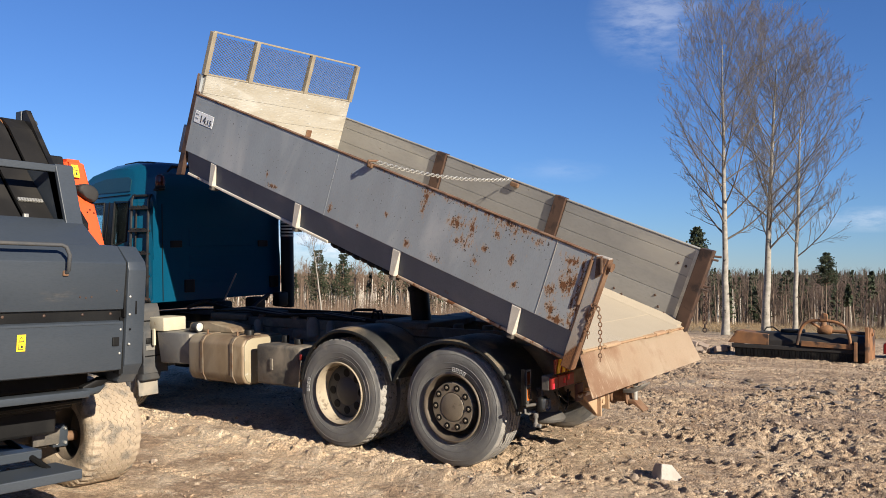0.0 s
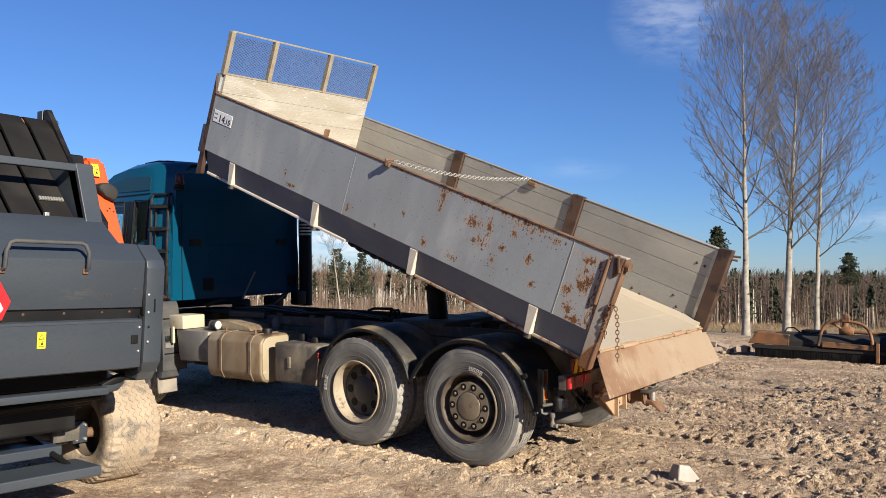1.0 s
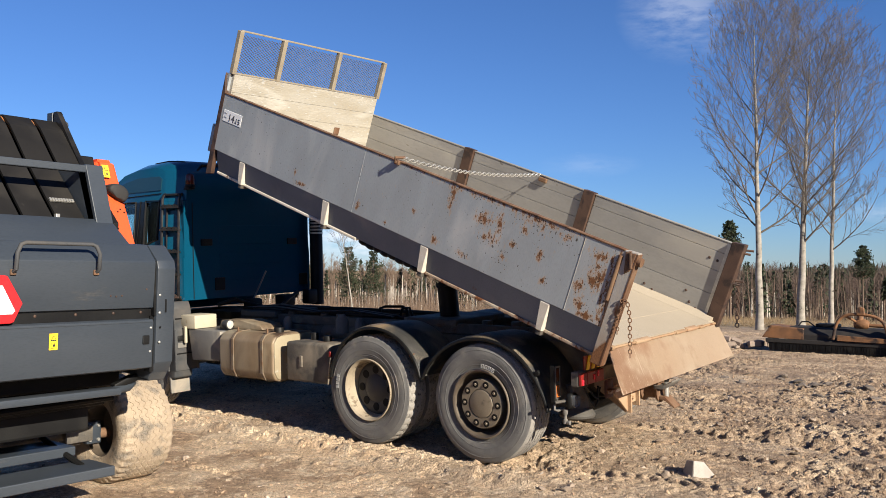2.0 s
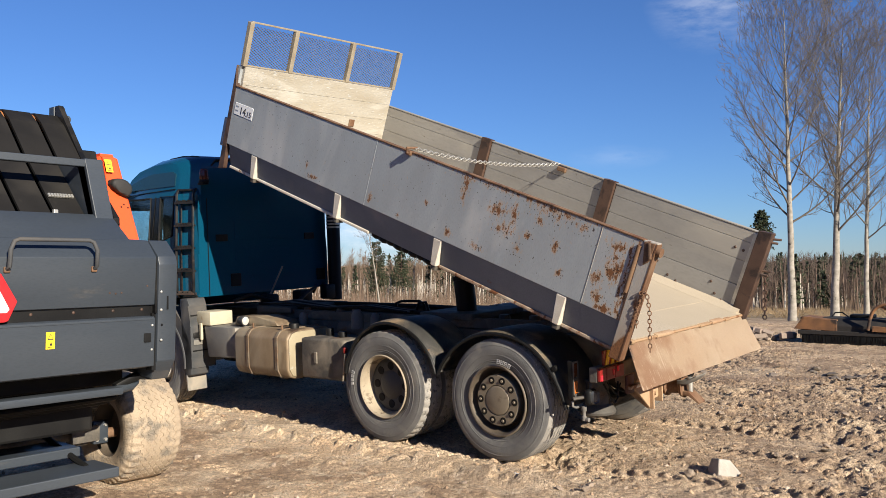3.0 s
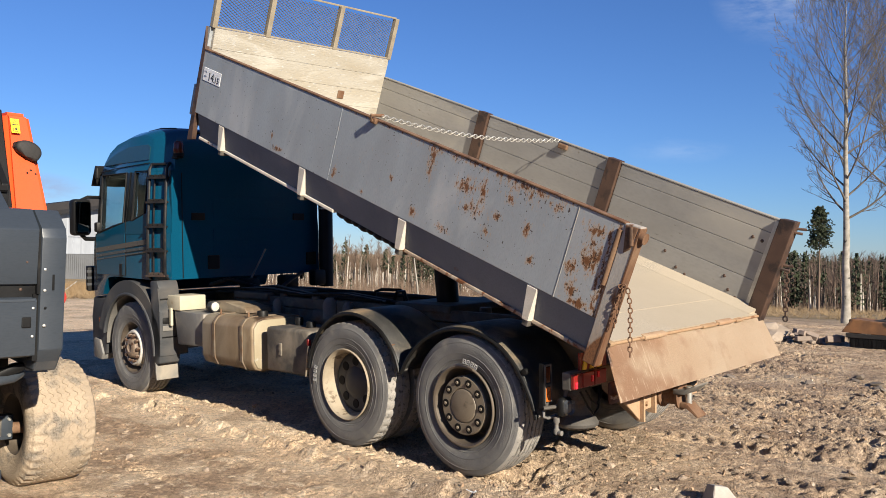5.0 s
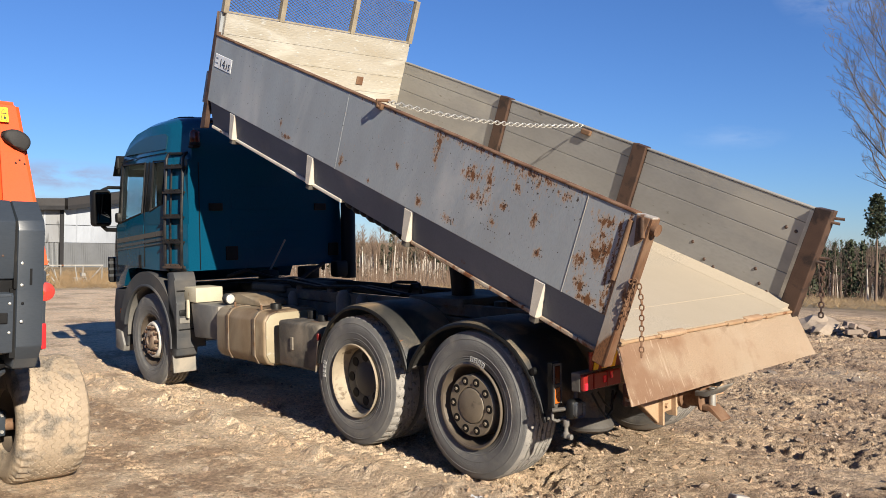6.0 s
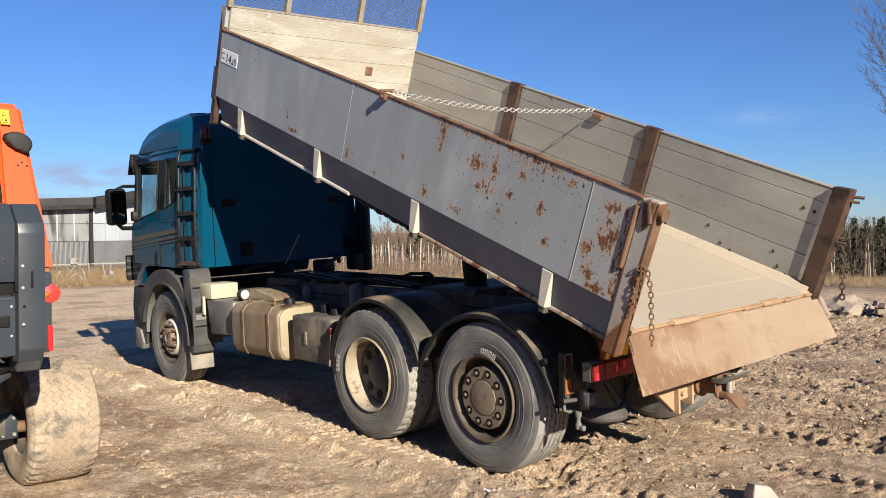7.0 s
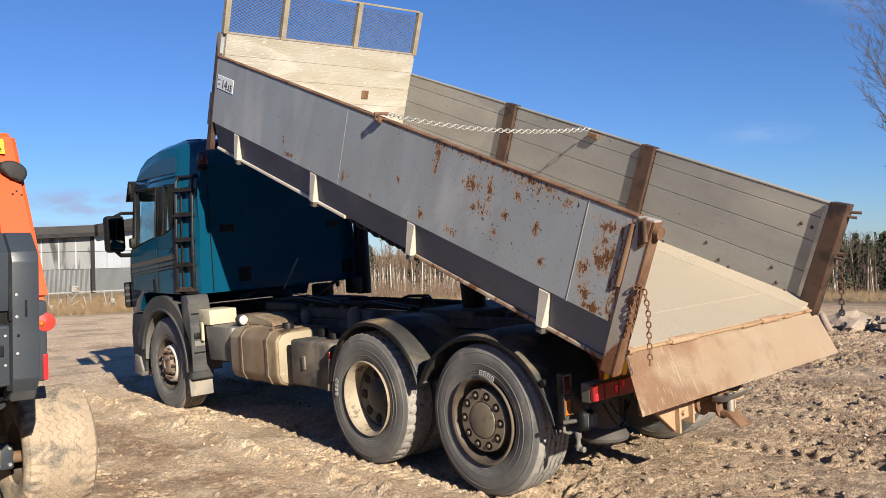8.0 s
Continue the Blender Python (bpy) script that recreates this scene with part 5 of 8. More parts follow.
tube(bm, [(-4.60, 0.42, 2.96), (-4.75, 0.40, 3.02), (-5.05, 0.39, 3.045), (-5.32, 0.38, 3.03)], 0.012, 8)
part("roof_rail", bm, M_BLACK, cab, "black roof rail", smooth=40)
part("beacon_foot", box(B(), -4.52, -4.40, 0.22, 0.30, 2.655, 2.68, 0.006), M_BLACK, cab)
be = part("beacon", lathe(B(), [(0.0001, 0.0), (0.062, 0.0), (0.062, 0.03), (0.05, 0.035)], 20, "z", (-4.44, 0.26, 2.68)), M_BLACK, cab, smooth=40)
part("beacon_lens", lathe(B(), [(0.052, 0.03), (0.056, 0.05), (0.054, 0.14), (0.04, 0.165), (0.0001, 0.17)], 20, "z", (-4.44, 0.26, 2.68)),
     surf("dark_amber_beacon", (0.075, 0.012, 0.006), (0.10, 0.018, 0.008), 8, 0.2, 0, 0.0), be, "dark amber beacon", smooth=60)
# ladder
M_LADDER = surf("black_ladder_paint", (0.008, 0.008, 0.009), (0.014, 0.012, 0.011), 9.0, 0.45, 0.0, 0.1, 120, (0.05, 0.03, 0.02), 12.0, 0.62, 0.06)
M_LADRUST = surf("rusted_rung", (0.05, 0.028, 0.02), (0.025, 0.018, 0.015), 9.0, 0.8, 0.0, 0.3, 120)
LAD = pose(-4.712, 0.02, -0.022, 0, 0, 25)
lad = B()
for x in (0.0, 0.225):
    tube(lad, [(x, 0.05, 1.33), (x, -0.01, 1.37), (x, 0.0, 1.9), (x, 0.05, 2.56), (x, 0.09, 2.62), (x, 0.14, 2.63)], 0.017, 8)
tube(lad, [(0.0, 0.09, 2.62), (0.225, 0.09, 2.62)], 0.015, 8)
# thin dark bar modelled in place of the shadow beside the rail
tube(lad, [(0.045, 0.03, 1.36), (0.045, 0.04, 1.9), (0.045, 0.08, 2.46)], 0.010, 8)
ladder = part("ladder", lad, M_LADDER, cab, "black steel cab ladder, a rail shadow modelled as a bar", m=LAD, smooth=40)
for k in range(5):
    z = 1.37 + 0.273 * k
    y = max(0, z - 1.9) * 0.075
    comb = [(0.235, z - 0.011), (0.235, z + 0.011)]
    for q in range(6):
        x, top = 0.212 - 0.034 * q, z + 0.026 + 0.010 * (q % 2)
        comb += [(x, z + 0.011), (x, top), (x - 0.014, top), (x - 0.014, z + 0.011)]
    comb += [(-0.01, z + 0.011), (-0.01, z - 0.011)]
    part("rung", prism(B(), comb, y - 0.04, y + 0.04, "y"), M_LADRUST if k == 0 else M_LADDER, ladder)
# mirror
mir = part("mirror", box(B(), -6.13, -5.97, -0.27, -0.05, 1.80, 2.24, 0.045, 3), M_BLACK, cab, "black wing mirror", smooth=50)
part("mirror_glass", box(B(), -5.972, -5.962, -0.25, -0.07, 1.83, 2.21, 0.02), surf("mirror_glass", (0.10, 0.11, 0.12), (0.1, 0.11, 0.12), 3, 0.05, 1.0, 0.0, rough_var=0.02), mir)
bm = B()
tube(bm, [(-6.14, 0.14, 2.27), (-6.10, -0.04, 2.27), (-6.06, -0.14, 2.23)], 0.020, 8)
part("mirror_arm", bm, M_BLACK, mir, smooth=40)
part("mirror_arm", tube(B(), [(-6.13, 0.06, 1.755), (-6.09, -0.08, 1.76), (-6.06, -0.14, 1.81)], 0.026, 8), M_BLACK, mir, smooth=40)
part("mirror_foot", box(B(), -6.04, -5.95, 0.0, 0.07, 1.84, 1.96, 0.02), M_BLACK, mir, smooth=40)
mir2 = again(mir, pose(0, FAR, 0) @ Matrix.Diagonal((1, -1, 1, 1)), cab)
# wheel arch, bumper, step
AX, AZ = -5.2, 0.50
bm = B()
outer, inner = [], []
for k in range(25):
    a = radians(-4 + 172 * k / 24)
    outer.append((AX + 0.76 * math.cos(a), AZ + 0.76 * math.sin(a) + 0.02))
    inner.append((AX + 0.62 * math.cos(a), AZ + 0.62 * math.sin(a)))
ring = outer + inner[::-1]
prism(bm, ring, 0.0, 0.34, "y")
arch = part("wheel_arch", bm, M_GREYPL, truck, "dark grey plastic wheel arch", smooth=30)
bm = B()
tube(bm, [(x, 0.005, z) for x, z in inner], 0.02, 8)
part("arch_lip", bm, M_GREYPL, arch, smooth=40)
prof = [(-4.66, 1.29), (-4.50, 1.30), (-4.46, 1.22), (-4.47, 1.02), (-4.43, 0.96), (-4.44, 0.62), (-4.46, 0.38), (-4.60, 0.36), (-4.63, 0.50), (-4.62, 0.85)]
part("rear_arch_panel", prism(B(), prof, 0.0, 0.25, "y", 0.02), M_GREYPL, truck, "dark grey plastic panel behind the wheel", smooth=40)
part("panel_badge", box(B(), -4.445, -4.425, 0.03, 0.15, 0.74, 0.80, 0.006), M_PLATE, truck)
part("panel_latch", box(B(), -4.45, -4.42, 0.03, 0.12, 0.82, 0.89, 0.012), M_BLACK, truck, smooth=40)
part("panel_crease", box(B(), -4.46, -4.43, 0.02, 0.24, 0.665, 0.680, 0.004), M_BLACK, truck)
part("panel_crease", box(B(), -4.485, -4.455, 0.02, 0.20, 1.085, 1.10, 0.004), M_BLACK, truck)
part("arch_liner", prism(B(), [(AX + 0.612 * math.cos(radians(a)), AZ + 0.612 * math.sin(radians(a))) for a in range(0, 181, 6)] + [(AX + 0.60 * math.cos(radians(a)), AZ + 0.60 * math.sin(radians(a))) for a in range(180, -1, -6)], 0.03, 0.55, "y"), M_LINER, truck, "dusty grey arch liner", smooth=40)
part("white_bracket", box(B(), -4.40, -4.36, 0.09, 0.12, 0.80, 1.0, 0.008), M_CREAM, truck)
part("front_mud_flap", prism(B(), [(-4.58, 0.40), (-4.55, 0.40), (-4.53, 0.19), (-4.555, 0.19)], 0.0, 0.27, "y", 0.006), M_PLATE, truck, "pale muddy flap behind the front wheel")
bm = B()
loft(bm, [(-5.90, 1.03), (-6.50, 1.03), (-6.56, 0.80), (-6.54, 0.42), (-6.46, 0.34), (-5.96, 0.36), (-5.90, 0.60)], cab_rows(True))
part("bumper", bm, M_GREYPL, truck, "dark grey bumper", smooth=40)
part("step", prism(B(), [(-6.15, 0.30), (-5.93, 0.28), (-5.90, 0.36), (-5.98, 0.52), (-6.14, 0.54)], 0.02, 0.28, "y", 0.015), M_PLATE, truck, "pale cab step", smooth=40)
part("corner_lamp", box(B(), -6.03, -5.96, 0.035, 0.06, 0.74, 0.80, 0.008), M_AMBER, truck)
# exhaust stack on the far rear corner
ex = part("exhaust_pipe", lathe(B(), [(0.0001, 0.0), (0.09, 0.0), (0.09, 1.55), (0.06, 1.6), (0.06, 1.72), (0.05, 1.72)], 20, "z", (-4.36, 2.26, 1.12)), M_BLACK, truck, "black exhaust stack", smooth=40)
bm = B()
for k in range(9):
    lathe(bm, [(0.098, 0.0), (0.098, 0.022), (0.092, 0.024)], 20, "z", (-4.36, 2.26, 2.1 + 0.045 * k))
part("heat_shield", bm, M_GALV, ex, smooth=40)
for x, y, z, a, h in ((-4.40, 2.0, 1.14, 0.18, 0.20), (-4.38, 1.5, 1.14, 0.22, 0.16), (-4.35, 0.95, 1.13, 0.2, 0.15)):
    part("valve_block", box(B(), x, x + a * 0.8, y, y + a, z, z + h, 0.03, 2), M_BLACK, truck, smooth=40)
part("hose", tube(B(), [(-4.4, 0.6, 1.22), (-4.25, 0.75, 1.29), (-4.2, 0.95, 1.22), (-4.15, 1.2, 1.15)], 0.025, 8), M_BLACK, truck, smooth=40)
part("hose", tube(B(), [(-4.4, 1.9, 1.25), (-4.25, 1.8, 1.32), (-4.2, 1.6, 1.25), (-4.15, 1.4, 1.15)], 0.025, 8), M_BLACK, truck, smooth=40)

# ---- tipping bed ----
BED = pose(0.79, 0, 1.06, 0, 20.4, 0)
U0, U1, FL, TOP = -4.76, 0.36, 0.22, 0.99
YN, YF = -0.05, 2.33
bm = B()
box(bm, U0, 0.44, 0.05, YF, FL - 0.03, FL)
bed = part("dump_bed", bm, M_FLOORBED, truck, "grey steel tipping bed with sandy floor", m=BED)
part("floor_fillet", prism(B(), [(YF - 0.15, FL + 0.001), (YF - 0.002, FL + 0.001), (YF - 0.002, FL + 0.045)], U0 + 0.03, 0.42, "x"), M_FLOORBED, bed, "dusty fillet along the far side")
part("weld_line", box(B(), 0.10, 0.108, 0.07, YF - 0.15, FL - 0.001, FL + 0.002), M_FLOORBED, bed)
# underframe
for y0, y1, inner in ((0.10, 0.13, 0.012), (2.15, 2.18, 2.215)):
    part("side_web", box(B(), U0 + 0.05, 0.36, y0, y1, 0.10, 0.19), M_UNDER, bed, "grey side web, shade put into its colour")
    for a, b, mat, label in ((U0 + 0.05, -2.42, M_WHITEBR, "pale worn bottom flange"), (-1.56, 0.36, M_FLANGE, "rust-stained bottom flange")):
        fl = B()
        prism(fl, [(min(y0, inner), 0.090), (max(y1, inner), 0.090), (max(y1, inner), 0.116), (min(y0, inner), 0.120)], a, b, "x", 0.007)
        part("bottom_flange", fl, mat, bed, label)
# the overhang's shade is partly in the skirt's darker grey
part("sloped_skirt", prism(B(), [(0.030, 0.112), (0.046, 0.112), (-0.026, 0.358), (-0.042, 0.358)], U0 + 0.05, 0.36, "x"), M_UNDER, bed, "grey sloping skirt below the side sheet, shade in its colour")
for k in range(8):
    part("rubber_lump", lathe(B(), [(0.0001, -0.055), (0.026, -0.045), (0.034, 0.0), (0.026, 0.045), (0.0001, 0.055)], 10, "x", (-2.36 + 0.10 * k, 0.075, 0.095 - 0.008 * (k % 2))), M_BLACK, bed, smooth=60)
bm = B()
for y in (0.72, 1.62):
    box(bm, U0 + 0.2, 0.3, y, y + 0.1, -0.06, 0.17, 0.008)
for k in range(13):
    u = U0 + 0.2 + 0.385 * k
    box(bm, u, u + 0.06, 0.13, 2.15, 0.09, 0.185, 0.004)
part("underframe", bm, M_CHASSIS, bed, "dark beams under the bed")
# near side: three sheet panels
for a, b, mat in ((U0, -2.503, M_BEDGREY), (-2.497, 0.004, M_BEDGREY), (0.010, U1, M_BEDGREY_REAR)):
    part("side_sheet", box(B(), a, b, YN, YN + 0.05, 0.355, TOP, 0.004), mat, bed, "grey side sheet with rust spots")
part("inner_side_sheet", box(B(), U0, U1, 0.03, 0.055, FL - 0.03, 0.36), M_FLOORBED, bed)
part("top_rail", box(B(), U0, U1, YN - 0.006, YN + 0.056, TOP, TOP + 0.014, 0.004), M_RUSTY, bed, "rusty top edge")
part("weld_seam", tube(B(), [(-2.5, YN + 0.001, 0.356), (-2.5, YN + 0.001, TOP)], 0.0035, 6), M_BEDGREY, bed)
part("weld_seam", tube(B(), [(0.007, YN + 0.001, 0.356), (0.007, YN + 0.001, TOP)], 0.005, 6), M_DIRTALU, bed)
# brackets
br = None
for u in (-4.29, -2.92, -1.575, -0.225):
    if br is None:
        b0 = B()
        va = [(0, YN, 0.352), (0.10, YN, 0.352), (0.085, YN + 0.02, 0.10), (0.02, YN + 0.02, 0.10)]
        vb = [(0, YN + 0.17, 0.352), (0.10, YN + 0.17, 0.352), (0.085, YN + 0.15, 0.10), (0.02, YN + 0.15, 0.10)]
        vs = [b0.verts.new(c) for c in va + vb]
        for f in ((0, 1, 2, 3), (7, 6, 5, 4), (0, 4, 5, 1), (1, 5, 6, 2), (2, 6, 7, 3), (3, 7, 4, 0)):
            b0.faces.new([vs[i] for i in f])
        bmesh.ops.bevel(b0, geom=b0.edges[:], offset=0.008, segments=1, affect="EDGES")
        br = part("bracket", b0, M_WHITEBR, bed, "whitish tapered bracket with rust", m=pose(u, 0, 0))
        pad = part("bracket_foot", box(B(), 0.025, 0.08, YN + 0.03, YN + 0.13, 0.06, 0.10, 0.006), M_CHASSIS, br)
    else:
        again(br, pose(u, 0, 0), bed)
# rear near post with hinge pipe and latch
post = part("rear_post", prism(B(), [(U1, 0.06), (U1 + 0.10, 0.06), (U1 + 0.115, 1.01), (U1, 1.0)], YN - 0.004, YN + 0.07, "y", 0.006), M_POST, bed, "grey rear corner post eaten by rust")
part("rust_strip", prism(B(), [(U1 + 0.088, 0.07), (U1 + 0.102, 0.07), (U1 + 0.117, 1.0), (U1 + 0.103, 1.0)], YN - 0.007, YN + 0.0715, "y", 0.002), M_RUSTY, post, "rusted rear edge")
part("post_gap", prism(B(), [(U1 - 0.006, 0.36), (U1 + 0.004, 0.36), (U1 + 0.004, 0.60), (U1 - 0.006, 0.60)], YN - 0.0065, YN + 0.01, "y"), M_RUSTDARK, post, "rusted seam")
part("hinge_pipe", tube(B(), [(U1 - 0.02, YN - 0.002, 0.58), (U1 - 0.02, YN - 0.002, 0.95)], 0.019, 10), M_RUSTY, post, smooth=40)
bm = B()
lathe(bm, [(0.0001, -0.06), (0.032, -0.06), (0.036, -0.05), (0.036, 0.02), (0.0001, 0.02)], 16, "x", (U1 + 0.13, YN + 0.03, 0.945))
prism(bm, [(U1 + 0.01, 0.99), (U1 + 0.10, 1.0), (U1 + 0.09, 0.86), (U1 + 0.05, 0.82)], YN - 0.012, YN + 0.0, "y", 0.005)
tube(bm, [(U1 + 0.05, YN - 0.010, 0.99), (U1 + 0.09, YN - 0.010, 0.88)], 0.016, 10)
part("latch", bm, M_RUSTY, post, smooth=40)
part("front_post", prism(B(), [(U0 - 0.06, 0.05), (U0 + 0.03, 0.08), (U0 + 0.01, 0.36), (U0, 0.99), (U0 - 0.06, 1.22)], YN - 0.002, YN + 0.05, "y", 0.004), M_RUSTDARK, bed, "rust-edged front corner post")
# far side: planks between brown posts
rows_w = [FL, 0.46, 0.70, 0.885, 1.0]
stations = [U0 + 0.02, -3.04, -1.32, 0.345]
for i in range(3):
    a, b = stations[i] + (0.075 if i else 0), stations[i + 1] - (0.075 if i < 2 else 0)
    for w0, w1 in zip(rows_w, rows_w[1:]):
        part("plank", box(B(), a, b, YF, YF + 0.035, w0 + 0.0015, w1 - 0.0015, 0.003, 1), M_ALU, bed, "worn aluminium side plank" if w0 == FL and i == 0 else "")
part("far_backing", box(B(), U0, U1, YF + 0.02, YF + 0.045, FL - 0.1, 0.995), M_BEDGREY, bed)
part("far_top_rail", box(B(), U0, U1, YF - 0.005, YF + 0.06, 1.0, 1.014, 0.004), M_ALU, bed)
for u in stations[1:3]:
    part("side_post", box(B(), u - 0.07, u + 0.07, YF - 0.035, YF + 0.05, FL, 1.025, 0.006), M_RUSTDARK, bed, "brown rusty side post")
fp = part("far_rear_post", prism(B(), [(0.345, 0.12), (0.475, 0.12), (0.475, 1.04), (0.345, 1.025)], YF - 0.04, YF + 0.07, "y", 0.006), M_RUSTDARK, bed, "brown rusty rear post")
for w in (0.98, 0.66):
    part("gate_pin", tube(B(), [(0.47, YF + 0.05, w), (0.54, YF + 0.08, w + 0.015)], 0.012, 6), M_RUSTDARK, fp, smooth=40)
    part("gate_pin", tube(B(), [(0.47, YF + 0.02, w - 0.03), (0.53, YF + 0.05, w - 0.025)], 0.012, 6), M_RUSTDARK, fp, smooth=40)
part("edge_strip", box(B(), 0.305, 0.345, YF - 0.008, YF, FL, 0.99), M_GALV, bed)
bolt = None
for u, w in ((0.17, 0.80), (0.255, 0.795), (-0.30, 0.27), (-0.95, 0.27), (-1.0, 0.28), (-1.6, 0.28), (0.12, 0.30), (0.20, 0.26), (-0.4, 0.30), (-2.2, 0.27), (-0.55, 0.40), (0.05, 0.40)):
    if bolt is None:
        bolt = part("bolt", lathe(B(), [(0.0001, -0.008), (0.009, -0.007), (0.013, -0.003), (0.015, 0.0)], 10), M_RUSTDARK, bed, m=pose(u, YF, w), smooth=40)
    else:
        again(bolt, pose(u, YF, w), bed)
# headboard
hb_rows = [FL, 0.42, 0.62, 0.82, 1.02, 1.22]
for w0, w1 in zip(hb_rows, hb_rows[1:]):
    part("headboard_plank", box(B(), U0 - 0.01, U0 + 0.03, 0.004, YF, w0 + 0.001, w1 - 0.001, 0.002, 1), M_BOARD, bed, "cream scuffed headboard plank" if w0 == FL else "")
part("headboard_back", box(B(), U0 - 0.05, U0 - 0.01, -0.03, YF + 0.04, FL, 1.215), M_BEDGREY, bed)
part("headboard_bracket", box(B(), U0 - 0.16, U0 - 0.05, 0.3, 1.0, 0.45, 0.75, 0.01), M_BEDGREY, bed)
part("headboard_bracket", box(B(), U0 - 0.14, U0 - 0.05, -0.03, 0.10, 0.30, 0.62, 0.01), M_BEDGREY, bed)
part("eye_plate", box(B(), U0 + 0.03, U0 + 0.042, 1.68, 1.77, 0.69, 0.78, 0.006), M_RUSTY, bed)
for y in (-0.03, 0.60, 1.49, YF - 0.02):
    part("guard_post", box(B(), U0 - 0.03, U0 + 0.03, y - 0.0, y + 0.055, 1.22, 1.70, 0.006), M_MESHTAN, bed, "dusty steel guard post")
part("guard_rail", box(B(), U0 - 0.012, U0 + 0.012, 0.0, YF, 1.69, 1.71, 0.004), M_MESHTAN, bed)
part("guard_rail", box(B(), U0 - 0.012, U0 + 0.012, 0.0, YF, 1.222, 1.24, 0.004), M_MESHTAN, bed)


def mesh_screen(y0, y1, w0, w1, cw=0.052, ch=0.030):
    """Expanded metal: slit strands that zigzag between rows."""
    bm = B()
    n, k = int((y1 - y0) / cw), int((w1 - w0) / ch)
    for r in range(k):
        for c in range(n):
            ya, wa = y0 + c * cw, w0 + r * ch
            for dy, s_ in ((0.0, 1), (cw / 2, -1)):
                a, b = (ya + dy, wa if s_ > 0 else wa + ch / 2), (ya + dy + cw / 2, wa + ch / 2 if s_ > 0 else wa)
                for q in (0.0, ch / 2):
                    pa = (a[0], a[1] + (q if s_ > 0 else q))
                    pb = (b[0], b[1] + (q if s_ > 0 else q))
                    if q and s_ > 0:
                        pa, pb = (a[0], wa + ch), (b[0], wa + ch / 2)
                    elif q:
                        pa, pb = (a[0], wa + ch / 2), (b[0], wa + ch)
                    v = [bm.verts.new((U0 + 0.003 * e, p[0], p[1] + d)) for e, p, d in ((-1, pa, -0.0034), (1, pa, 0.0034), (1, pb, 0.0034), (-1, pb, -0.0034))]
                    bm.faces.new(v)
    return bm


for y0, y1 in ((0.025, 0.60), (0.655, 1.49), (1.545, 2.31)):
    part("mesh_screen", mesh_screen(y0, y1, 1.24, 1.69), M_MESHTAN, bed, "expanded metal screen")
# tail flap with hinge lugs
bm = B()
va = [(0.445, 0.02, 0.20), (0.445, YF + 0.04, 0.20), (0.69, YF + 0.10, -0.055), (0.70, -0.03, -0.075)]
bm.faces.new([bm.verts.new(c) for c in va])
bmesh.ops.solidify(bm, geom=bm.faces[:], thickness=0.018)
flap = part("tail_flap", bm, M_FLAP, bed, "rusty dusty tail flap")
part("hinge_rod", tube(B(), [(0.452, 0.03, 0.204), (0.452, 2.35, 0.204)], 0.012, 10), M_LUG, flap, "thin rusty hinge rod", smooth=40)
for y0, y1, rise in ((0.03, 0.10, 0.010), (0.47, 0.76, 0.012), (1.30, 1.52, 0.006), (1.56, 1.80, 0.012), (1.86, 1.98, 0.006)):
    part("hinge_plate", box(B(), 0.425, 0.474, y0, y1, 0.196, 0.212 + rise, 0.006, 2), M_HITCH if rise > 0.01 else M_LUG, flap, smooth=40)


def chain(pts, link=0.05, r=0.006):
    """Oval links threaded along a line of points."""
    bm = B()
    P = [Vector(p) for p in pts]
    seg = [(b - a).length for a, b in zip(P, P[1:])]
    total, step = sum(seg), link * 0.72
    for k in range(int(total / step)):
        s_ = k * step
        i = 0
        while i < len(seg) - 1 and s_ > seg[i]:
            s_ -= seg[i]
            i += 1
        d = (P[i + 1] - P[i]).normalized()
        c = P[i] + d * s_
        side = d.orthogonal().normalized()
        side.rotate(Matrix.Rotation((k % 2) * math.pi / 2 + 0.35, 3, d))
        loop = []
        for q in range(10):
            a = 2 * math.pi * q / 10
            ca, sa = math.cos(a), math.sin(a)
            loop.append(c + d * (link / 2 - r) * (abs(ca) ** 0.7 * (1 if ca > 0 else -1)) + side * link * 0.30 * (abs(sa) ** 0.8 * (1 if sa > 0 else -1)))
        tube(bm, loop + [loop[0]], r, 5, False)
    return bm


def sag(a, b, drop, n=14):
    a, b = Vector(a), Vector(b)
    return [a.lerp(b, k / n) + Vector((0, 0, -drop * 4 * (k / n) * (1 - k / n))) for k in range(n + 1)]


part("chain", chain(sag((-2.05, 0.0, 1.03), (-1.95, YF, 1.03), 0.07), 0.056, 0.0045), M_GALV, bed, "galvanised chain across the bed", smooth=60)
bm = B()
tube(bm, [(-2.07, YN - 0.01, 0.98), (-2.07, YN - 0.05, 0.99), (-2.07, YN - 0.06, 1.03), (-2.05, 0.0, 1.04)], 0.012, 8)
box(bm, -2.10, -2.04, YN - 0.035, YN, 0.965, 1.01, 0.008)
part("chain_hook", bm, M_RUSTY, bed, smooth=40)
part("far_chain_hook", box(B(), -1.99, -1.88, YF - 0.04, YF, 0.94, 0.99, 0.01), M_RUSTY, bed)
part("tailgate_chain", chain([(0.47, YN - 0.01, 0.62), (0.50, YN + 0.02, 0.62), (0.55, YN + 0.03, 0.52), (0.665, YN + 0.03, 0.20)], 0.042, 0.0044), M_RUSTY, bed, "rusty hanging chain", smooth=60)
part("tailgate_chain", chain([(0.49, YN - 0.012, 0.63), (0.475, YN - 0.014, 0.50), (0.52, YN - 0.012, 0.34)], 0.040, 0.0040), M_RUSTY, bed, smooth=60)
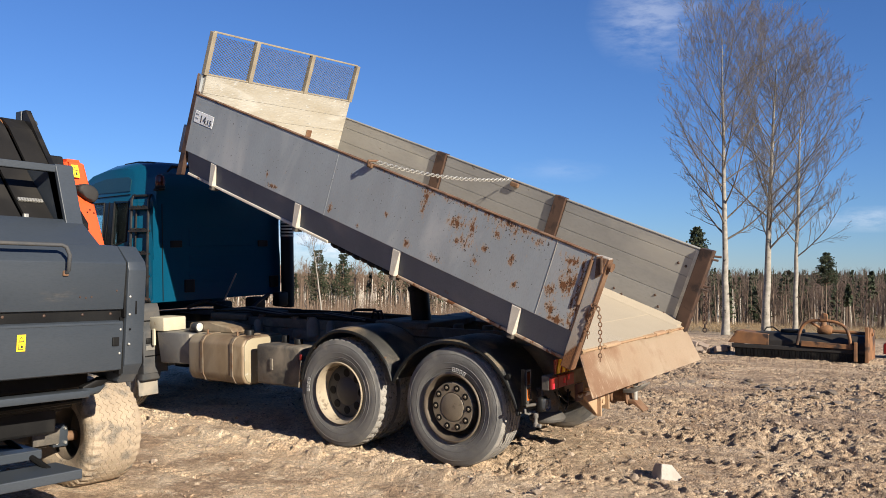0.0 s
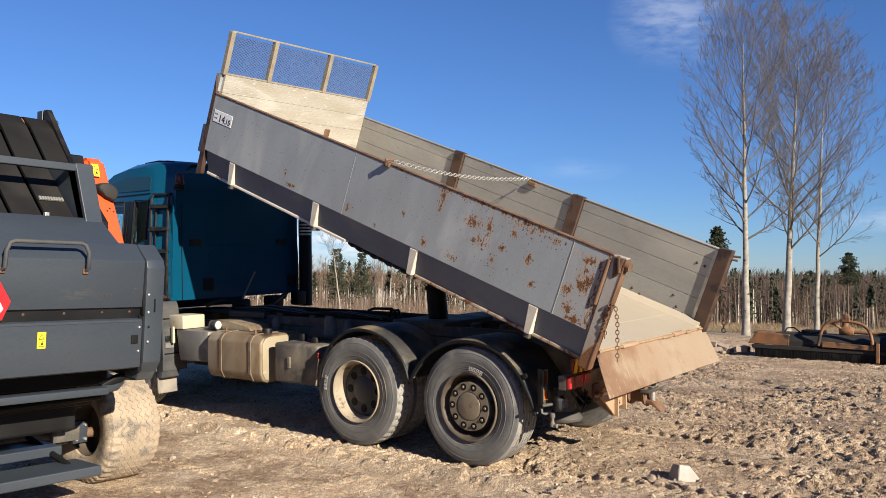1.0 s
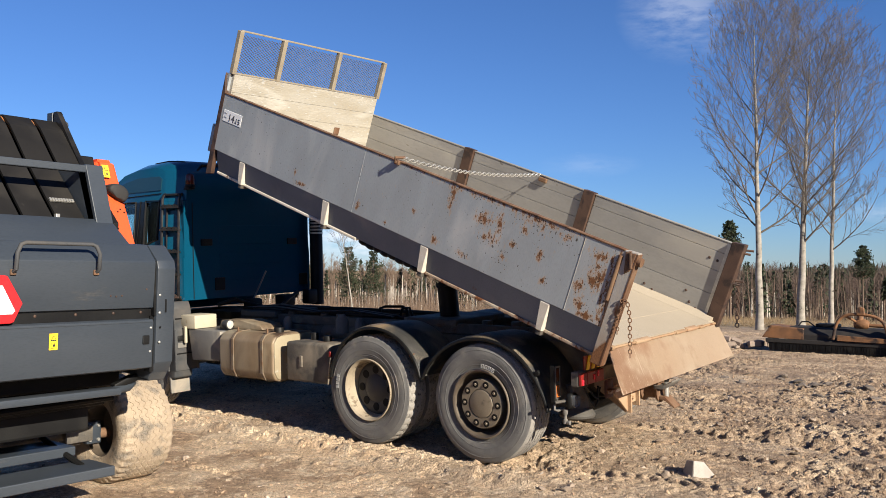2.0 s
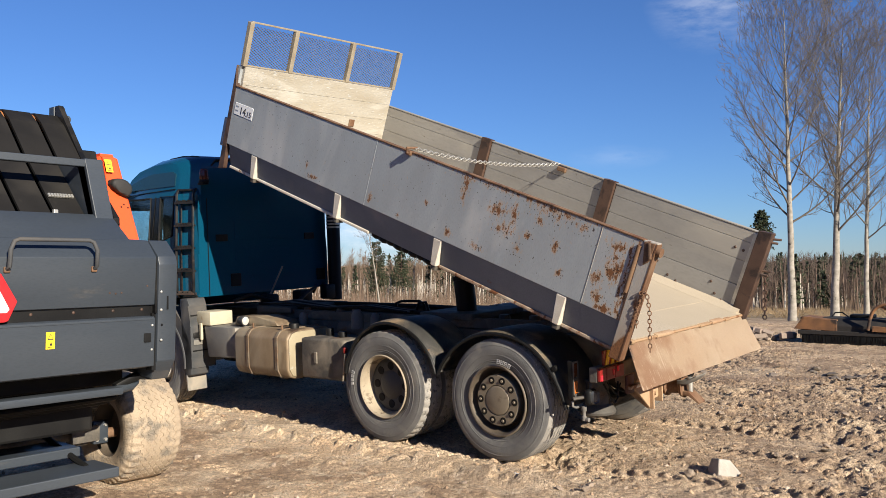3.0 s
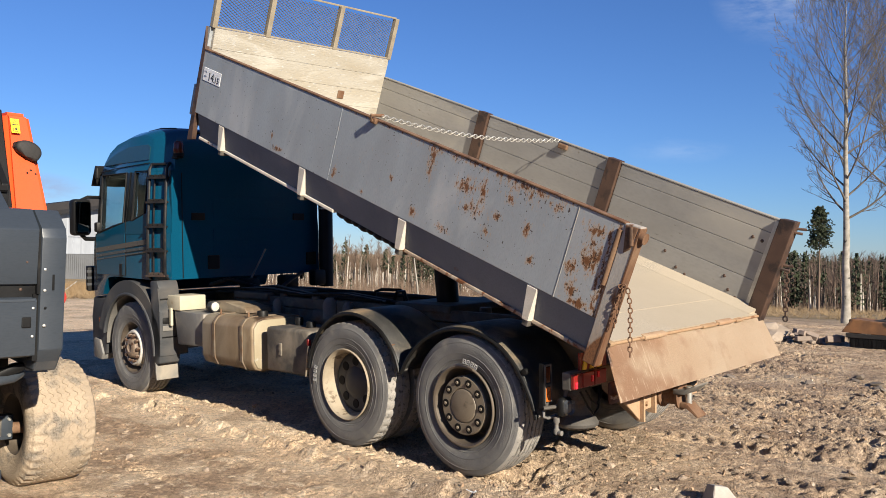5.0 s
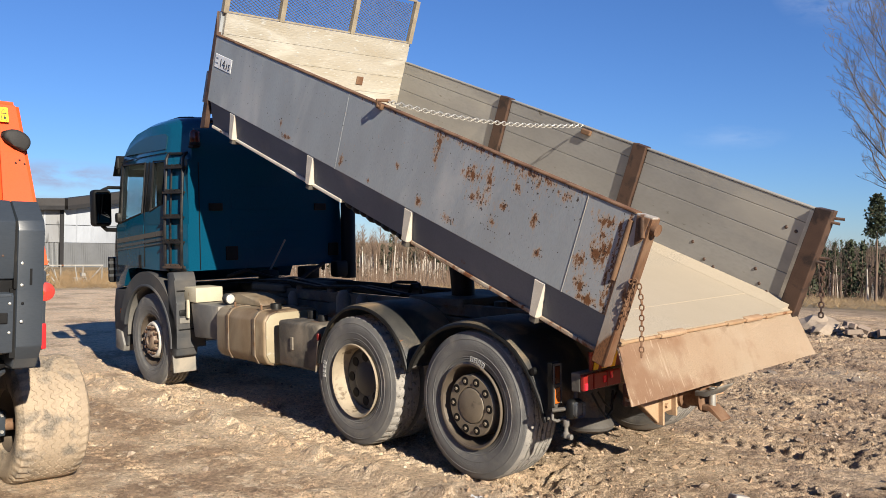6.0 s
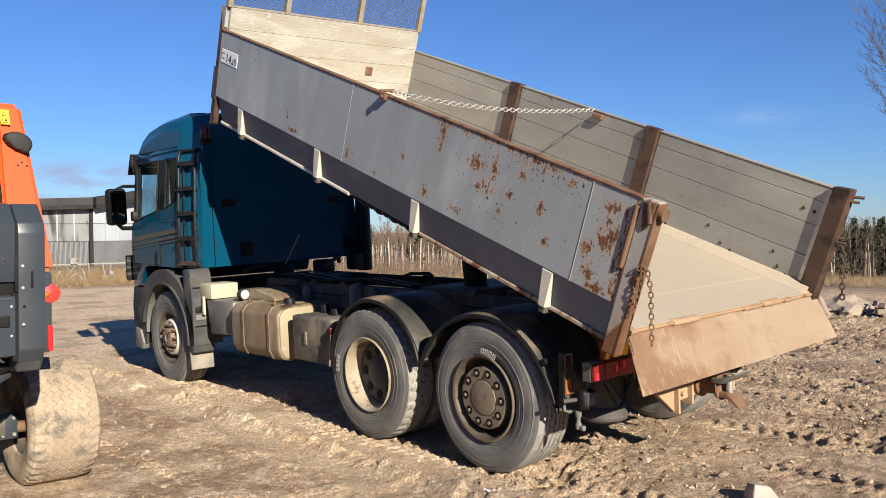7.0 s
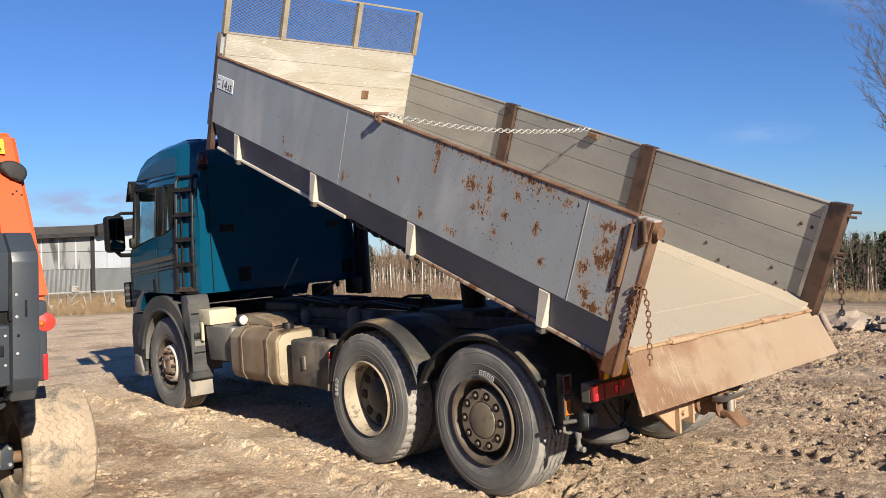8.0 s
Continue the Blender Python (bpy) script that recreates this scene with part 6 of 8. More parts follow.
part("tailgate_chain", chain([(0.50, YF + 0.09, 0.62), (0.64, YF + 0.09, 0.20)], 0.055, 0.0075), M_RUSTDARK, bed, smooth=60)
# volume plate with its figures
plate = part("volume_plate", box(B(), -4.715, -4.39, YN - 0.004, YN + 0.001, 0.70, 0.83, 0.002, 1), M_WHITE, bed, "white plate with black figures")


def lettering(name, text, size, m, parent, material):
    cu = bpy.data.curves.new(name, "FONT")
    cu.body, cu.size, cu.extrude = text, size, 0.001
    tmp = bpy.data.objects.new(name, cu)
    scene.collection.objects.link(tmp)
    me = bpy.data.meshes.new_from_object(tmp.evaluated_get(bpy.context.evaluated_depsgraph_get()))
    bpy.data.objects.remove(tmp)
    me.materials.append(material)
    ob = new(name, me)
    ob.parent = parent
    ob.matrix_basis = m
    return ob


lettering("figures", "14.", 0.115, pose(-4.62, YN - 0.006, 0.72, 90, 0, 0), plate, M_INK)
lettering("small_figures", "15", 0.085, pose(-4.492, YN - 0.006, 0.72, 90, 0, 0), plate, M_INK)
bm = B()
for w in (0.795, 0.75):
    box(bm, -4.695, -4.645, YN - 0.006, YN - 0.003, w - 0.008, w + 0.004)
part("small_print", bm, M_GALV, plate)
# rubber hose stub under the front edge
bm = B()
for k in range(7):
    a = k * 0.9
    tube(bm, [(-4.4 + 0.02 * k, 0.5 + 0.03 * k, 0.08), (-4.42 + 0.03 * math.cos(a), 0.5 + 0.04 * k, 0.0), (-4.40 + 0.05 * math.sin(a), 0.52 + 0.05 * k, -0.06)], 0.02, 6)
part("rubber_stub", bm, M_BLACK, bed, smooth=40)


# ---- round baler beside the truck ----
BX = pose(0, 0, 0)
baler = thing("round_baler", BX, "dark grey round baler with orange side and black belts", "baler")
YR, YL = -2.78, -5.05                              # tailgate edges
# tailgate shell: side profile of the rear
TG = [(-0.76, 1.02), (-0.73, 1.03), (-0.715, 1.34), (-0.725, 1.356), (-0.75, 1.36), (-0.75, 1.428), (-0.722, 1.435), (-0.70, 1.745), (-0.71, 1.755), (-0.81, 1.862), (-1.13, 1.88), (-1.13, 1.0)]
tail = part("tailgate", prism(B(), TG, YL, YR, "y", 0.005, 2), M_BALER, baler, "dark grey tailgate panel", smooth=30)
part("upper_panel", prism(B(), [(-0.805, 1.855), (-1.06, 2.036), (-1.10, 2.03), (-1.12, 1.855)], YL, -2.905, "y", 0.005, 2), M_BALER, tail, "sloping dark grey panel under the belts", smooth=30)
part("lower_hem", box(B(), -1.30, -1.12, YL, YR, 0.88, 1.02, 0.01), M_BLACK, tail)
part("dark_band", box(B(), -0.757, -0.747, YL, YR + 0.002, 1.362, 1.425), M_BLACK, tail)
part("sheet_hem", box(B(), -0.735, -0.712, YL, YR - 0.01, 1.335, 1.352, 0.004), M_BALER, tail)
# corner panel
cp = part("corner_panel", prism(B(), [(-0.705, 1.755), (-0.69, 1.70), (-0.715, 1.06), (-0.80, 0.94), (-1.25, 0.98), (-1.35, 1.84), (-0.82, 1.862)], YR + 0.012, YR + 0.15, "y", 0.006, 2), M_BALER, baler, "dark grey corner panel", smooth=35)
part("corner_foot", prism(B(), [(-0.73, 1.05), (-0.80, 0.93), (-0.95, 0.92), (-0.95, 1.05)], YR + 0.02, YR + 0.145, "y", 0.006), M_GREYPL, cp, "scuffed dark corner foot")
for z in (1.20, 1.40, 1.52):
    part("rivet", lathe(B(), [(0.0001, 0.008), (0.008, 0.006), (0.01, 0.0)], 8, "x", (-0.702, YR + 0.035, z)), M_GALV, cp)
for z in (1.30, 1.62):
    part("hole", lathe(B(), [(0.0001, 0.004), (0.007, 0.003), (0.008, 0.0)], 8, "x", (-0.70, YR + 0.04, z)), M_BLACK, cp)
part("slot", box(B(), -0.71, -0.698, YR + 0.075, YR + 0.088, 1.40, 1.49), M_BLACK, cp)
part("panel_gap", box(B(), -0.80, -0.732, YR - 0.016, YR + 0.014, 1.0, 1.38), M_BLACK, tail)
part("panel_gap", box(B(), -0.80, -0.712, YR - 0.002, YR + 0.014, 1.38, 1.75), M_BLACK, tail)
for y in (-2.86, -3.06, -3.32, -3.58, -3.84, -4.2, -4.65):
    part("bolt", lathe(B(), [(0.0001, 0.006), (0.008, 0.004), (0.011, 0.0)], 8, "x", (-0.748, y, 1.405)), M_RUSTDARK, tail)
for y, z in ((-3.06, 1.515), (-3.10, 1.52), (-3.02, 1.52), (-2.84, 1.56), (-4.05, 1.66)):
    part("hole", lathe(B(), [(0.0001, 0.0035), (0.006, 0.003), (0.007, 0.0)], 8, "x", (-0.722 + (z - 1.435) * 0.071, y, z)), M_RUSTDARK, tail)
for z in (1.14, 1.30):
    part("bolt", lathe(B(), [(0.0001, 0.007), (0.007, 0.005), (0.009, 0.0)], 8, "x", (-0.716 - (1.34 - z) * 0.048, YR - 0.02, z)), M_GALV, tail)
part("latch", box(B(), -0.75, -0.712, -2.86, -2.81, 1.19, 1.25, 0.005), M_BLACK, tail)
# upright frame round the belts
for y in (-3.03, YL):
    part("belt_upright", prism(B(), [(-1.02, 2.0), (-1.12, 2.0), (-1.30, 2.42), (-1.18, 2.42)], y, y + 0.125, "y", 0.006), M_BALER, tail, "dark grey upright beside the belts")
part("belt_beam", box(B(), -1.235, -1.175, YL, -2.90, 2.362, 2.412, 0.006), M_BALER, tail, "dark grey cross beam over the belts")
part("frame_stay", prism(B(), [(-1.06, 2.03), (-1.46, 2.06), (-1.60, 2.42), (-1.20, 2.40)], -3.03, -3.005, "y"), M_BALER, tail)
bm = B()
prism(bm, [(-1.13, 2.02), (-1.13, 1.0), (-1.9, 1.0), (-2.0, 2.9), (-1.95, 2.9), (-1.56, 2.42)], YR - 0.06, YR - 0.02, "y", 0.004)
part("side_wall", bm, M_BLACK, baler)
# belts: flat rubber bands side by side, over a roller at the top
belt = None
for k in range(9):
    y0 = YR - 0.23 - 0.225 * k
    b0 = B()
    pth = [(-1.10, 1.98), (-1.30, 2.17), (-1.62, 2.48), (-1.86, 2.74), (-1.97, 2.82), (-2.08, 2.83), (-2.17, 2.76)]
    prism(b0, pth + [(x - 0.014, z - 0.012) for x, z in pth[::-1]], 0.0, 0.195, "y")
    part("belt", b0, M_BELT, baler, "black rubber bale belt" if k == 0 else "", m=pose(0, y0, 0))
# slab added to close the belt gaps, the inner shade in its colour
pth = [(-1.16, 1.90), (-1.38, 2.11), (-1.70, 2.42), (-1.92, 2.66), (-2.10, 2.70)]
part("belt_backing", prism(B(), pth + [(-2.2, 2.6), (-2.2, 1.9)], YL + 0.05, -2.86, "y"), M_INNERSHADE, baler)
part("roller", tube(B(), [(-2.02, YL + 0.1, 2.74), (-2.02, YR - 0.05, 2.74)], 0.075, 16), surf("rusty_orange_roller", (0.30, 0.11, 0.03), (0.22, 0.09, 0.04), 6, 0.7), baler, smooth=40)
for k in range(9):
    part("belt_clip", box(B(), -0.008, 0.008, 0.0, 0.016, -0.015, 0.015, 0.002, 1), M_GALV, baler, m=pose(-1.275, -3.232 + 0.0195 * k, 2.165, 0, -44, 0))
part("belt_stop", box(B(), -1.13, -1.10, -3.275, -3.245, 2.01, 2.06, 0.004), M_GALV, baler)
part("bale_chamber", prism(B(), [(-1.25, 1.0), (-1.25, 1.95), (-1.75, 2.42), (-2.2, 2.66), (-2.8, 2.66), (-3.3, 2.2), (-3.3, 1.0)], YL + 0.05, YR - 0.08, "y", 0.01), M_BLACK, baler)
bm = B()
box(bm, -2.10, -2.02, YR - 0.06, YR + 0.03, 2.55, 2.90, 0.006)
lathe(bm, [(0.015, -0.01), (0.03, -0.01), (0.03, 0.01), (0.015, 0.01)], 14, "x", (-2.06, YR + 0.06, 2.82))
part("lift_bracket", bm, M_BALER, baler, "dark steel bracket")
# orange side shield
b0 = B()
vs = [b0.verts.new(c) for c in ((-1.36, -2.66, 1.46), (-1.36, -2.375, 1.46), (-1.78, -2.45, 2.55), (-1.78, -2.615, 2.55),
                                (-3.30, -2.66, 1.46), (-3.30, -2.375, 1.46), (-2.9, -2.45, 2.55), (-2.9, -2.615, 2.55))]
for f in ((0, 1, 2, 3), (7, 6, 5, 4), (0, 4, 5, 1), (1, 5, 6, 2), (2, 6, 7, 3), (3, 7, 4, 0)):
    b0.faces.new([vs[i] for i in f])
bmesh.ops.bevel(b0, geom=b0.edges[:], offset=0.03, segments=3, affect="EDGES")
part("side_shield", b0, M_ORANGE, baler, "orange side shield", smooth=40)
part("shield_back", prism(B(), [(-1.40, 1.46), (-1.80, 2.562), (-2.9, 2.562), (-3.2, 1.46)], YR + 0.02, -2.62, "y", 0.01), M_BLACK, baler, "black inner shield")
part("lower_shield", prism(B(), [(-1.36, 0.95), (-1.34, 1.455), (-3.3, 1.455), (-3.3, 0.95)], YR + 0.15, -2.40, "y", 0.02, 2), M_BALER, baler, "dark grey lower shield", smooth=40)
part("red_reflector", box(B(), -1.37, -1.345, -2.43, -2.40, 0.96, 1.12, 0.006), M_SIGNRED, baler)
cap = [(-2.590, 2.325), (-2.565, 2.347), (-2.515, 2.354), (-2.465, 2.338), (-2.428, 2.305), (-2.42, 2.262), (-2.447, 2.218), (-2.470, 2.208), (-2.530, 2.245), (-2.590, 2.285)]
part("wiring_cap", prism(B(), cap, -1.72, -1.605, "x", 0.024, 3), surf("dark_matte_rubber", (0.016, 0.015, 0.0145), (0.024, 0.022, 0.021), 6.0, 0.75, 0.0, 0.1, 120), baler, "dark grey drooping rubber cap", smooth=50)
for y, z in ((-2.49, 2.155), (-2.515, 2.135), (-2.462, 2.132)):
    x = -1.36 - (z - 1.46) / 1.09 * 0.42
    part("hole", lathe(B(), [(0.0001, 0.006), (0.006, 0.005), (0.007, 0.0)], 8, "x", (x, y, z)), M_BLACK, baler)
m_lamp = surf("faded_red_lens", (0.42, 0.045, 0.035), (0.36, 0.04, 0.03), 9.0, 0.3, 0.0, 0.0)
lamp = part("tail_lamp", lathe(B(), [(0.0001, -0.05), (0.056, -0.05), (0.062, -0.01), (0.058, 0.015), (0.0001, 0.026)], 24, "x", (-1.36, -2.41, 1.32)), m_lamp, baler, "round red and amber tail lamp", smooth=40)
part("amber_lens", lathe(B(), [(0.0001, 0.034), (0.014, 0.030), (0.021, 0.018)], 18, "x", (-1.36, -2.438, 1.312)), M_AMBER, lamp, smooth=60)


def warning(parent, m, w=0.062, h=0.122):
    """Yellow pictogram sticker: black-edged triangle over a frame of plain marks."""
    st = part("warning_sticker", box(B(), 0, 0.002, 0, w, 0, h), M_YELLOW, parent, "yellow warning sticker", m=m)
    b0 = B()
    c, z0 = w / 2, h * 0.55
    prism(b0, [(c - w * 0.36, z0), (c + w * 0.36, z0), (c, z0 + h * 0.36)], 0.002, 0.0028, "x")
    part("sign_mark", b0, M_INK, st)
    b0 = B()
    prism(b0, [(c - w * 0.25, z0 + 0.006), (c + w * 0.25, z0 + 0.006), (c, z0 + h * 0.29)], 0.0028, 0.0034, "x")
    part("sign_mark", b0, M_YELLOW, st)
    b0 = B()
    for y0, y1, a, b in ((0.2, 0.26, 0.1, 0.45), (0.2, 0.8, 0.1, 0.14), (0.45, 0.7, 0.2, 0.34), (0.55, 0.62, 0.34, 0.46)):
        box(b0, 0.002, 0.0028, w * y0, w * y1, h * a, h * b)
    part("sign_mark", b0, M_INK, st)
    return st


warning(tail, pose(-0.7195, -3.504, 1.195, 0, 2.8, 0), 0.054, 0.102)
warning(baler, pose(-1.695, -2.592, 2.40, 0, -21, 0), 0.055, 0.105)
# handle bar
bm = B()
tube(bm, [(-0.70, -3.212, 1.675), (-0.665, -3.212, 1.69), (-0.655, -3.214, 1.79), (-0.66, -3.235, 1.838), (-0.67, -3.26, 1.85), (-0.67, -3.68, 1.85), (-0.66, -3.712, 1.838), (-0.655, -3.735, 1.79), (-0.665, -3.738, 1.69), (-0.70, -3.738, 1.675)], 0.013, 10)
hd = part("handle", bm, M_GREYPL, tail, "black tubular handle", smooth=50)
for y in (-3.212, -3.738):
    part("handle_foot", box(B(), -0.712, -0.692, y - 0.018, y + 0.018, 1.655, 1.69, 0.005), M_RUSTY, hd)
# red-rimmed reflective triangle
sg = B()
prism(sg, [(-3.79, 1.655), (-3.77, 1.65), (-3.679, 1.487), (-3.73, 1.378), (-3.75, 1.37), (-4.20, 1.37), (-4.25, 1.40), (-4.02, 1.655)], -0.722, -0.695, "x", 0.003, 1)
sign = part("reflector_board", sg, M_SIGNRED, tail, "red and white reflector board")
sg = B()
prism(sg, [(-3.80, 1.595), (-3.725, 1.445), (-3.74, 1.425), (-4.13, 1.425), (-3.98, 1.595)], -0.695, -0.6935, "x")
part("white_field", sg, M_WHITE, sign)
# undercarriage
bm = B()
box(bm, -0.98, -0.86, YL, -2.92, 0.845, 0.895, 0.01)
tube(bm, [(-0.92, -2.95, 0.87), (-0.95, -2.82, 0.88), (-1.0, -2.76, 0.90)], 0.03, 10)
part("lift_bar", bm, M_BALER, baler, "dark grey lower bar", smooth=40)
part("bale_ramp", box(B(), -1.44, -1.10, YL, -2.815, 0.25, 0.318, 0.008), M_BALER, baler, "dark steel bale ramp")
part("bale_ramp", box(B(), -1.85, -1.50, YL, -2.887, 0.345, 0.412, 0.008), M_BALER, baler, "dark steel bale ramp")
part("bar_link", prism(B(), [(-2.93, 0.875), (-2.79, 0.915), (-2.75, 0.93), (-2.75, 0.965), (-2.80, 0.965), (-2.94, 0.91)], -0.98, -0.92, "x", 0.006), M_BLACK, baler, "dark link at the end of the bar", smooth=40)
part("axle_clamp", box(B(), -1.93, -1.86, -2.60, -2.48, 0.33, 0.50, 0.008), M_BALER, baler, "grey bolted axle clamp", smooth=40)
for y, z in ((-2.575, 0.47), (-2.505, 0.47), (-2.575, 0.36), (-2.505, 0.36)):
    part("clamp_bolt", lathe(B(), [(0.0001, 0.012), (0.012, 0.012), (0.014, 0.0)], 6, "x", (-1.86, y, z)), M_GALV, baler)
part("axle_stub", tube(B(), [(-1.90, -2.52, 0.40), (-1.90, -2.40, 0.395)], 0.04, 12), M_RUSTY, baler, smooth=40)
part("ramp_strut", tube(B(), [(-1.3, -2.95, 0.31), (-1.65, -2.97, 0.40), (-1.9, -2.97, 0.46)], 0.022, 8), M_BLACK, baler, smooth=40)
for k in range(6):
    part("slat_bar", tube(B(), [(-1.1 - 0.12 * k, YL, 0.75 - 0.04 * k), (-1.1 - 0.12 * k, -2.85, 0.80 - 0.04 * k)], 0.025, 8), M_BLACK, baler, smooth=40)
for k in range(5):
    part("stay", tube(B(), [(-1.15, -3.0 - 0.35 * k, 0.85), (-1.9, -3.2 - 0.35 * k, 0.55)], 0.02, 6), M_BLACK, baler, smooth=40)
part("lower_chamber", box(B(), -3.2, -1.3, YL, -2.9, 0.55, 0.95, 0.02), M_BLACK, baler)
ax = B()
tube(ax, [(-1.98, YL + 0.2, 0.42), (-1.98, -2.45, 0.42)], 0.055, 14)
box(ax, -2.06, -1.90, -2.72, -2.62, 0.33, 0.51, 0.01)
box(ax, -1.88, -1.84, -2.78, -2.56, 0.36, 0.48, 0.006)
part("axle", ax, M_CHASSIS, baler, smooth=40)
rim = lathe(B(), [(0.195, -0.16), (0.215, -0.185), (0.205, -0.19), (0.185, -0.16), (0.175, -0.05), (0.10, 0.02), (0.0001, 0.02)], 40)
bw = part("wheel", rim, M_RIMR, baler, "dark wheel rim", m=pose(-1.94, -2.26, 0.415), smooth=40)
tb = tyre_mesh(0.425, 0.45, 0.205, 6, 0.006, 0.006, 40, 0.012, 0.012)
part("tyre", tb, M_TYREDIRT, bw, "dust-caked wide flotation tyre", smooth=35).data.materials.append(M_TYREDIRT)
bw2 = again(bw, pose(-1.94, -5.55, 0.415, 0, 0, 180), baler)


# ---- trees ----
M_BARK = surf("pale_aspen_bark", (0.33, 0.30, 0.26), (0.19, 0.17, 0.14), 6.0, 0.9, 0.0, 0.4, 40, (0.08, 0.07, 0.06), 5.0, 0.62, 0.06, stretch=(1, 1, 1.2))
M_FARBIRCH = surf("far_birch_bark", (0.50, 0.45, 0.385), (0.38, 0.335, 0.28), 0.7, 0.9, 0.0, 0.0)
M_DUSK = surf("dark_bare_twigs", (0.105, 0.066, 0.050), (0.07, 0.048, 0.037), 0.4, 0.9, 0.0, 0.0)
M_FARSPRUCE = surf("far_spruce", (0.018, 0.026, 0.014), (0.036, 0.040, 0.022), 0.1, 0.95, 0.0, 0.0)
M_LIMB = surf("grey_brown_limb_bark", (0.16, 0.135, 0.11), (0.10, 0.083, 0.068), 4.0, 0.9, 0.0, 0.3, 40)
M_TWIG = surf("brown_twigs", (0.095, 0.080, 0.070), (0.14, 0.117, 0.10), 3.0, 0.9, 0.0, 0.0)
M_THICKET = surf("red_brown_thicket", (0.165, 0.108, 0.072), (0.115, 0.08, 0.056), 0.4, 0.9, 0.0, 0.0)
M_NEEDLE = surf("pine_needles", (0.024, 0.034, 0.016), (0.040, 0.050, 0.022), 0.8, 0.9, 0.0, 0.0)
M_PINEBARK = surf("pine_bark", (0.17, 0.115, 0.08), (0.11, 0.08, 0.06), 2.0, 0.95, 0.0, 0.3, 20)


class Wood:
    """Collects tapered limbs as plain vertices and faces."""

    def __init__(self):
        self.v, self.f = [], []

    def limb(self, pts, rs, seg):
        base = len(self.v)
        side = None
        for i, p in enumerate(pts):
            d = (pts[min(i + 1, len(pts) - 1)] - pts[max(i - 1, 0)]).normalized()
            if side is None:
                side = d.orthogonal().normalized()
            side = (side - d * side.dot(d)).normalized()
            up = d.cross(side)
            for k in range(seg):
                a = 2 * math.pi * k / seg
                self.v.append(tuple(p + (side * math.cos(a) + up * math.sin(a)) * rs[i]))
        for i in range(len(pts) - 1):
            for k in range(seg):
                a, b = base + i * seg + k, base + i * seg + (k + 1) % seg
                self.f.append((a, b, b + seg, a + seg))

    def mesh(self, name, material):
        me = bpy.data.meshes.new(name)
        me.from_pydata(self.v, [], self.f)
        me.materials.append(material)
        me.shade_smooth()
        return me


def grow(wood, twigs, rng, p, d, length, r, level, levels):
    """A limb that bends upwards and forks, thinner at each level."""
    n = 7 if level == 1 else 4
    pts, rs = [p], [r]
    for i in range(n):
        wob = Vector((rng.uniform(-1, 1), rng.uniform(-1, 1), rng.uniform(-0.5, 0.5))) * (0.11 if level == 1 else 0.17)
        d = (d + wob + Vector((0, 0, 0.075 if level < 3 else 0.05))).normalized()
        p = p + d * (length / n)
        pts.append(p)
        rs.append(max(0.0036, r * (1 - 0.82 * (i + 1) / n)))
    (wood if level < 2 else twigs).limb(pts, rs, 6 if level < 2 else 3)
    if level >= levels:
        return
    kids = {1: 11, 2: 5, 3: 4}.get(level, 4)
    for k in range(kids):
        t = 0.16 + 0.84 * (k + rng.random()) / kids
        i = min(n - 1, int(t * n))
        q = pts[i].lerp(pts[i + 1], t * n - i)
        dd = (pts[i + 1] - pts[i]).normalized()
        side = dd.orthogonal().normalized()
        side.rotate(Matrix.Rotation(rng.uniform(0, 6.28), 3, dd))
        nd = (dd * 0.9 + side * rng.uniform(0.45, 0.8) + Vector((0, 0, 0.12))).normalized()
        grow(wood, twigs, rng, q, nd, length * rng.uniform(0.30, 0.52) * (1.12 - 0.45 * t), max(0.0045, rs[i] * 0.55), level + 1, levels)


def bare_tree(name, x, y, height, r, seed, crown_from, label, spread=0.34, lean=(0, 0), limbs=26, levels=4, parent_group=""):
    rng = random.Random(seed)
    wood, limb_wood, twigs = Wood(), Wood(), Wood()
    z = float(ground_z(x, y)) - 0.05
    n = 16
    pts = [Vector((lean[0] * (i / n) ** 1.3 + rng.uniform(-1, 1) * 0.014 * (i > 0), lean[1] * (i / n) ** 1.3 + rng.uniform(-1, 1) * 0.014 * (i > 0), height * i / n)) for i in range(n + 1)]
    rs = [r * (1 - 0.93 * (i / n) ** 0.9) + (0.15 * r if i == 0 else 0) for i in range(n + 1)]
    wood.limb(pts, rs, 12)
    for k in range(limbs):
        t = crown_from + (0.97 - crown_from) * ((k + rng.random() * 0.8) / limbs) ** 0.9
        i = min(n - 1, int(t * n))
        q = pts[i].lerp(pts[i + 1], t * n - i)
        a = k * 2.4 + rng.uniform(-0.5, 0.5)
        u = (t - crown_from) / (1 - crown_from)
        up = rng.uniform(0.42, 0.75) + 1.05 * u
        d = Vector((math.cos(a), math.sin(a), up)).normalized()
        ln = height * spread * (0.50 + 1.30 * u - 1.46 * u * u) * rng.uniform(0.8, 1.12)
        grow(limb_wood, twigs, rng, q, d, ln, max(0.009, rs[i] * 0.40), 1, levels)
    th = thing(name, pose(x, y, z), label, "tree", parent_group)
    t1 = new("trunk", wood.mesh("trunk", M_BARK))
    t1.parent = th
    t3 = new("bough", limb_wood.mesh("bough", M_LIMB))
    t3.parent = th
    t2 = new("crown", twigs.mesh("crown", M_TWIG))
    t2.parent = th
    return th


bare_tree("aspen_tree", -5.05, 23.3, 10.5, 0.135, 5, 0.30, "tall bare aspen with pale trunk and reddish twigs", lean=(-0.25, 0.2), spread=0.45, limbs=32)
bare_tree("aspen_tree", -4.35, 25.6, 10.2, 0.15, 8, 0.30, "bare aspen with pale grey trunk and spreading limbs", lean=(0.3, 0.2), spread=0.46, limbs=32)
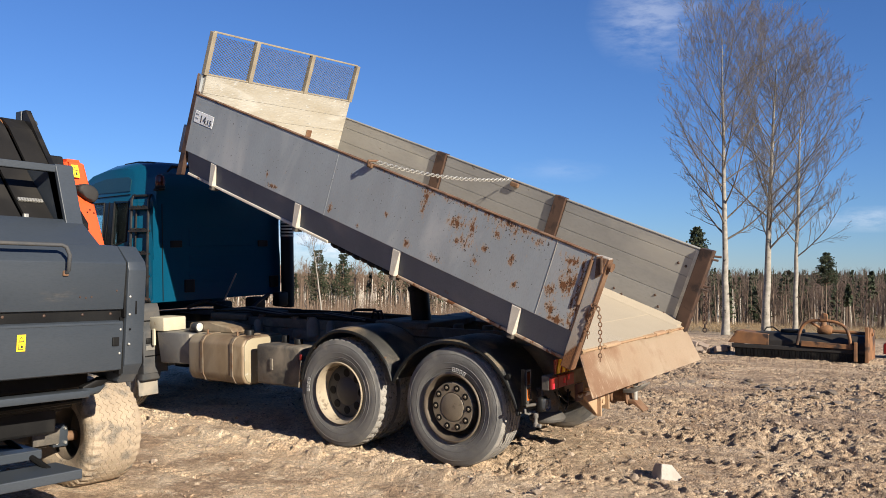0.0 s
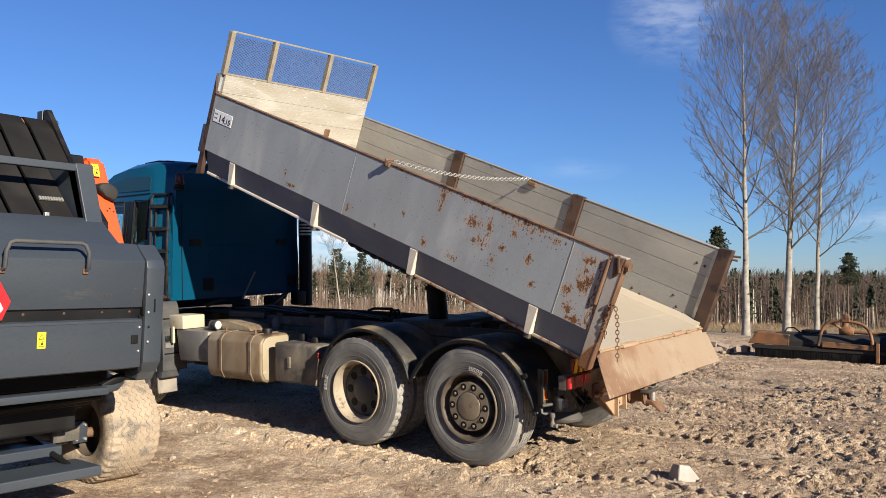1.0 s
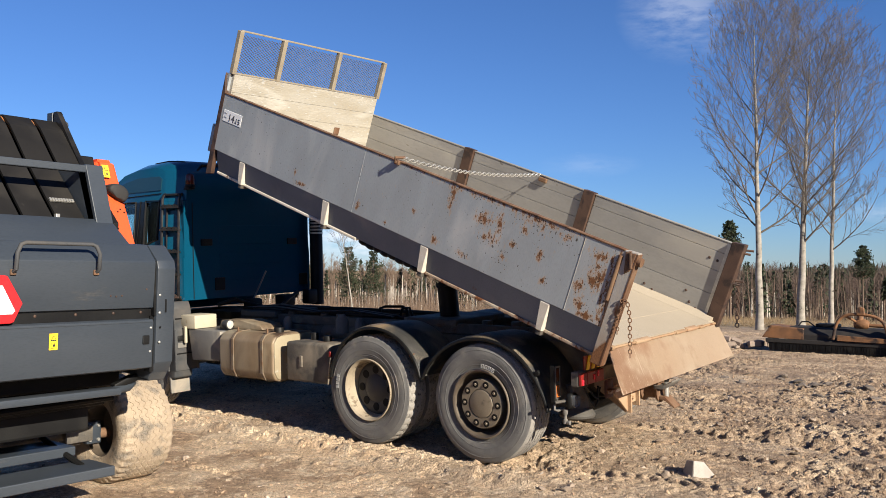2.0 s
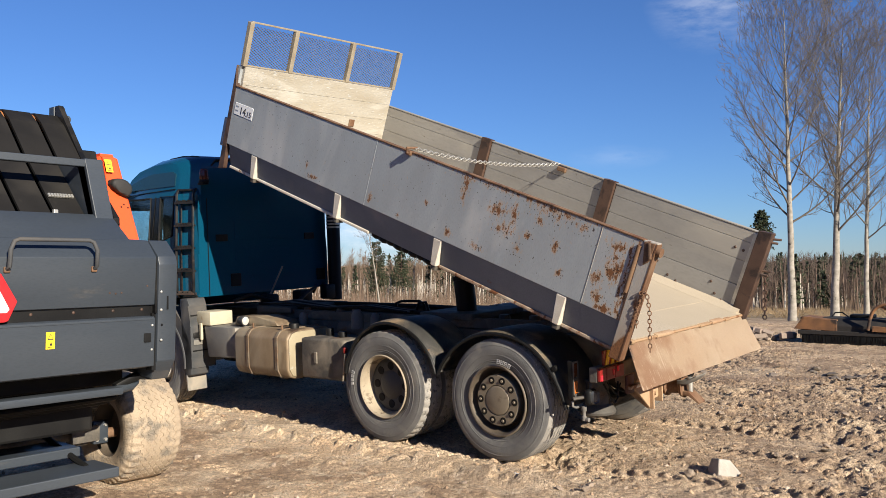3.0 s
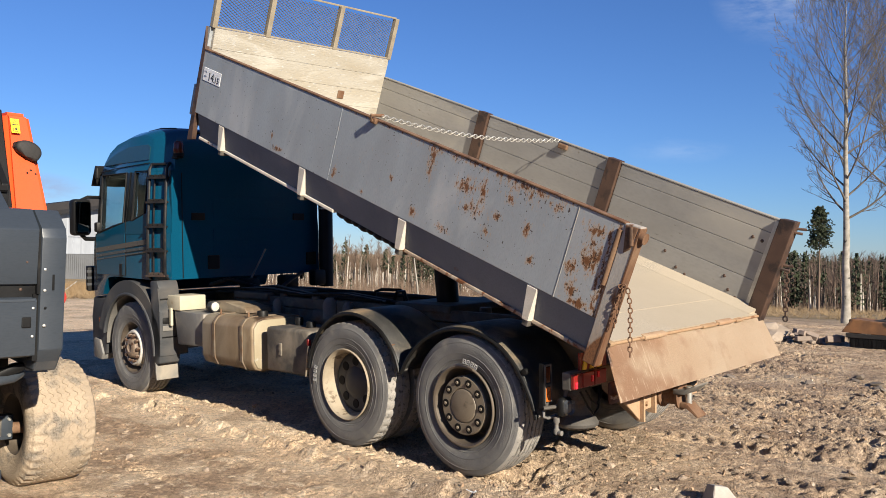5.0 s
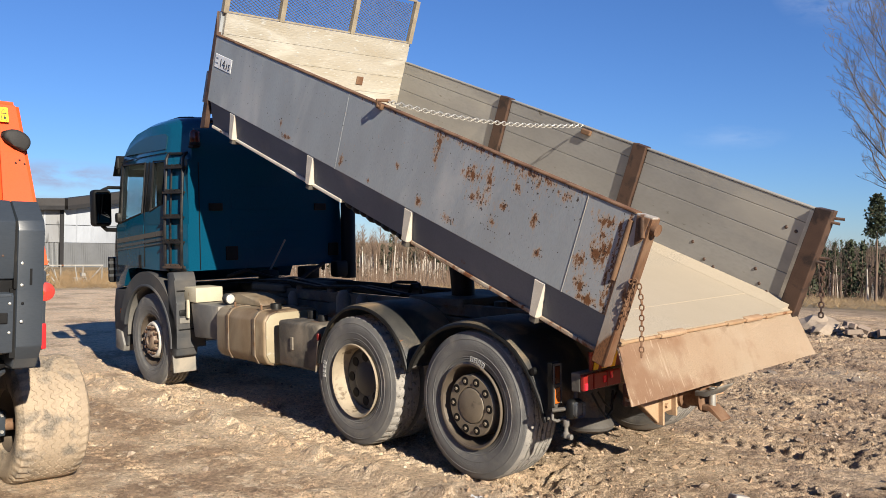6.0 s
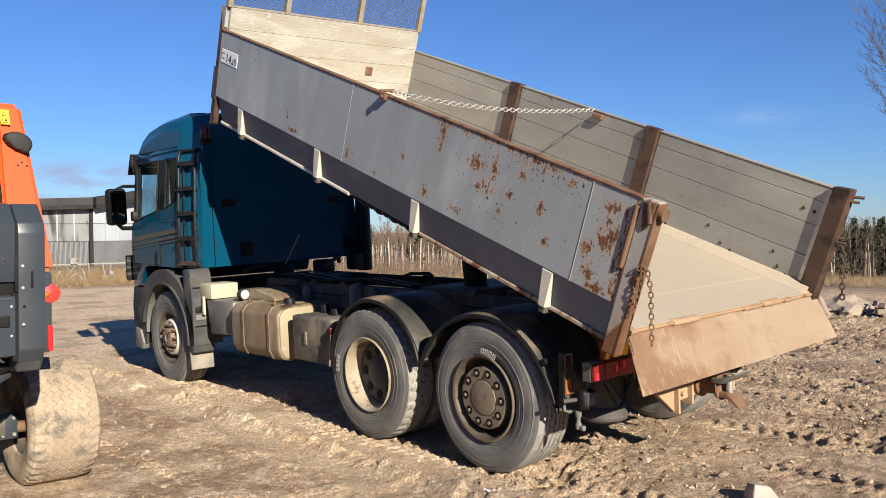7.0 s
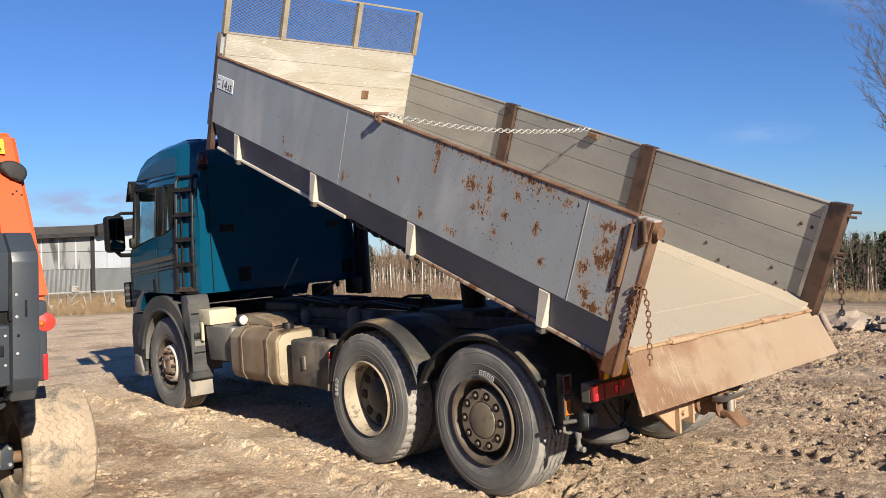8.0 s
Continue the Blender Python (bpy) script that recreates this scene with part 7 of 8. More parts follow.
bare_tree("birch_tree", -3.55, 26.4, 9.2, 0.10, 11, 0.30, "slender bare birch with white trunk", lean=(0.2, 0.1), spread=0.48, limbs=26)


def pine(name, x, y, height, seed, label, crown_from=0.35, width=0.16):
    rng = random.Random(seed)
    z = float(ground_z(x, y)) - 0.1
    wood, nd = Wood(), Wood()
    wood.limb([Vector((0, 0, height * i / 8)) for i in range(9)], [0.014 * height * (1 - 0.9 * i / 8) for i in range(9)], 7)
    tiers = int(10 + height)
    for k in range(tiers):
        t = crown_from + (1 - crown_from) * k / tiers
        rad = height * width * (1 - 0.8 * (k / tiers) ** 1.4) * rng.uniform(0.6, 1.15)
        for q in range(7):
            a = q * 0.9 + rng.uniform(0, 6.28)
            tip = Vector((math.cos(a) * rad, math.sin(a) * rad, height * t + rad * rng.uniform(-0.1, 0.35)))
            root = Vector((0, 0, height * t))
            wood.limb([root, tip], [0.02, 0.008], 3)
            for s_ in range(17):
                c = root.lerp(tip, rng.uniform(0.35, 1.05)) + Vector([rng.uniform(-1, 1) * rad * 0.28 for _ in range(3)])
                sz = height * 0.0125 * rng.uniform(0.5, 1.4)
                b = len(nd.v)
                for _ in range(3):
                    u = Vector([rng.uniform(-1, 1) for _ in range(3)]).normalized() * sz
                    w = Vector([rng.uniform(-1, 1) for _ in range(3)]).normalized() * sz
                    b = len(nd.v)
                    nd.v += [tuple(c - u), tuple(c + w * 0.6), tuple(c + u), tuple(c - w * 0.6)]
                    nd.f.append((b, b + 1, b + 2, b + 3))
    th = thing(name, pose(x, y, z), label, "tree")
    for nm, wd, mat in (("trunk", wood, M_PINEBARK), ("crown", nd, M_NEEDLE)):
        o = new(nm, wd.mesh(nm, mat))
        o.parent = th
    return th


pine("pine_tree", -13.3, 43.7, 6.0, 3, "green pine with bare reddish trunk", 0.62, 0.13)
pine("pine_tree", -48.0, 47.4, 5.9, 4, "bushy green pine at the clearing edge", 0.25, 0.22)
pine("pine_tree", -46.4, 48.9, 5.9, 6, "green pine with a narrow top at the clearing edge", 0.30, 0.19)
pine("pine_tree", -8.05, 52.5, 5.0, 7, "flat-topped green pine over the thicket", 0.60, 0.15)
bare_tree("birch_tree", -26.9, 26.2, 5.4, 0.055, 21, 0.45, "thin leaning bare birch on the clearing", lean=(-0.65, -0.47), spread=0.34, limbs=14, levels=3)


# ---- far forest ----
def polar(bear, d):
    return -d * math.sin(radians(bear)), d * math.cos(radians(bear))


def far_woods():
    """Birches with clear pale stems to one side, dark mixed growth to the other."""
    rng = random.Random(77)
    wood, pale, nd, tw, dusk = Wood(), Wood(), Wood(), Wood(), Wood()
    for k in range(4300):
        bear = rng.uniform(-12, 66) if k % 4 else rng.uniform(-12, 30)
        birches = bear > 30 + rng.uniform(-4, 4)
        d = rng.uniform(95, 190) if birches else rng.uniform(58, 190)
        x, y = polar(bear, d)
        z = float(ground_z(x, y)) - 0.2
        h = rng.uniform(4.6, 7.2) * (0.75 + d / 400) if birches else 1.7 - z + d * math.tan(radians(rng.uniform(-0.9, 0.7)))
        r = rng.uniform(0.05, 0.12) if birches else rng.uniform(0.035, 0.09)
        p = Vector((x, y, z))
        kind = rng.random()
        lean = Vector((rng.uniform(-0.3, 0.3), rng.uniform(-0.3, 0.3), h))
        is_pale = kind < (0.6 if birches else 0.20)
        (pale if is_pale else wood).limb([p, p + lean * 0.4, p + lean * 0.66], [r, r * 0.8, r * 0.55], 4)
        wood.limb([p + lean * 0.66, p + lean], [r * 0.55, r * 0.15], 3)
        conifer_from = 0.90 if birches else 0.66 if bear > 18 else 0.84
        if kind < conifer_from + 0.02:
            for q in range(26):
                t = rng.uniform(0.50 if birches else 0.25, 1.0)
                a = rng.uniform(0, 6.28)
                b = p + lean * t
                ln = h * (0.17 if birches else 0.20) * (1.25 - t)
                (tw if birches else dusk).limb([b, b + Vector((math.cos(a) * ln, math.sin(a) * ln, ln * 1.2))], [0.034, 0.009] if birches else [0.016, 0.006], 3)
        if kind > conifer_from:
            low = 0.55 if rng.random() < (0.6 if birches else 0.35) else 0.15
            for q in range(110 if birches else 190):
                t = rng.uniform(low, 1.0)
                rad = h * 0.14 * (1.08 - t) / (1.08 - low) * rng.uniform(0.3, 1)
                a = rng.uniform(0, 6.28)
                c = p + lean * t + Vector((math.cos(a) * rad, math.sin(a) * rad, 0))
                sz = rng.uniform(0.13, 0.28) if birches else rng.uniform(0.07, 0.17)
                b = len(nd.v)
                u = Vector([rng.uniform(-1, 1) for _ in range(3)]).normalized() * sz
                w = Vector([rng.uniform(-1, 1) for _ in range(3)]).normalized() * sz
                nd.v += [tuple(c - u), tuple(c + w), tuple(c + u), tuple(c - w)]
                nd.f.append((b, b + 1, b + 2, b + 3))
    for nm, wd, mat, lab in (("forest_trunks", wood, M_PINEBARK, "brown trunks of a far forest"), ("birch_trunks", pale, M_FARBIRCH, "pale birch trunks of a far forest"),
                             ("forest_crowns", nd, M_NEEDLE, "dark green crowns of far pines"), ("forest_twigs", tw, M_THICKET, "bare brown twigs of far trees"),
                             ("dark_twigs", dusk, M_DUSK, "dark bare twigs of a mixed wood")):
        tagged(new(nm, wd.mesh(nm, mat)), lab, "forest", kind="stuff")


def ridge_conifers():
    """Countless far spruces whose tops make the skyline."""
    rng = random.Random(15)
    wd = Wood()
    for k in range(3400):
        bear = rng.uniform(-20, 70)
        d = rng.uniform(205, 330)
        x, y = polar(bear, d)
        top = ridge_top(bear)
        z = -5.0 + top * ((d - 210) / 180 if d > 210 else 0.0) ** 0.7
        h, r = rng.uniform(2.6, 5.0), rng.uniform(0.55, 1.1)
        for z0, z1, q in ((0.1, 0.6, 1.0), (0.4, 0.85, 0.7), (0.7, 1.0, 0.42)):
            base = len(wd.v)
            for i in range(5):
                a = 1.257 * i + rng.uniform(-0.3, 0.3)
                s_ = r * q * rng.uniform(0.7, 1.15)
                wd.v.append((x + s_ * math.cos(a), y + s_ * math.sin(a), z + h * z0 + rng.uniform(-0.2, 0.2)))
            wd.v.append((x, y, z + h * z1))
            wd.f += [(base + i, base + (i + 1) % 5, base + 5) for i in range(5)]
    me = wd.mesh("ridge_spruces", M_FARSPRUCE)
    me.shade_flat()
    tagged(new("ridge_spruces", me), "dark spruces along the far ridge", "forest", kind="stuff")


def ridge_top(bear):
    return 2.6 + 1.2 * math.sin(bear * 0.09 + 0.8) + 4.6 * max(0, min(1, (34 - bear) / 22))


def far_hill():
    """A wooded ridge behind the forest, with a ragged top of crowns."""
    v, f = [], []
    rng = random.Random(9)
    n, rows = 420, 7
    for i in range(n):
        bear = -25 + 110 * i / (n - 1)
        for j in range(rows):
            d = 210 + 30 * j
            x, y = polar(bear, d)
            z = -5.0 + ridge_top(bear) * (j / (rows - 1)) ** 0.7 + rng.uniform(0, 0.7) * (j > 0)
            v.append((x, y, z))
    for i in range(n - 1):
        for j in range(rows - 1):
            a = i * rows + j
            f.append((a, a + 1, a + rows + 1, a + rows))
    me = bpy.data.meshes.new("wooded_ridge")
    me.from_pydata(v, [], f)
    me.materials.append(surf("far_woods", (0.024, 0.032, 0.018), (0.044, 0.042, 0.027), 0.12, 0.95, 0.0, 0.0, 1.5))
    tagged(new("wooded_ridge", me), "dark wooded ridge on the horizon", "backdrop", kind="structure")


def brush():
    """Bare thickets and dry grass on the lower land."""
    rng = random.Random(31)
    tw, gr = Wood(), Wood()
    for k in range(5200):
        bear, d = rng.uniform(-14, 66), rng.uniform(48, 130)
        x, y = polar(bear, d)
        z = float(ground_z(x, y)) - 0.05
        open_wood = bear < 32
        h = rng.uniform(0.3, 1.5) if open_wood else rng.uniform(0.5, 2.6)
        p = Vector((x, y, z))
        for q in range(2 if open_wood else 3):
            tw.limb([p, p + Vector((rng.uniform(-0.5, 0.5) * h, rng.uniform(-0.5, 0.5) * h, h * rng.uniform(0.6, 1)))], [0.009, 0.004] if open_wood else [0.02, 0.006], 3)
    for k in range(7000):
        bear, d = (rng.uniform(-12, 62), rng.uniform(28, 70)) if k % 3 else (rng.uniform(62, 84), 27 + 24 * rng.random() ** 1.4)
        x, y = polar(bear, d)
        z = float(ground_z(x, y)) - 0.02
        p = Vector((x, y, z))
        h = rng.uniform(0.10, 0.34)
        for q in range(3):
            gr.limb([p, p + Vector((rng.uniform(-0.3, 0.3), rng.uniform(-0.3, 0.3), h))], [0.012, 0.003], 3)
    tagged(new("thicket", tw.mesh("thicket", M_THICKET)), "bare brown thicket on the low land", "bushes", kind="stuff")
    tagged(new("dry_grass", gr.mesh("dry_grass", surf("dry_grass", (0.30, 0.21, 0.115), (0.21, 0.145, 0.08), 0.5, 0.95, 0, 0.0))), "tufts of dry yellow grass", "grass", kind="stuff")


far_woods()
far_hill()
ridge_conifers()
brush()


# ---- shed ----
def shed():
    """A barn seen at its corner: long wall to one side, gable wall to the other."""
    th = thing("storage_shed", pose(-69.0, 21.0, -1.25, 0, 0, 0), "grey barn with translucent wall sheets and dark roof", "barn")
    m_low = surf("corrugated_grey", (0.19, 0.195, 0.20), (0.15, 0.155, 0.16), 0.6, 0.5, 0.3, 0.0, 4)
    m_sheet = surf("stained_plastic_sheet", (0.24, 0.245, 0.25), (0.15, 0.15, 0.15), 0.9, 0.3, 0.0, 0.0, 3, (0.065, 0.062, 0.058), 1.6, 0.50, 0.14, stretch=(1, 1, 0.22), vary=0.22)
    m_pale = surf("pale_plastic_sheet", (0.34, 0.36, 0.39), (0.27, 0.285, 0.31), 0.9, 0.3, 0.0, 0.0, 3, (0.18, 0.18, 0.18), 1.3, 0.66, 0.12, stretch=(1, 1, 0.35), vary=0.16)
    m_dark = surf("tarred_timber", (0.008, 0.0075, 0.009), (0.012, 0.011, 0.012), 1.5, 0.8, 0.0, 0.0, 6)
    m_roof = surf("dark_roof_felt", (0.016, 0.014, 0.014), (0.024, 0.02, 0.019), 0.5, 0.7, 0.0, 0.0, 4)
    for turn, length, rise, inside in ((-112.0, 16.0, -0.04, -0.12), (98.0, 16.0, 0.16, 0.08)):
        side = pose(0, 0, 0, 0, 0, turn)
        bm = B()
        n = int(length / 0.19)
        for k in range(n):
            x0 = length * k / n
            prism(bm, [(x0, -0.05), (x0 + 0.05, 0.04), (x0 + 0.10, 0.04), (x0 + 0.15, -0.05)], -0.3, 2.3, "z")
        part("corrugated_wall", bm, m_low, th, "corrugated grey wall sheets", m=side)
        for k in range(int(length / 1.3)):
            x0, x1 = 1.3 * k + 0.03, 1.3 * k + 1.27
            for z0, z1, slope in ((2.33, 3.75, 0.0), (3.8, 5.25, rise)):
                part("wall_sheet", prism(B(), [(x0, z0), (x1, z0), (x1, z1 + slope * x1), (x0, z1 + slope * x0)], -0.03, 0.03, "y"), m_pale if rise > 0 else m_sheet, th, m=side)
            part("sheet_rib", box(B(), x1 - 0.05, x1 + 0.06, -0.045 if rise > 0 else 0.0, 0.0 if rise > 0 else 0.045, 2.33, 5.25 + rise * x1), m_pale, th, m=side)
        part("back_lining", prism(B(), [(0, -0.3), (length, -0.3), (length, 5.2 + rise * length), (0, 5.2)], inside, inside + 0.04, "y"), m_low, th, m=side)
        x0 = 0.05 if rise > 0 else -0.25
        part("roof_edge", prism(B(), [(x0, 5.1), (length, 5.25 + rise * length), (length, 6.1 + rise * length), (x0, 5.95)], -0.9, 0.9, "y"), m_roof, th, "dark roof edge", m=side)
        part("fascia", prism(B(), [(x0, 5.02), (length, 5.12 + rise * length), (length, 5.45 + rise * length), (x0, 5.35)], -0.93, 0.93, "y"), m_dark, th, "black fascia board", m=side)
    part("corner_post", box(B(), -0.15, 0.15, -0.15, 0.15, -0.3, 5.4), m_dark, th, "dark corner post")


shed()


def scrap_row():
    """Old frames, poles and crates lying in the dry weeds before the barn."""
    gz = float(ground_z(-30.0, 7.5))
    small = Matrix.Diagonal((0.53, 0.53, 0.53, 1))
    m_wood = surf("grey_weathered_wood", (0.22, 0.20, 0.175), (0.15, 0.13, 0.11), 3.0, 0.9)
    m_pale = surf("chipped_white_metal", (0.33, 0.315, 0.285), (0.22, 0.205, 0.18), 3.0, 0.7, spots=RUST, spot_scale=2.0)
    fr = thing("hay_rack", pose(-30.0, 5.9, gz) @ small, "grey weathered frame lying in dry weeds", "farm scrap")
    part("top_rail", box(B(), -0.05, 0.05, 0, 6.2, 1.36, 1.45, 0.01), m_pale, fr)
    for y in (0.2, 1.5, 3.1, 4.7, 6.1):
        part("upright", box(B(), -0.05, 0.05, y - 0.05, y + 0.05, -0.1, 1.37, 0.01), m_wood, fr)
    for y0, y1 in ((1.0, 2.2), (2.4, 1.4), (4.9, 6.1)):
        part("brace", tube(B(), [(0.1, y0, 0.0), (0.1, y1, 1.35)], 0.06, 6), m_wood, fr)
    for y, w, h, z in ((1.55, 0.55, 0.40, 0.45), (3.9, 0.9, 0.55, 0.10), (4.4, 0.3, 0.9, 0.0), (1.75, 0.5, 0.45, 1.45), (0.1, 0.4, 0.6, 0.0)):
        cr = thing("crate", pose(-29.8 - 0.2 * (z > 1), 5.9 + 0.53 * y, gz + 0.53 * z if z > 1 else gz) @ small, "pale battered crate in the dry weeds", "crate", "scrap before the barn")
        for k in range(3):
            part("board", box(B(), -0.2, 0.2, 0, w, h * k / 3, h * (k + 0.85) / 3, 0.01), m_pale, cr)
    rng = random.Random(12)
    for k in range(12):
        y, ln, tilt = rng.uniform(0.2, 5.8), rng.uniform(0.8, 1.9), rng.uniform(-70, 70)
        po = part("scrap_pole", tube(B(), [(0, 0, 0), (0.03, 0, ln * 0.5), (0, 0, ln)], rng.uniform(0.025, 0.05), 6), m_pale if k % 3 else m_wood, None, m=pose(-29.7 + 0.05 * k, 5.9 + 0.53 * y, gz - 0.03, tilt, 0, 0) @ small)
        tagged(po, "weathered pole leaning in the dry weeds", "pole", "scrap poles before the barn")
    tw = Wood()
    for k in range(1100):
        p = Vector((rng.uniform(-33, -27), rng.uniform(2.5, 12), gz - 0.05))
        h = rng.uniform(0.15, 0.6)
        for q in range(3):
            tw.limb([p, p + Vector((rng.uniform(-0.5, 0.5) * h, rng.uniform(-0.5, 0.5) * h, h))], [0.008, 0.003], 3)
    tagged(new("weeds", tw.mesh("weeds", surf("dead_weeds", (0.30, 0.20, 0.10), (0.20, 0.13, 0.07), 0.5, 0.95, 0, 0.0))), "tangle of dead brown weeds", "weeds", kind="stuff")


def tree_belt():
    """Unseen dark belt behind and beside the camera, added for the cab to reflect."""
    v, f = [], []
    rng = random.Random(19)
    n, rows = 260, 5
    for i in range(n):
        bear = 98 + 228 * i / (n - 1)
        for j in range(rows):
            x, y = polar(bear, 58 + 4 * j + rng.uniform(-1, 1))
            v.append((x, y, -2.0 + 13.0 * (j / (rows - 1)) ** 0.6 + rng.uniform(-1.6, 1.6) * (j > 0)))
    for i in range(n - 1):
        for j in range(rows - 1):
            a = i * rows + j
            f.append((a, a + 1, a + rows + 1, a + rows))
    me = bpy.data.meshes.new("tree_belt")
    me.from_pydata(v, [], f)
    me.materials.append(surf("unseen_belt_dark", (0.030, 0.036, 0.024), (0.065, 0.055, 0.040), 0.25, 0.95, 0.0, 0.0, 1.5))
    tagged(new("tree_belt", me), "unseen dark belt added for reflections in the cab", "backdrop", kind="structure")


scrap_row()
tree_belt()


# ---- loose things on the yard ----
def stone_mesh(seed, flat=0.7, cuts=1):
    rng = random.Random(seed)
    bm = B()
    bmesh.ops.create_icosphere(bm, subdivisions=cuts, radius=1.0)
    for v in bm.verts:
        v.co *= rng.uniform(0.68, 1.12)
        v.co.z *= flat
    for k in range(3):
        nrm = Vector([rng.uniform(-1, 1) for _ in range(3)]).normalized()
        for v in bm.verts:
            d = v.co.dot(nrm) - 0.62
            if d > 0:
                v.co -= nrm * d
    return bm


STONES = []
for k in range(12):
    b0 = stone_mesh(100 + k, 0.55 + 0.09 * (k % 4) if k < 6 else 0.24 + 0.03 * (k % 4), 2)
    bmesh.ops.recalc_face_normals(b0, faces=b0.faces)
    me = bpy.data.meshes.new("stone")
    b0.to_mesh(me)
    b0.free()
    me.materials.append(M_STONE if k < 6 else M_ASPHALT)
    STONES.append(me)


def stone(x, y, size, rng, label, group, sink=0.3, lift=0.0, name="stone"):
    ob = new(name, STONES[rng.randrange(6) + (6 if name == "asphalt_piece" else 0)])
    sx = size * rng.uniform(0.8, 1.3)
    z = float(ground_z(x, y)) + lift + size * (0.6 - sink)
    ob.matrix_basis = pose(x, y, z, rng.uniform(-20, 20), rng.uniform(-20, 20), rng.uniform(0, 360)) @ Matrix.Diagonal((sx, size, size * rng.uniform(0.7, 1.0), 1))
    return tagged(ob, label, "stone", group)


rng = random.Random(5)
for k in range(60):
    x, y = rng.uniform(0.4, 4.5), rng.uniform(-0.6, 7.0)
    stone(x, y, rng.uniform(0.02, 0.05), rng, "dusty grey stone half sunk in the dirt", "loose stones in the yard")
for k in range(26):
    x, y = rng.uniform(-5.0, 2.5), rng.uniform(-2.6, -0.3)
    stone(x, y, rng.uniform(0.02, 0.04), rng, "small dusty stone on the packed dirt", "loose stones in the yard")
# rubble heap: two large pale slabs, squared blocks, a stub of post and small stuff
for k in range(46):
    a, r = rng.uniform(0, 6.28), rng.random() ** 0.6
    x, y = -3.0 + 1.1 * r * math.cos(a), 13.2 + 0.7 * r * math.sin(a)
    stone(x, y, rng.uniform(0.04, 0.11), rng, "pale broken stone in a rubble heap", "rubble heap", 0.25, 0.14 * (1 - r) * rng.uniform(0.2, 1.2))
m_slab = surf("pale_split_stone", (0.33, 0.265, 0.205), (0.26, 0.205, 0.155), 3.0, 0.9, 0.0, 0.35, 40, (0.26, 0.21, 0.17), 5.0, 0.62, 0.1)
m_block = surf("pinkish_grey_block", (0.25, 0.19, 0.15), (0.19, 0.15, 0.12), 5.0, 0.9, 0.0, 0.35, 50, vary=0.2)
for x, y, size, flat, seed in ((-3.35, 13.3, 0.40, 0.50, 211), (-3.02, 12.85, 0.21, 0.60, 215), (-3.70, 13.4, 0.24, 0.5, 219)):
    slab = part("stone_slab", stone_mesh(seed, flat, 2), m_slab, None, m=pose(x, y, float(ground_z(x, y)) + size * flat * 0.75, 18, -14, 40) @ Matrix.Diagonal((size * 1.15, size, size, 1)))
    tagged(slab, "large pale split stone in the rubble heap", "stone", "rubble heap")
for k in range(13):
    x, y = -2.35 + rng.uniform(-0.45, 0.5), 13.1 + rng.uniform(-0.35, 0.35)
    a, b, c = rng.uniform(0.08, 0.16), rng.uniform(0.06, 0.11), rng.uniform(0.04, 0.075)
    b0 = box(B(), -a, a, -b, b, -c, c, 0.012, 1)
    for v in b0.verts:
        v.co += Vector((rng.uniform(-1, 1), rng.uniform(-1, 1), rng.uniform(-1, 1))) * 0.008
    blk = part("stone_block", b0, m_block, None, m=pose(x, y, float(ground_z(x, y)) + c + rng.choice((0.0, 0.05, 0.12)), rng.uniform(-22, 22), rng.uniform(-22, 22), rng.uniform(0, 180)))
    tagged(blk, "squared grey-pink block in the rubble heap", "block", "rubble heap")
stub = part("post_stub", lathe(B(), [(0.0001, 0.0), (0.075, 0.0), (0.07, 0.2), (0.062, 0.36), (0.04, 0.38), (0.0001, 0.385)], 14, "z"), m_block, None, m=pose(-3.35, 12.6, float(ground_z(-3.35, 12.6)) - 0.02, 6, -22, 0), smooth=50)
tagged(stub, "broken stub of a concrete post leaning on rubble", "concrete post")
# line of grey broken slabs
for k in range(46):
    x, y = rng.uniform(-1.2, 4.6), 7.4 + rng.uniform(-0.9, 0.9)
    stone(x, y, rng.uniform(0.05, 0.12), rng, "grey slab of broken asphalt on the dirt", "broken asphalt slabs", 0.45, name="asphalt_piece")
for k in range(14):
    x, y = rng.uniform(2.0, 3.6), rng.uniform(1.6, 3.2)
    stone(x, y, rng.uniform(0.04, 0.075), rng, "grey slab of broken asphalt on the dirt", "broken asphalt slabs", 0.5, name="asphalt_piece")
# pale wedge of concrete
b0 = B()
vs = [b0.verts.new(c) for c in ((-0.12, -0.11, -0.04), (0.12, -0.12, -0.04), (0.14, 0.10, -0.04), (-0.11, 0.11, -0.04), (-0.09, -0.07, 0.125), (0.0, -0.08, 0.115), (0.02, 0.06, 0.09), (-0.08, 0.07, 0.10))]
for f in ((0, 1, 5, 4), (1, 2, 6, 5), (2, 3, 7, 6), (3, 0, 4, 7), (4, 5, 6, 7), (3, 2, 1, 0)):
    b0.faces.new([vs[i] for i in f])
bmesh.ops.bevel(b0, geom=b0.edges[:], offset=0.006, segments=1, affect="EDGES")
block = part("concrete_block", b0, M_CONCRETE, None, m=pose(1.70, 0.78, float(ground_z(1.70, 0.78)) + 0.01, 0, 0, 50))
tagged(block, "pale wedge-shaped lump of concrete on the dirt", "concrete")
# paper scrap
b0 = B()
grid = [[b0.verts.new((0.022 * i - 0.05, 0.018 * j - 0.02, 0.008 * math.sin(i * 2.1 + j) + 0.006 * (j % 2))) for j in range(3)] for i in range(6)]
for i in range(5):
    for j in range(2):
        b0.faces.new((grid[i][j], grid[i + 1][j], grid[i + 1][j + 1], grid[i][j + 1]))
bmesh.ops.solidify(b0, geom=b0.faces[:], thickness=0.002)
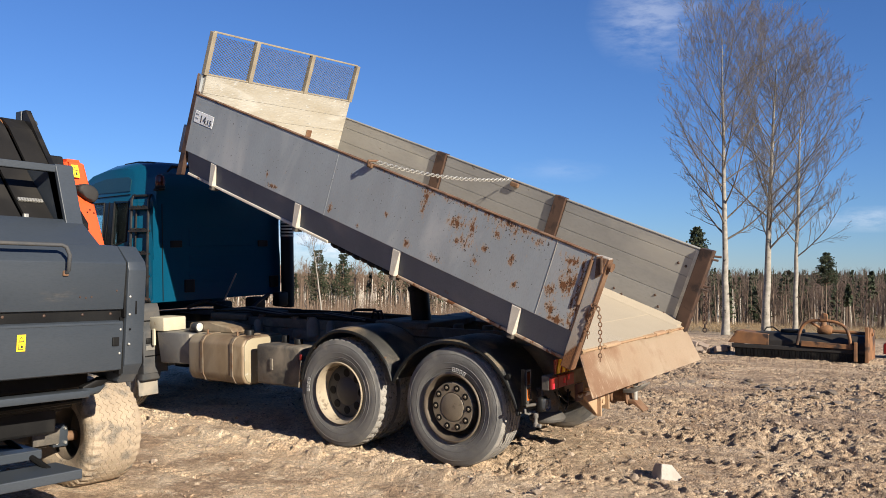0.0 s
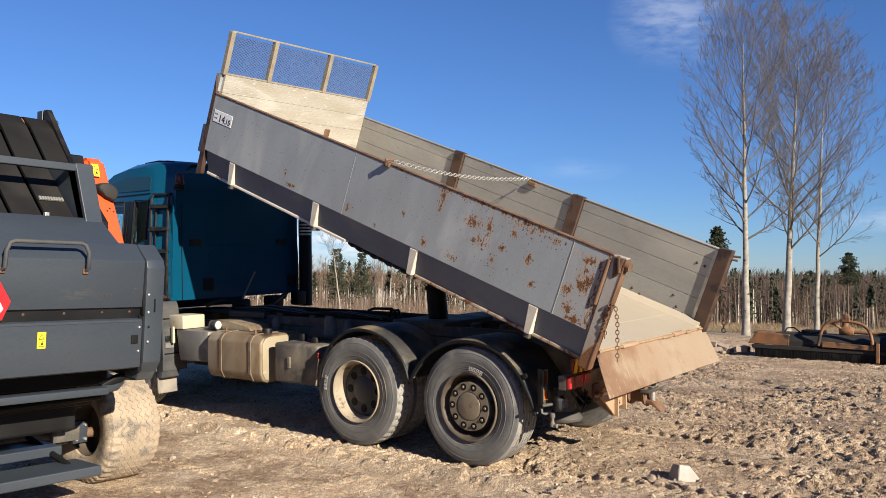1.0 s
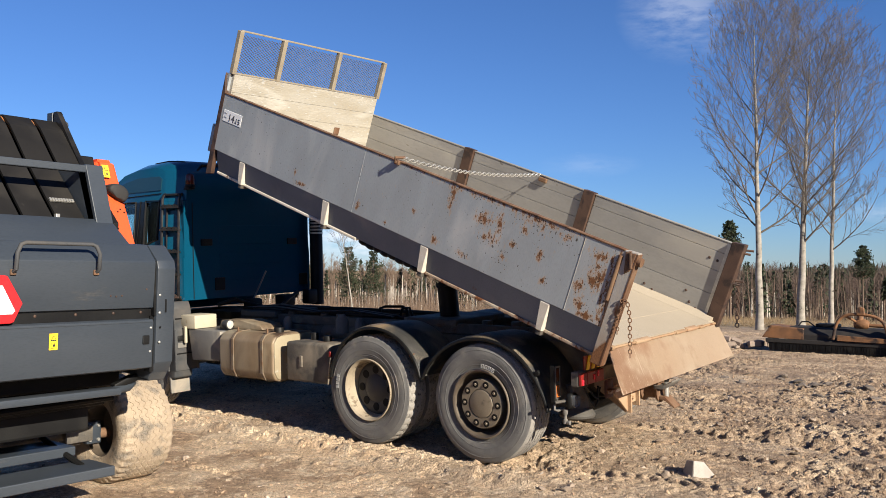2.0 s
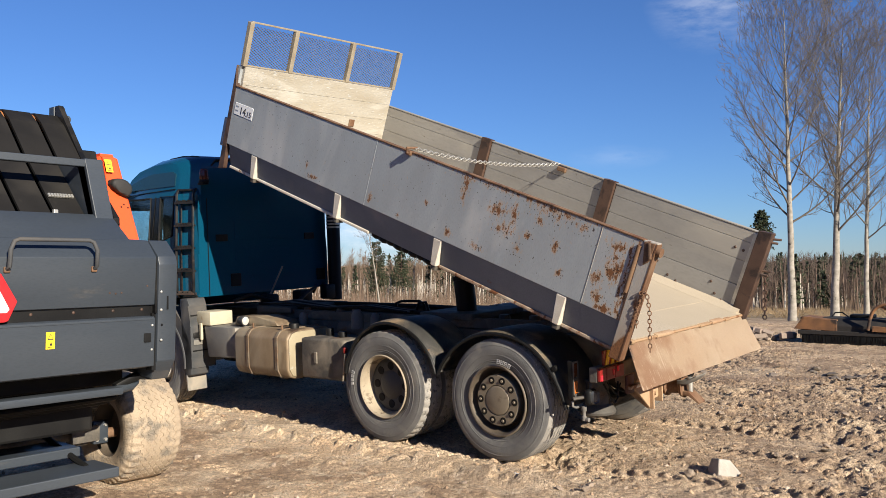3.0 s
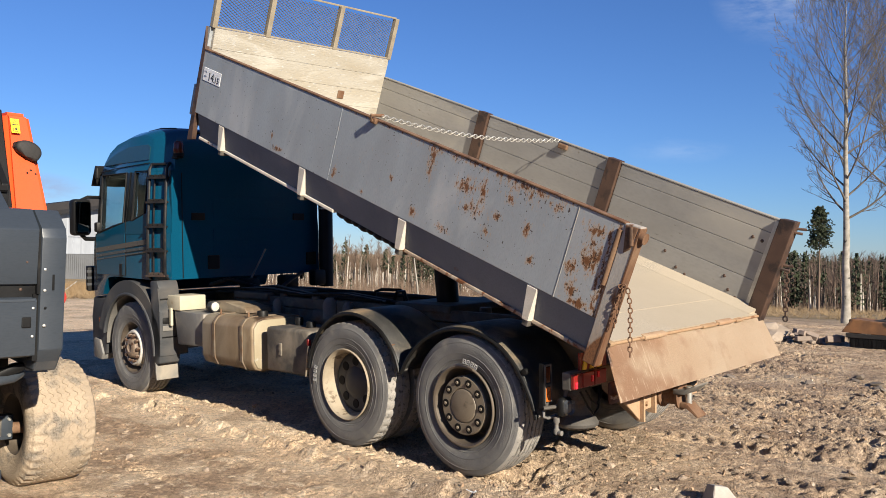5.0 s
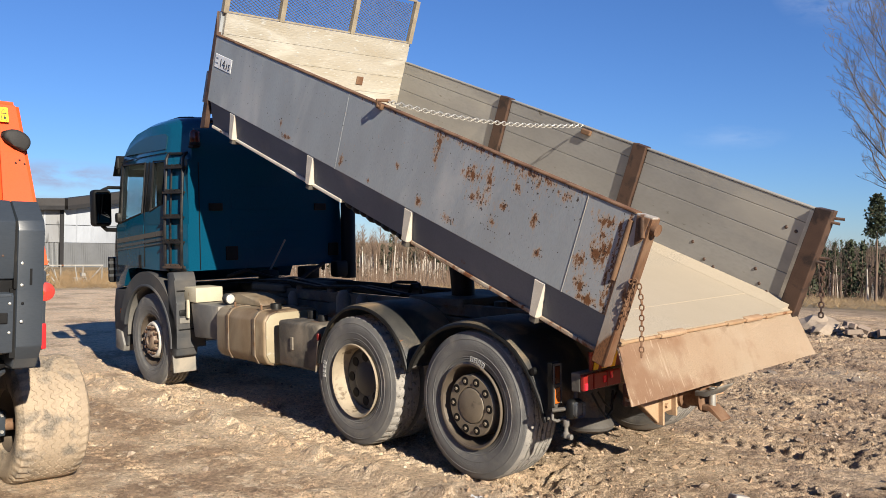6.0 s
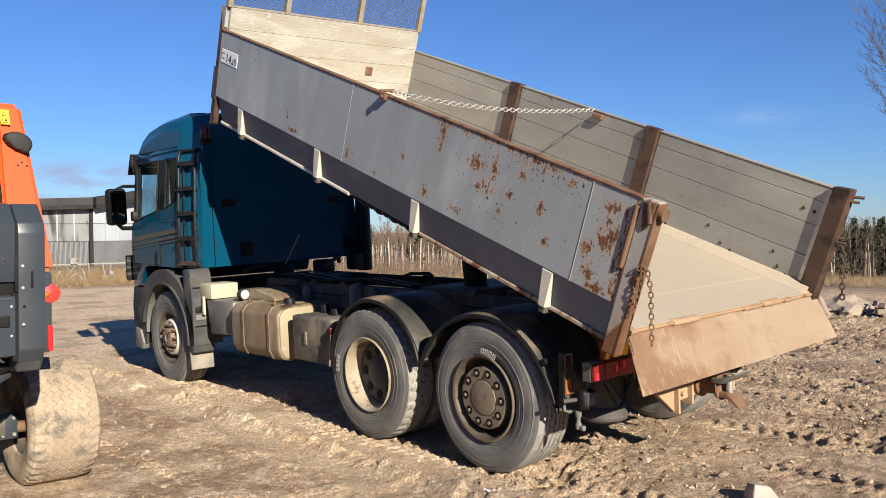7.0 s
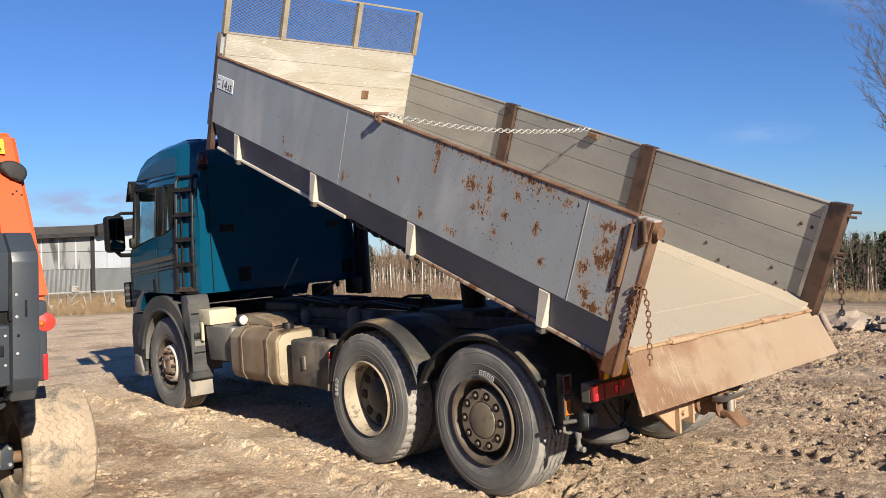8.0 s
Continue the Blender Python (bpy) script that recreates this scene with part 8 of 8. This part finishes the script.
scrap = part("paper_scrap", b0, M_WHITE, None, m=pose(0.35, -0.22, float(ground_z(0.35, -0.22)) + 0.02, 0, 0, 20))
tagged(scrap, "crumpled white paper scrap on the dirt", "litter")


def gravel():
    """Countless small stones and crumbs, denser on the churned part."""
    rng = np.random.default_rng(8)
    corners = np.array([(x, y, z) for z in (-0.5, 0.5) for x, y in ((-1, -1), (1, -1), (1, 1), (-1, 1))], float)
    quads = np.array([(0, 3, 2, 1), (4, 5, 6, 7), (0, 1, 5, 4), (1, 2, 6, 5), (2, 3, 7, 6), (3, 0, 4, 7)])
    n = 120000
    xs, ys = rng.uniform(-6.5, 5.0, n), -3.6 + 16.0 * rng.random(n) ** 1.35
    patch = smooth(fbm(xs * 1.1, ys * 1.1, 63, 3), 0.38, 0.62)
    keep = rng.random(n) < (0.12 + 0.88 * smooth(ys + 0.35 * (xs - 0.5), -0.8, 0.6)) * (0.2 + 0.8 * patch)
    xs, ys = xs[keep], ys[keep]
    n = len(xs)
    size = 0.003 + 0.017 * rng.random(n) ** 6.0
    q = rng.normal(size=(n, 4))
    q /= np.linalg.norm(q, axis=1)[:, None]
    w, a, b, c = q.T
    turn = np.stack([1 - 2 * (b * b + c * c), 2 * (a * b - c * w), 2 * (a * c + b * w), 2 * (a * b + c * w), 1 - 2 * (a * a + c * c), 2 * (b * c - a * w),
                     2 * (a * c - b * w), 2 * (b * c + a * w), 1 - 2 * (a * a + b * b)], -1).reshape(n, 3, 3)
    shape = corners[None] * rng.uniform(0.25, 1.2, (n, 8, 3)) * rng.uniform(0.6, 1.2, (n, 1, 3)) * size[:, None, None]
    verts = np.einsum("nij,nkj->nki", turn, shape) + np.stack([xs, ys, ground_z(xs, ys) + size * 0.25], -1)[:, None]
    faces = (quads[None] + 8 * np.arange(n)[:, None, None]).reshape(-1)
    me = bpy.data.meshes.new("gravel")
    me.vertices.add(8 * n)
    me.vertices.foreach_set("co", verts.reshape(-1))
    me.loops.add(len(faces))
    me.loops.foreach_set("vertex_index", faces.astype(np.int32))
    me.polygons.add(6 * n)
    me.polygons.foreach_set("loop_start", np.arange(0, len(faces), 4, dtype=np.int32))
    me.update(calc_edges=True)
    me.shade_flat()
    mat = bpy.data.materials.new("mixed_gravel")
    mat.use_nodes = True
    nn, ll = mat.node_tree.nodes, mat.node_tree.links
    geo, cr = nn.new("ShaderNodeNewGeometry"), nn.new("ShaderNodeValToRGB")
    ll.new(geo.outputs["Random Per Island"], cr.inputs[0])
    cr.color_ramp.elements[0].color, cr.color_ramp.elements[1].color = (0.17, 0.115, 0.075, 1), (0.52, 0.42, 0.315, 1)
    for at, colour in ((0.45, (0.30, 0.205, 0.13)), (0.8, (0.42, 0.30, 0.195)), (0.93, (0.38, 0.32, 0.26))):
        cr.color_ramp.elements.new(at).color = (*colour, 1)
    ll.new(cr.outputs[0], nn["Principled BSDF"].inputs["Base Color"])
    nn["Principled BSDF"].inputs["Roughness"].default_value = 0.95
    me.materials.append(mat)
    tagged(new("gravel", me), "brown and grey crumbs and pebbles", "gravel", kind="stuff")


gravel()


# ---- rusty field implement ----
def implement():
    m_rust = surf("orange_rusty_steel", (0.25, 0.115, 0.045), (0.14, 0.07, 0.035), 3.5, 0.75, 0.0, 0.3, 60, (0.05, 0.03, 0.022), 2.6, 0.52, 0.1)
    m_soot = surf("sooty_black_steel", (0.012, 0.011, 0.011), (0.028, 0.023, 0.02), 4.0, 0.8, 0.0, 0.3, 60, (0.07, 0.04, 0.025), 4.0, 0.64, 0.08)
    zg = float(ground_z(-0.4, 13.4)) - 0.02
    th = thing("field_implement", pose(-0.30, 13.4, zg, 0, 0, 2) @ Matrix.Diagonal((0.74, 0.74, 0.74, 1)), "rusty orange and black field implement lying on the yard", "implement")
    part("deck", prism(B(), [(-0.55, 0.14), (-0.55, 0.50), (-0.35, 0.70), (0.45, 0.70), (0.55, 0.45), (0.55, 0.14)], -1.15, 1.9, "x", 0.03), m_soot, th, "black dirty deck")
    part("wing_plate", prism(B(), [(-1.86, 0.36), (-1.62, 0.70), (-0.70, 0.64), (-0.70, 0.34)], -0.62, -0.57, "y", 0.01), m_rust, th, "sloping rusty wing plate")
    part("wing_top", prism(B(), [(-1.64, 0.69), (-0.72, 0.62), (-0.72, 0.65), (-1.64, 0.72)], -0.60, 0.30, "y"), m_rust, th)
    part("wing_side", prism(B(), [(-0.60, 0.20), (0.40, 0.20), (0.30, 0.70), (-0.58, 0.70)], -1.68, -1.64, "x"), m_rust, th)
    part("front_plate", prism(B(), [(0.20, 0.36), (1.55, 0.34), (1.55, 0.47), (0.20, 0.52)], -0.66, -0.60, "y", 0.01), m_rust, th, "rusty front plate")
    part("skid", box(B(), -1.75, 1.9, -0.62, -0.56, 0.22, 0.34, 0.015), m_soot, th)
    part("hoop", tube(B(), [(x, -0.64, z) for x, z in curve_pts([(0.10, 0.40), (0.16, 0.72), (0.26, 0.96), (0.45, 1.09), (0.80, 1.12), (1.15, 1.07), (1.36, 0.94), (1.46, 0.70), (1.50, 0.38)], 24)], 0.045, 10), m_rust, th, "rusty bent hoop", smooth=50)
    part("hoop_stay", tube(B(), [(0.45, -0.62, 1.05), (0.60, -0.2, 0.90), (0.75, 0.3, 0.66)], 0.035, 8), m_rust, th, smooth=50)
    part("top_link", prism(B(), [(0.72, 1.10), (0.92, 1.10), (0.90, 1.30), (0.78, 1.34), (0.70, 1.22)], -0.70, -0.58, "y", 0.015), m_rust, th)
    part("gearbox", lathe(B(), [(0.0001, -0.22), (0.10, -0.2), (0.15, -0.10), (0.15, 0.08), (0.10, 0.18), (0.0001, 0.2)], 20, "x", (0.75, -0.1, 0.82)), m_rust, th, "rusty gearbox", smooth=40)
    part("gearbox_cap", lathe(B(), [(0.0001, 0.16), (0.07, 0.15), (0.09, 0.05), (0.09, 0.0)], 16, "z", (0.70, -0.1, 0.92)), m_rust, th, smooth=40)
    part("shaft", tube(B(), [(0.9, -0.1, 0.80), (1.5, -0.1, 0.78), (2.0, -0.15, 0.76)], 0.05, 10), m_rust, th, smooth=50)
    part("engine_box", box(B(), -0.45, 0.15, -0.25, 0.25, 0.68, 0.80, 0.03), M_BLACK, th, smooth=40)
    part("hose", tube(B(), [(-1.0, 0.0, 0.66), (-0.9, 0.05, 0.82), (-0.7, 0.0, 0.84), (-0.5, -0.05, 0.70)], 0.02, 8), M_BLACK, th, smooth=40)
    for x, z in ((1.58, 0.55), (1.86, 0.98)):
        part("upright", box(B(), x, x + 0.09, -0.72, -0.60, 0.0, z, 0.015), m_rust, th, "rusty upright")
    part("side_plate", prism(B(), [(-0.70, 0.05), (0.5, 0.05), (0.45, 0.85), (-0.3, 0.95), (-0.66, 0.60)], 1.92, 1.96, "x"), m_rust, th)
    rng2 = random.Random(4)
    part("rear_apron", box(B(), -1.66, 1.9, -0.56, -0.53, -0.02, 0.30, 0.01), m_soot, th, "sooty apron behind the bristles")
    for k in range(92):
        x, ln = -1.7 + 0.039 * k, rng2.uniform(0.16, 0.29)
        part("brush_strip", prism(B(), [(x, 0.26), (x + 0.034, 0.26), (x + 0.03 + rng2.uniform(-0.02, 0.02), 0.26 - ln), (x + 0.004, 0.26 - ln)], -0.60, -0.585, "y"), M_BLACK, th)


implement()
zr = float(ground_z(1.5, 15.0))
red = part("trailer_edge", prism(B(), [(1.15, 0.08), (3.0, 0.08), (3.0, 0.42), (1.3, 0.42), (1.15, 0.30)], -0.3, 0.3, "y", 0.02), M_RED, None, m=pose(0, 15.0, zr))
tagged(red, "red painted steel implement on the yard", "implement")
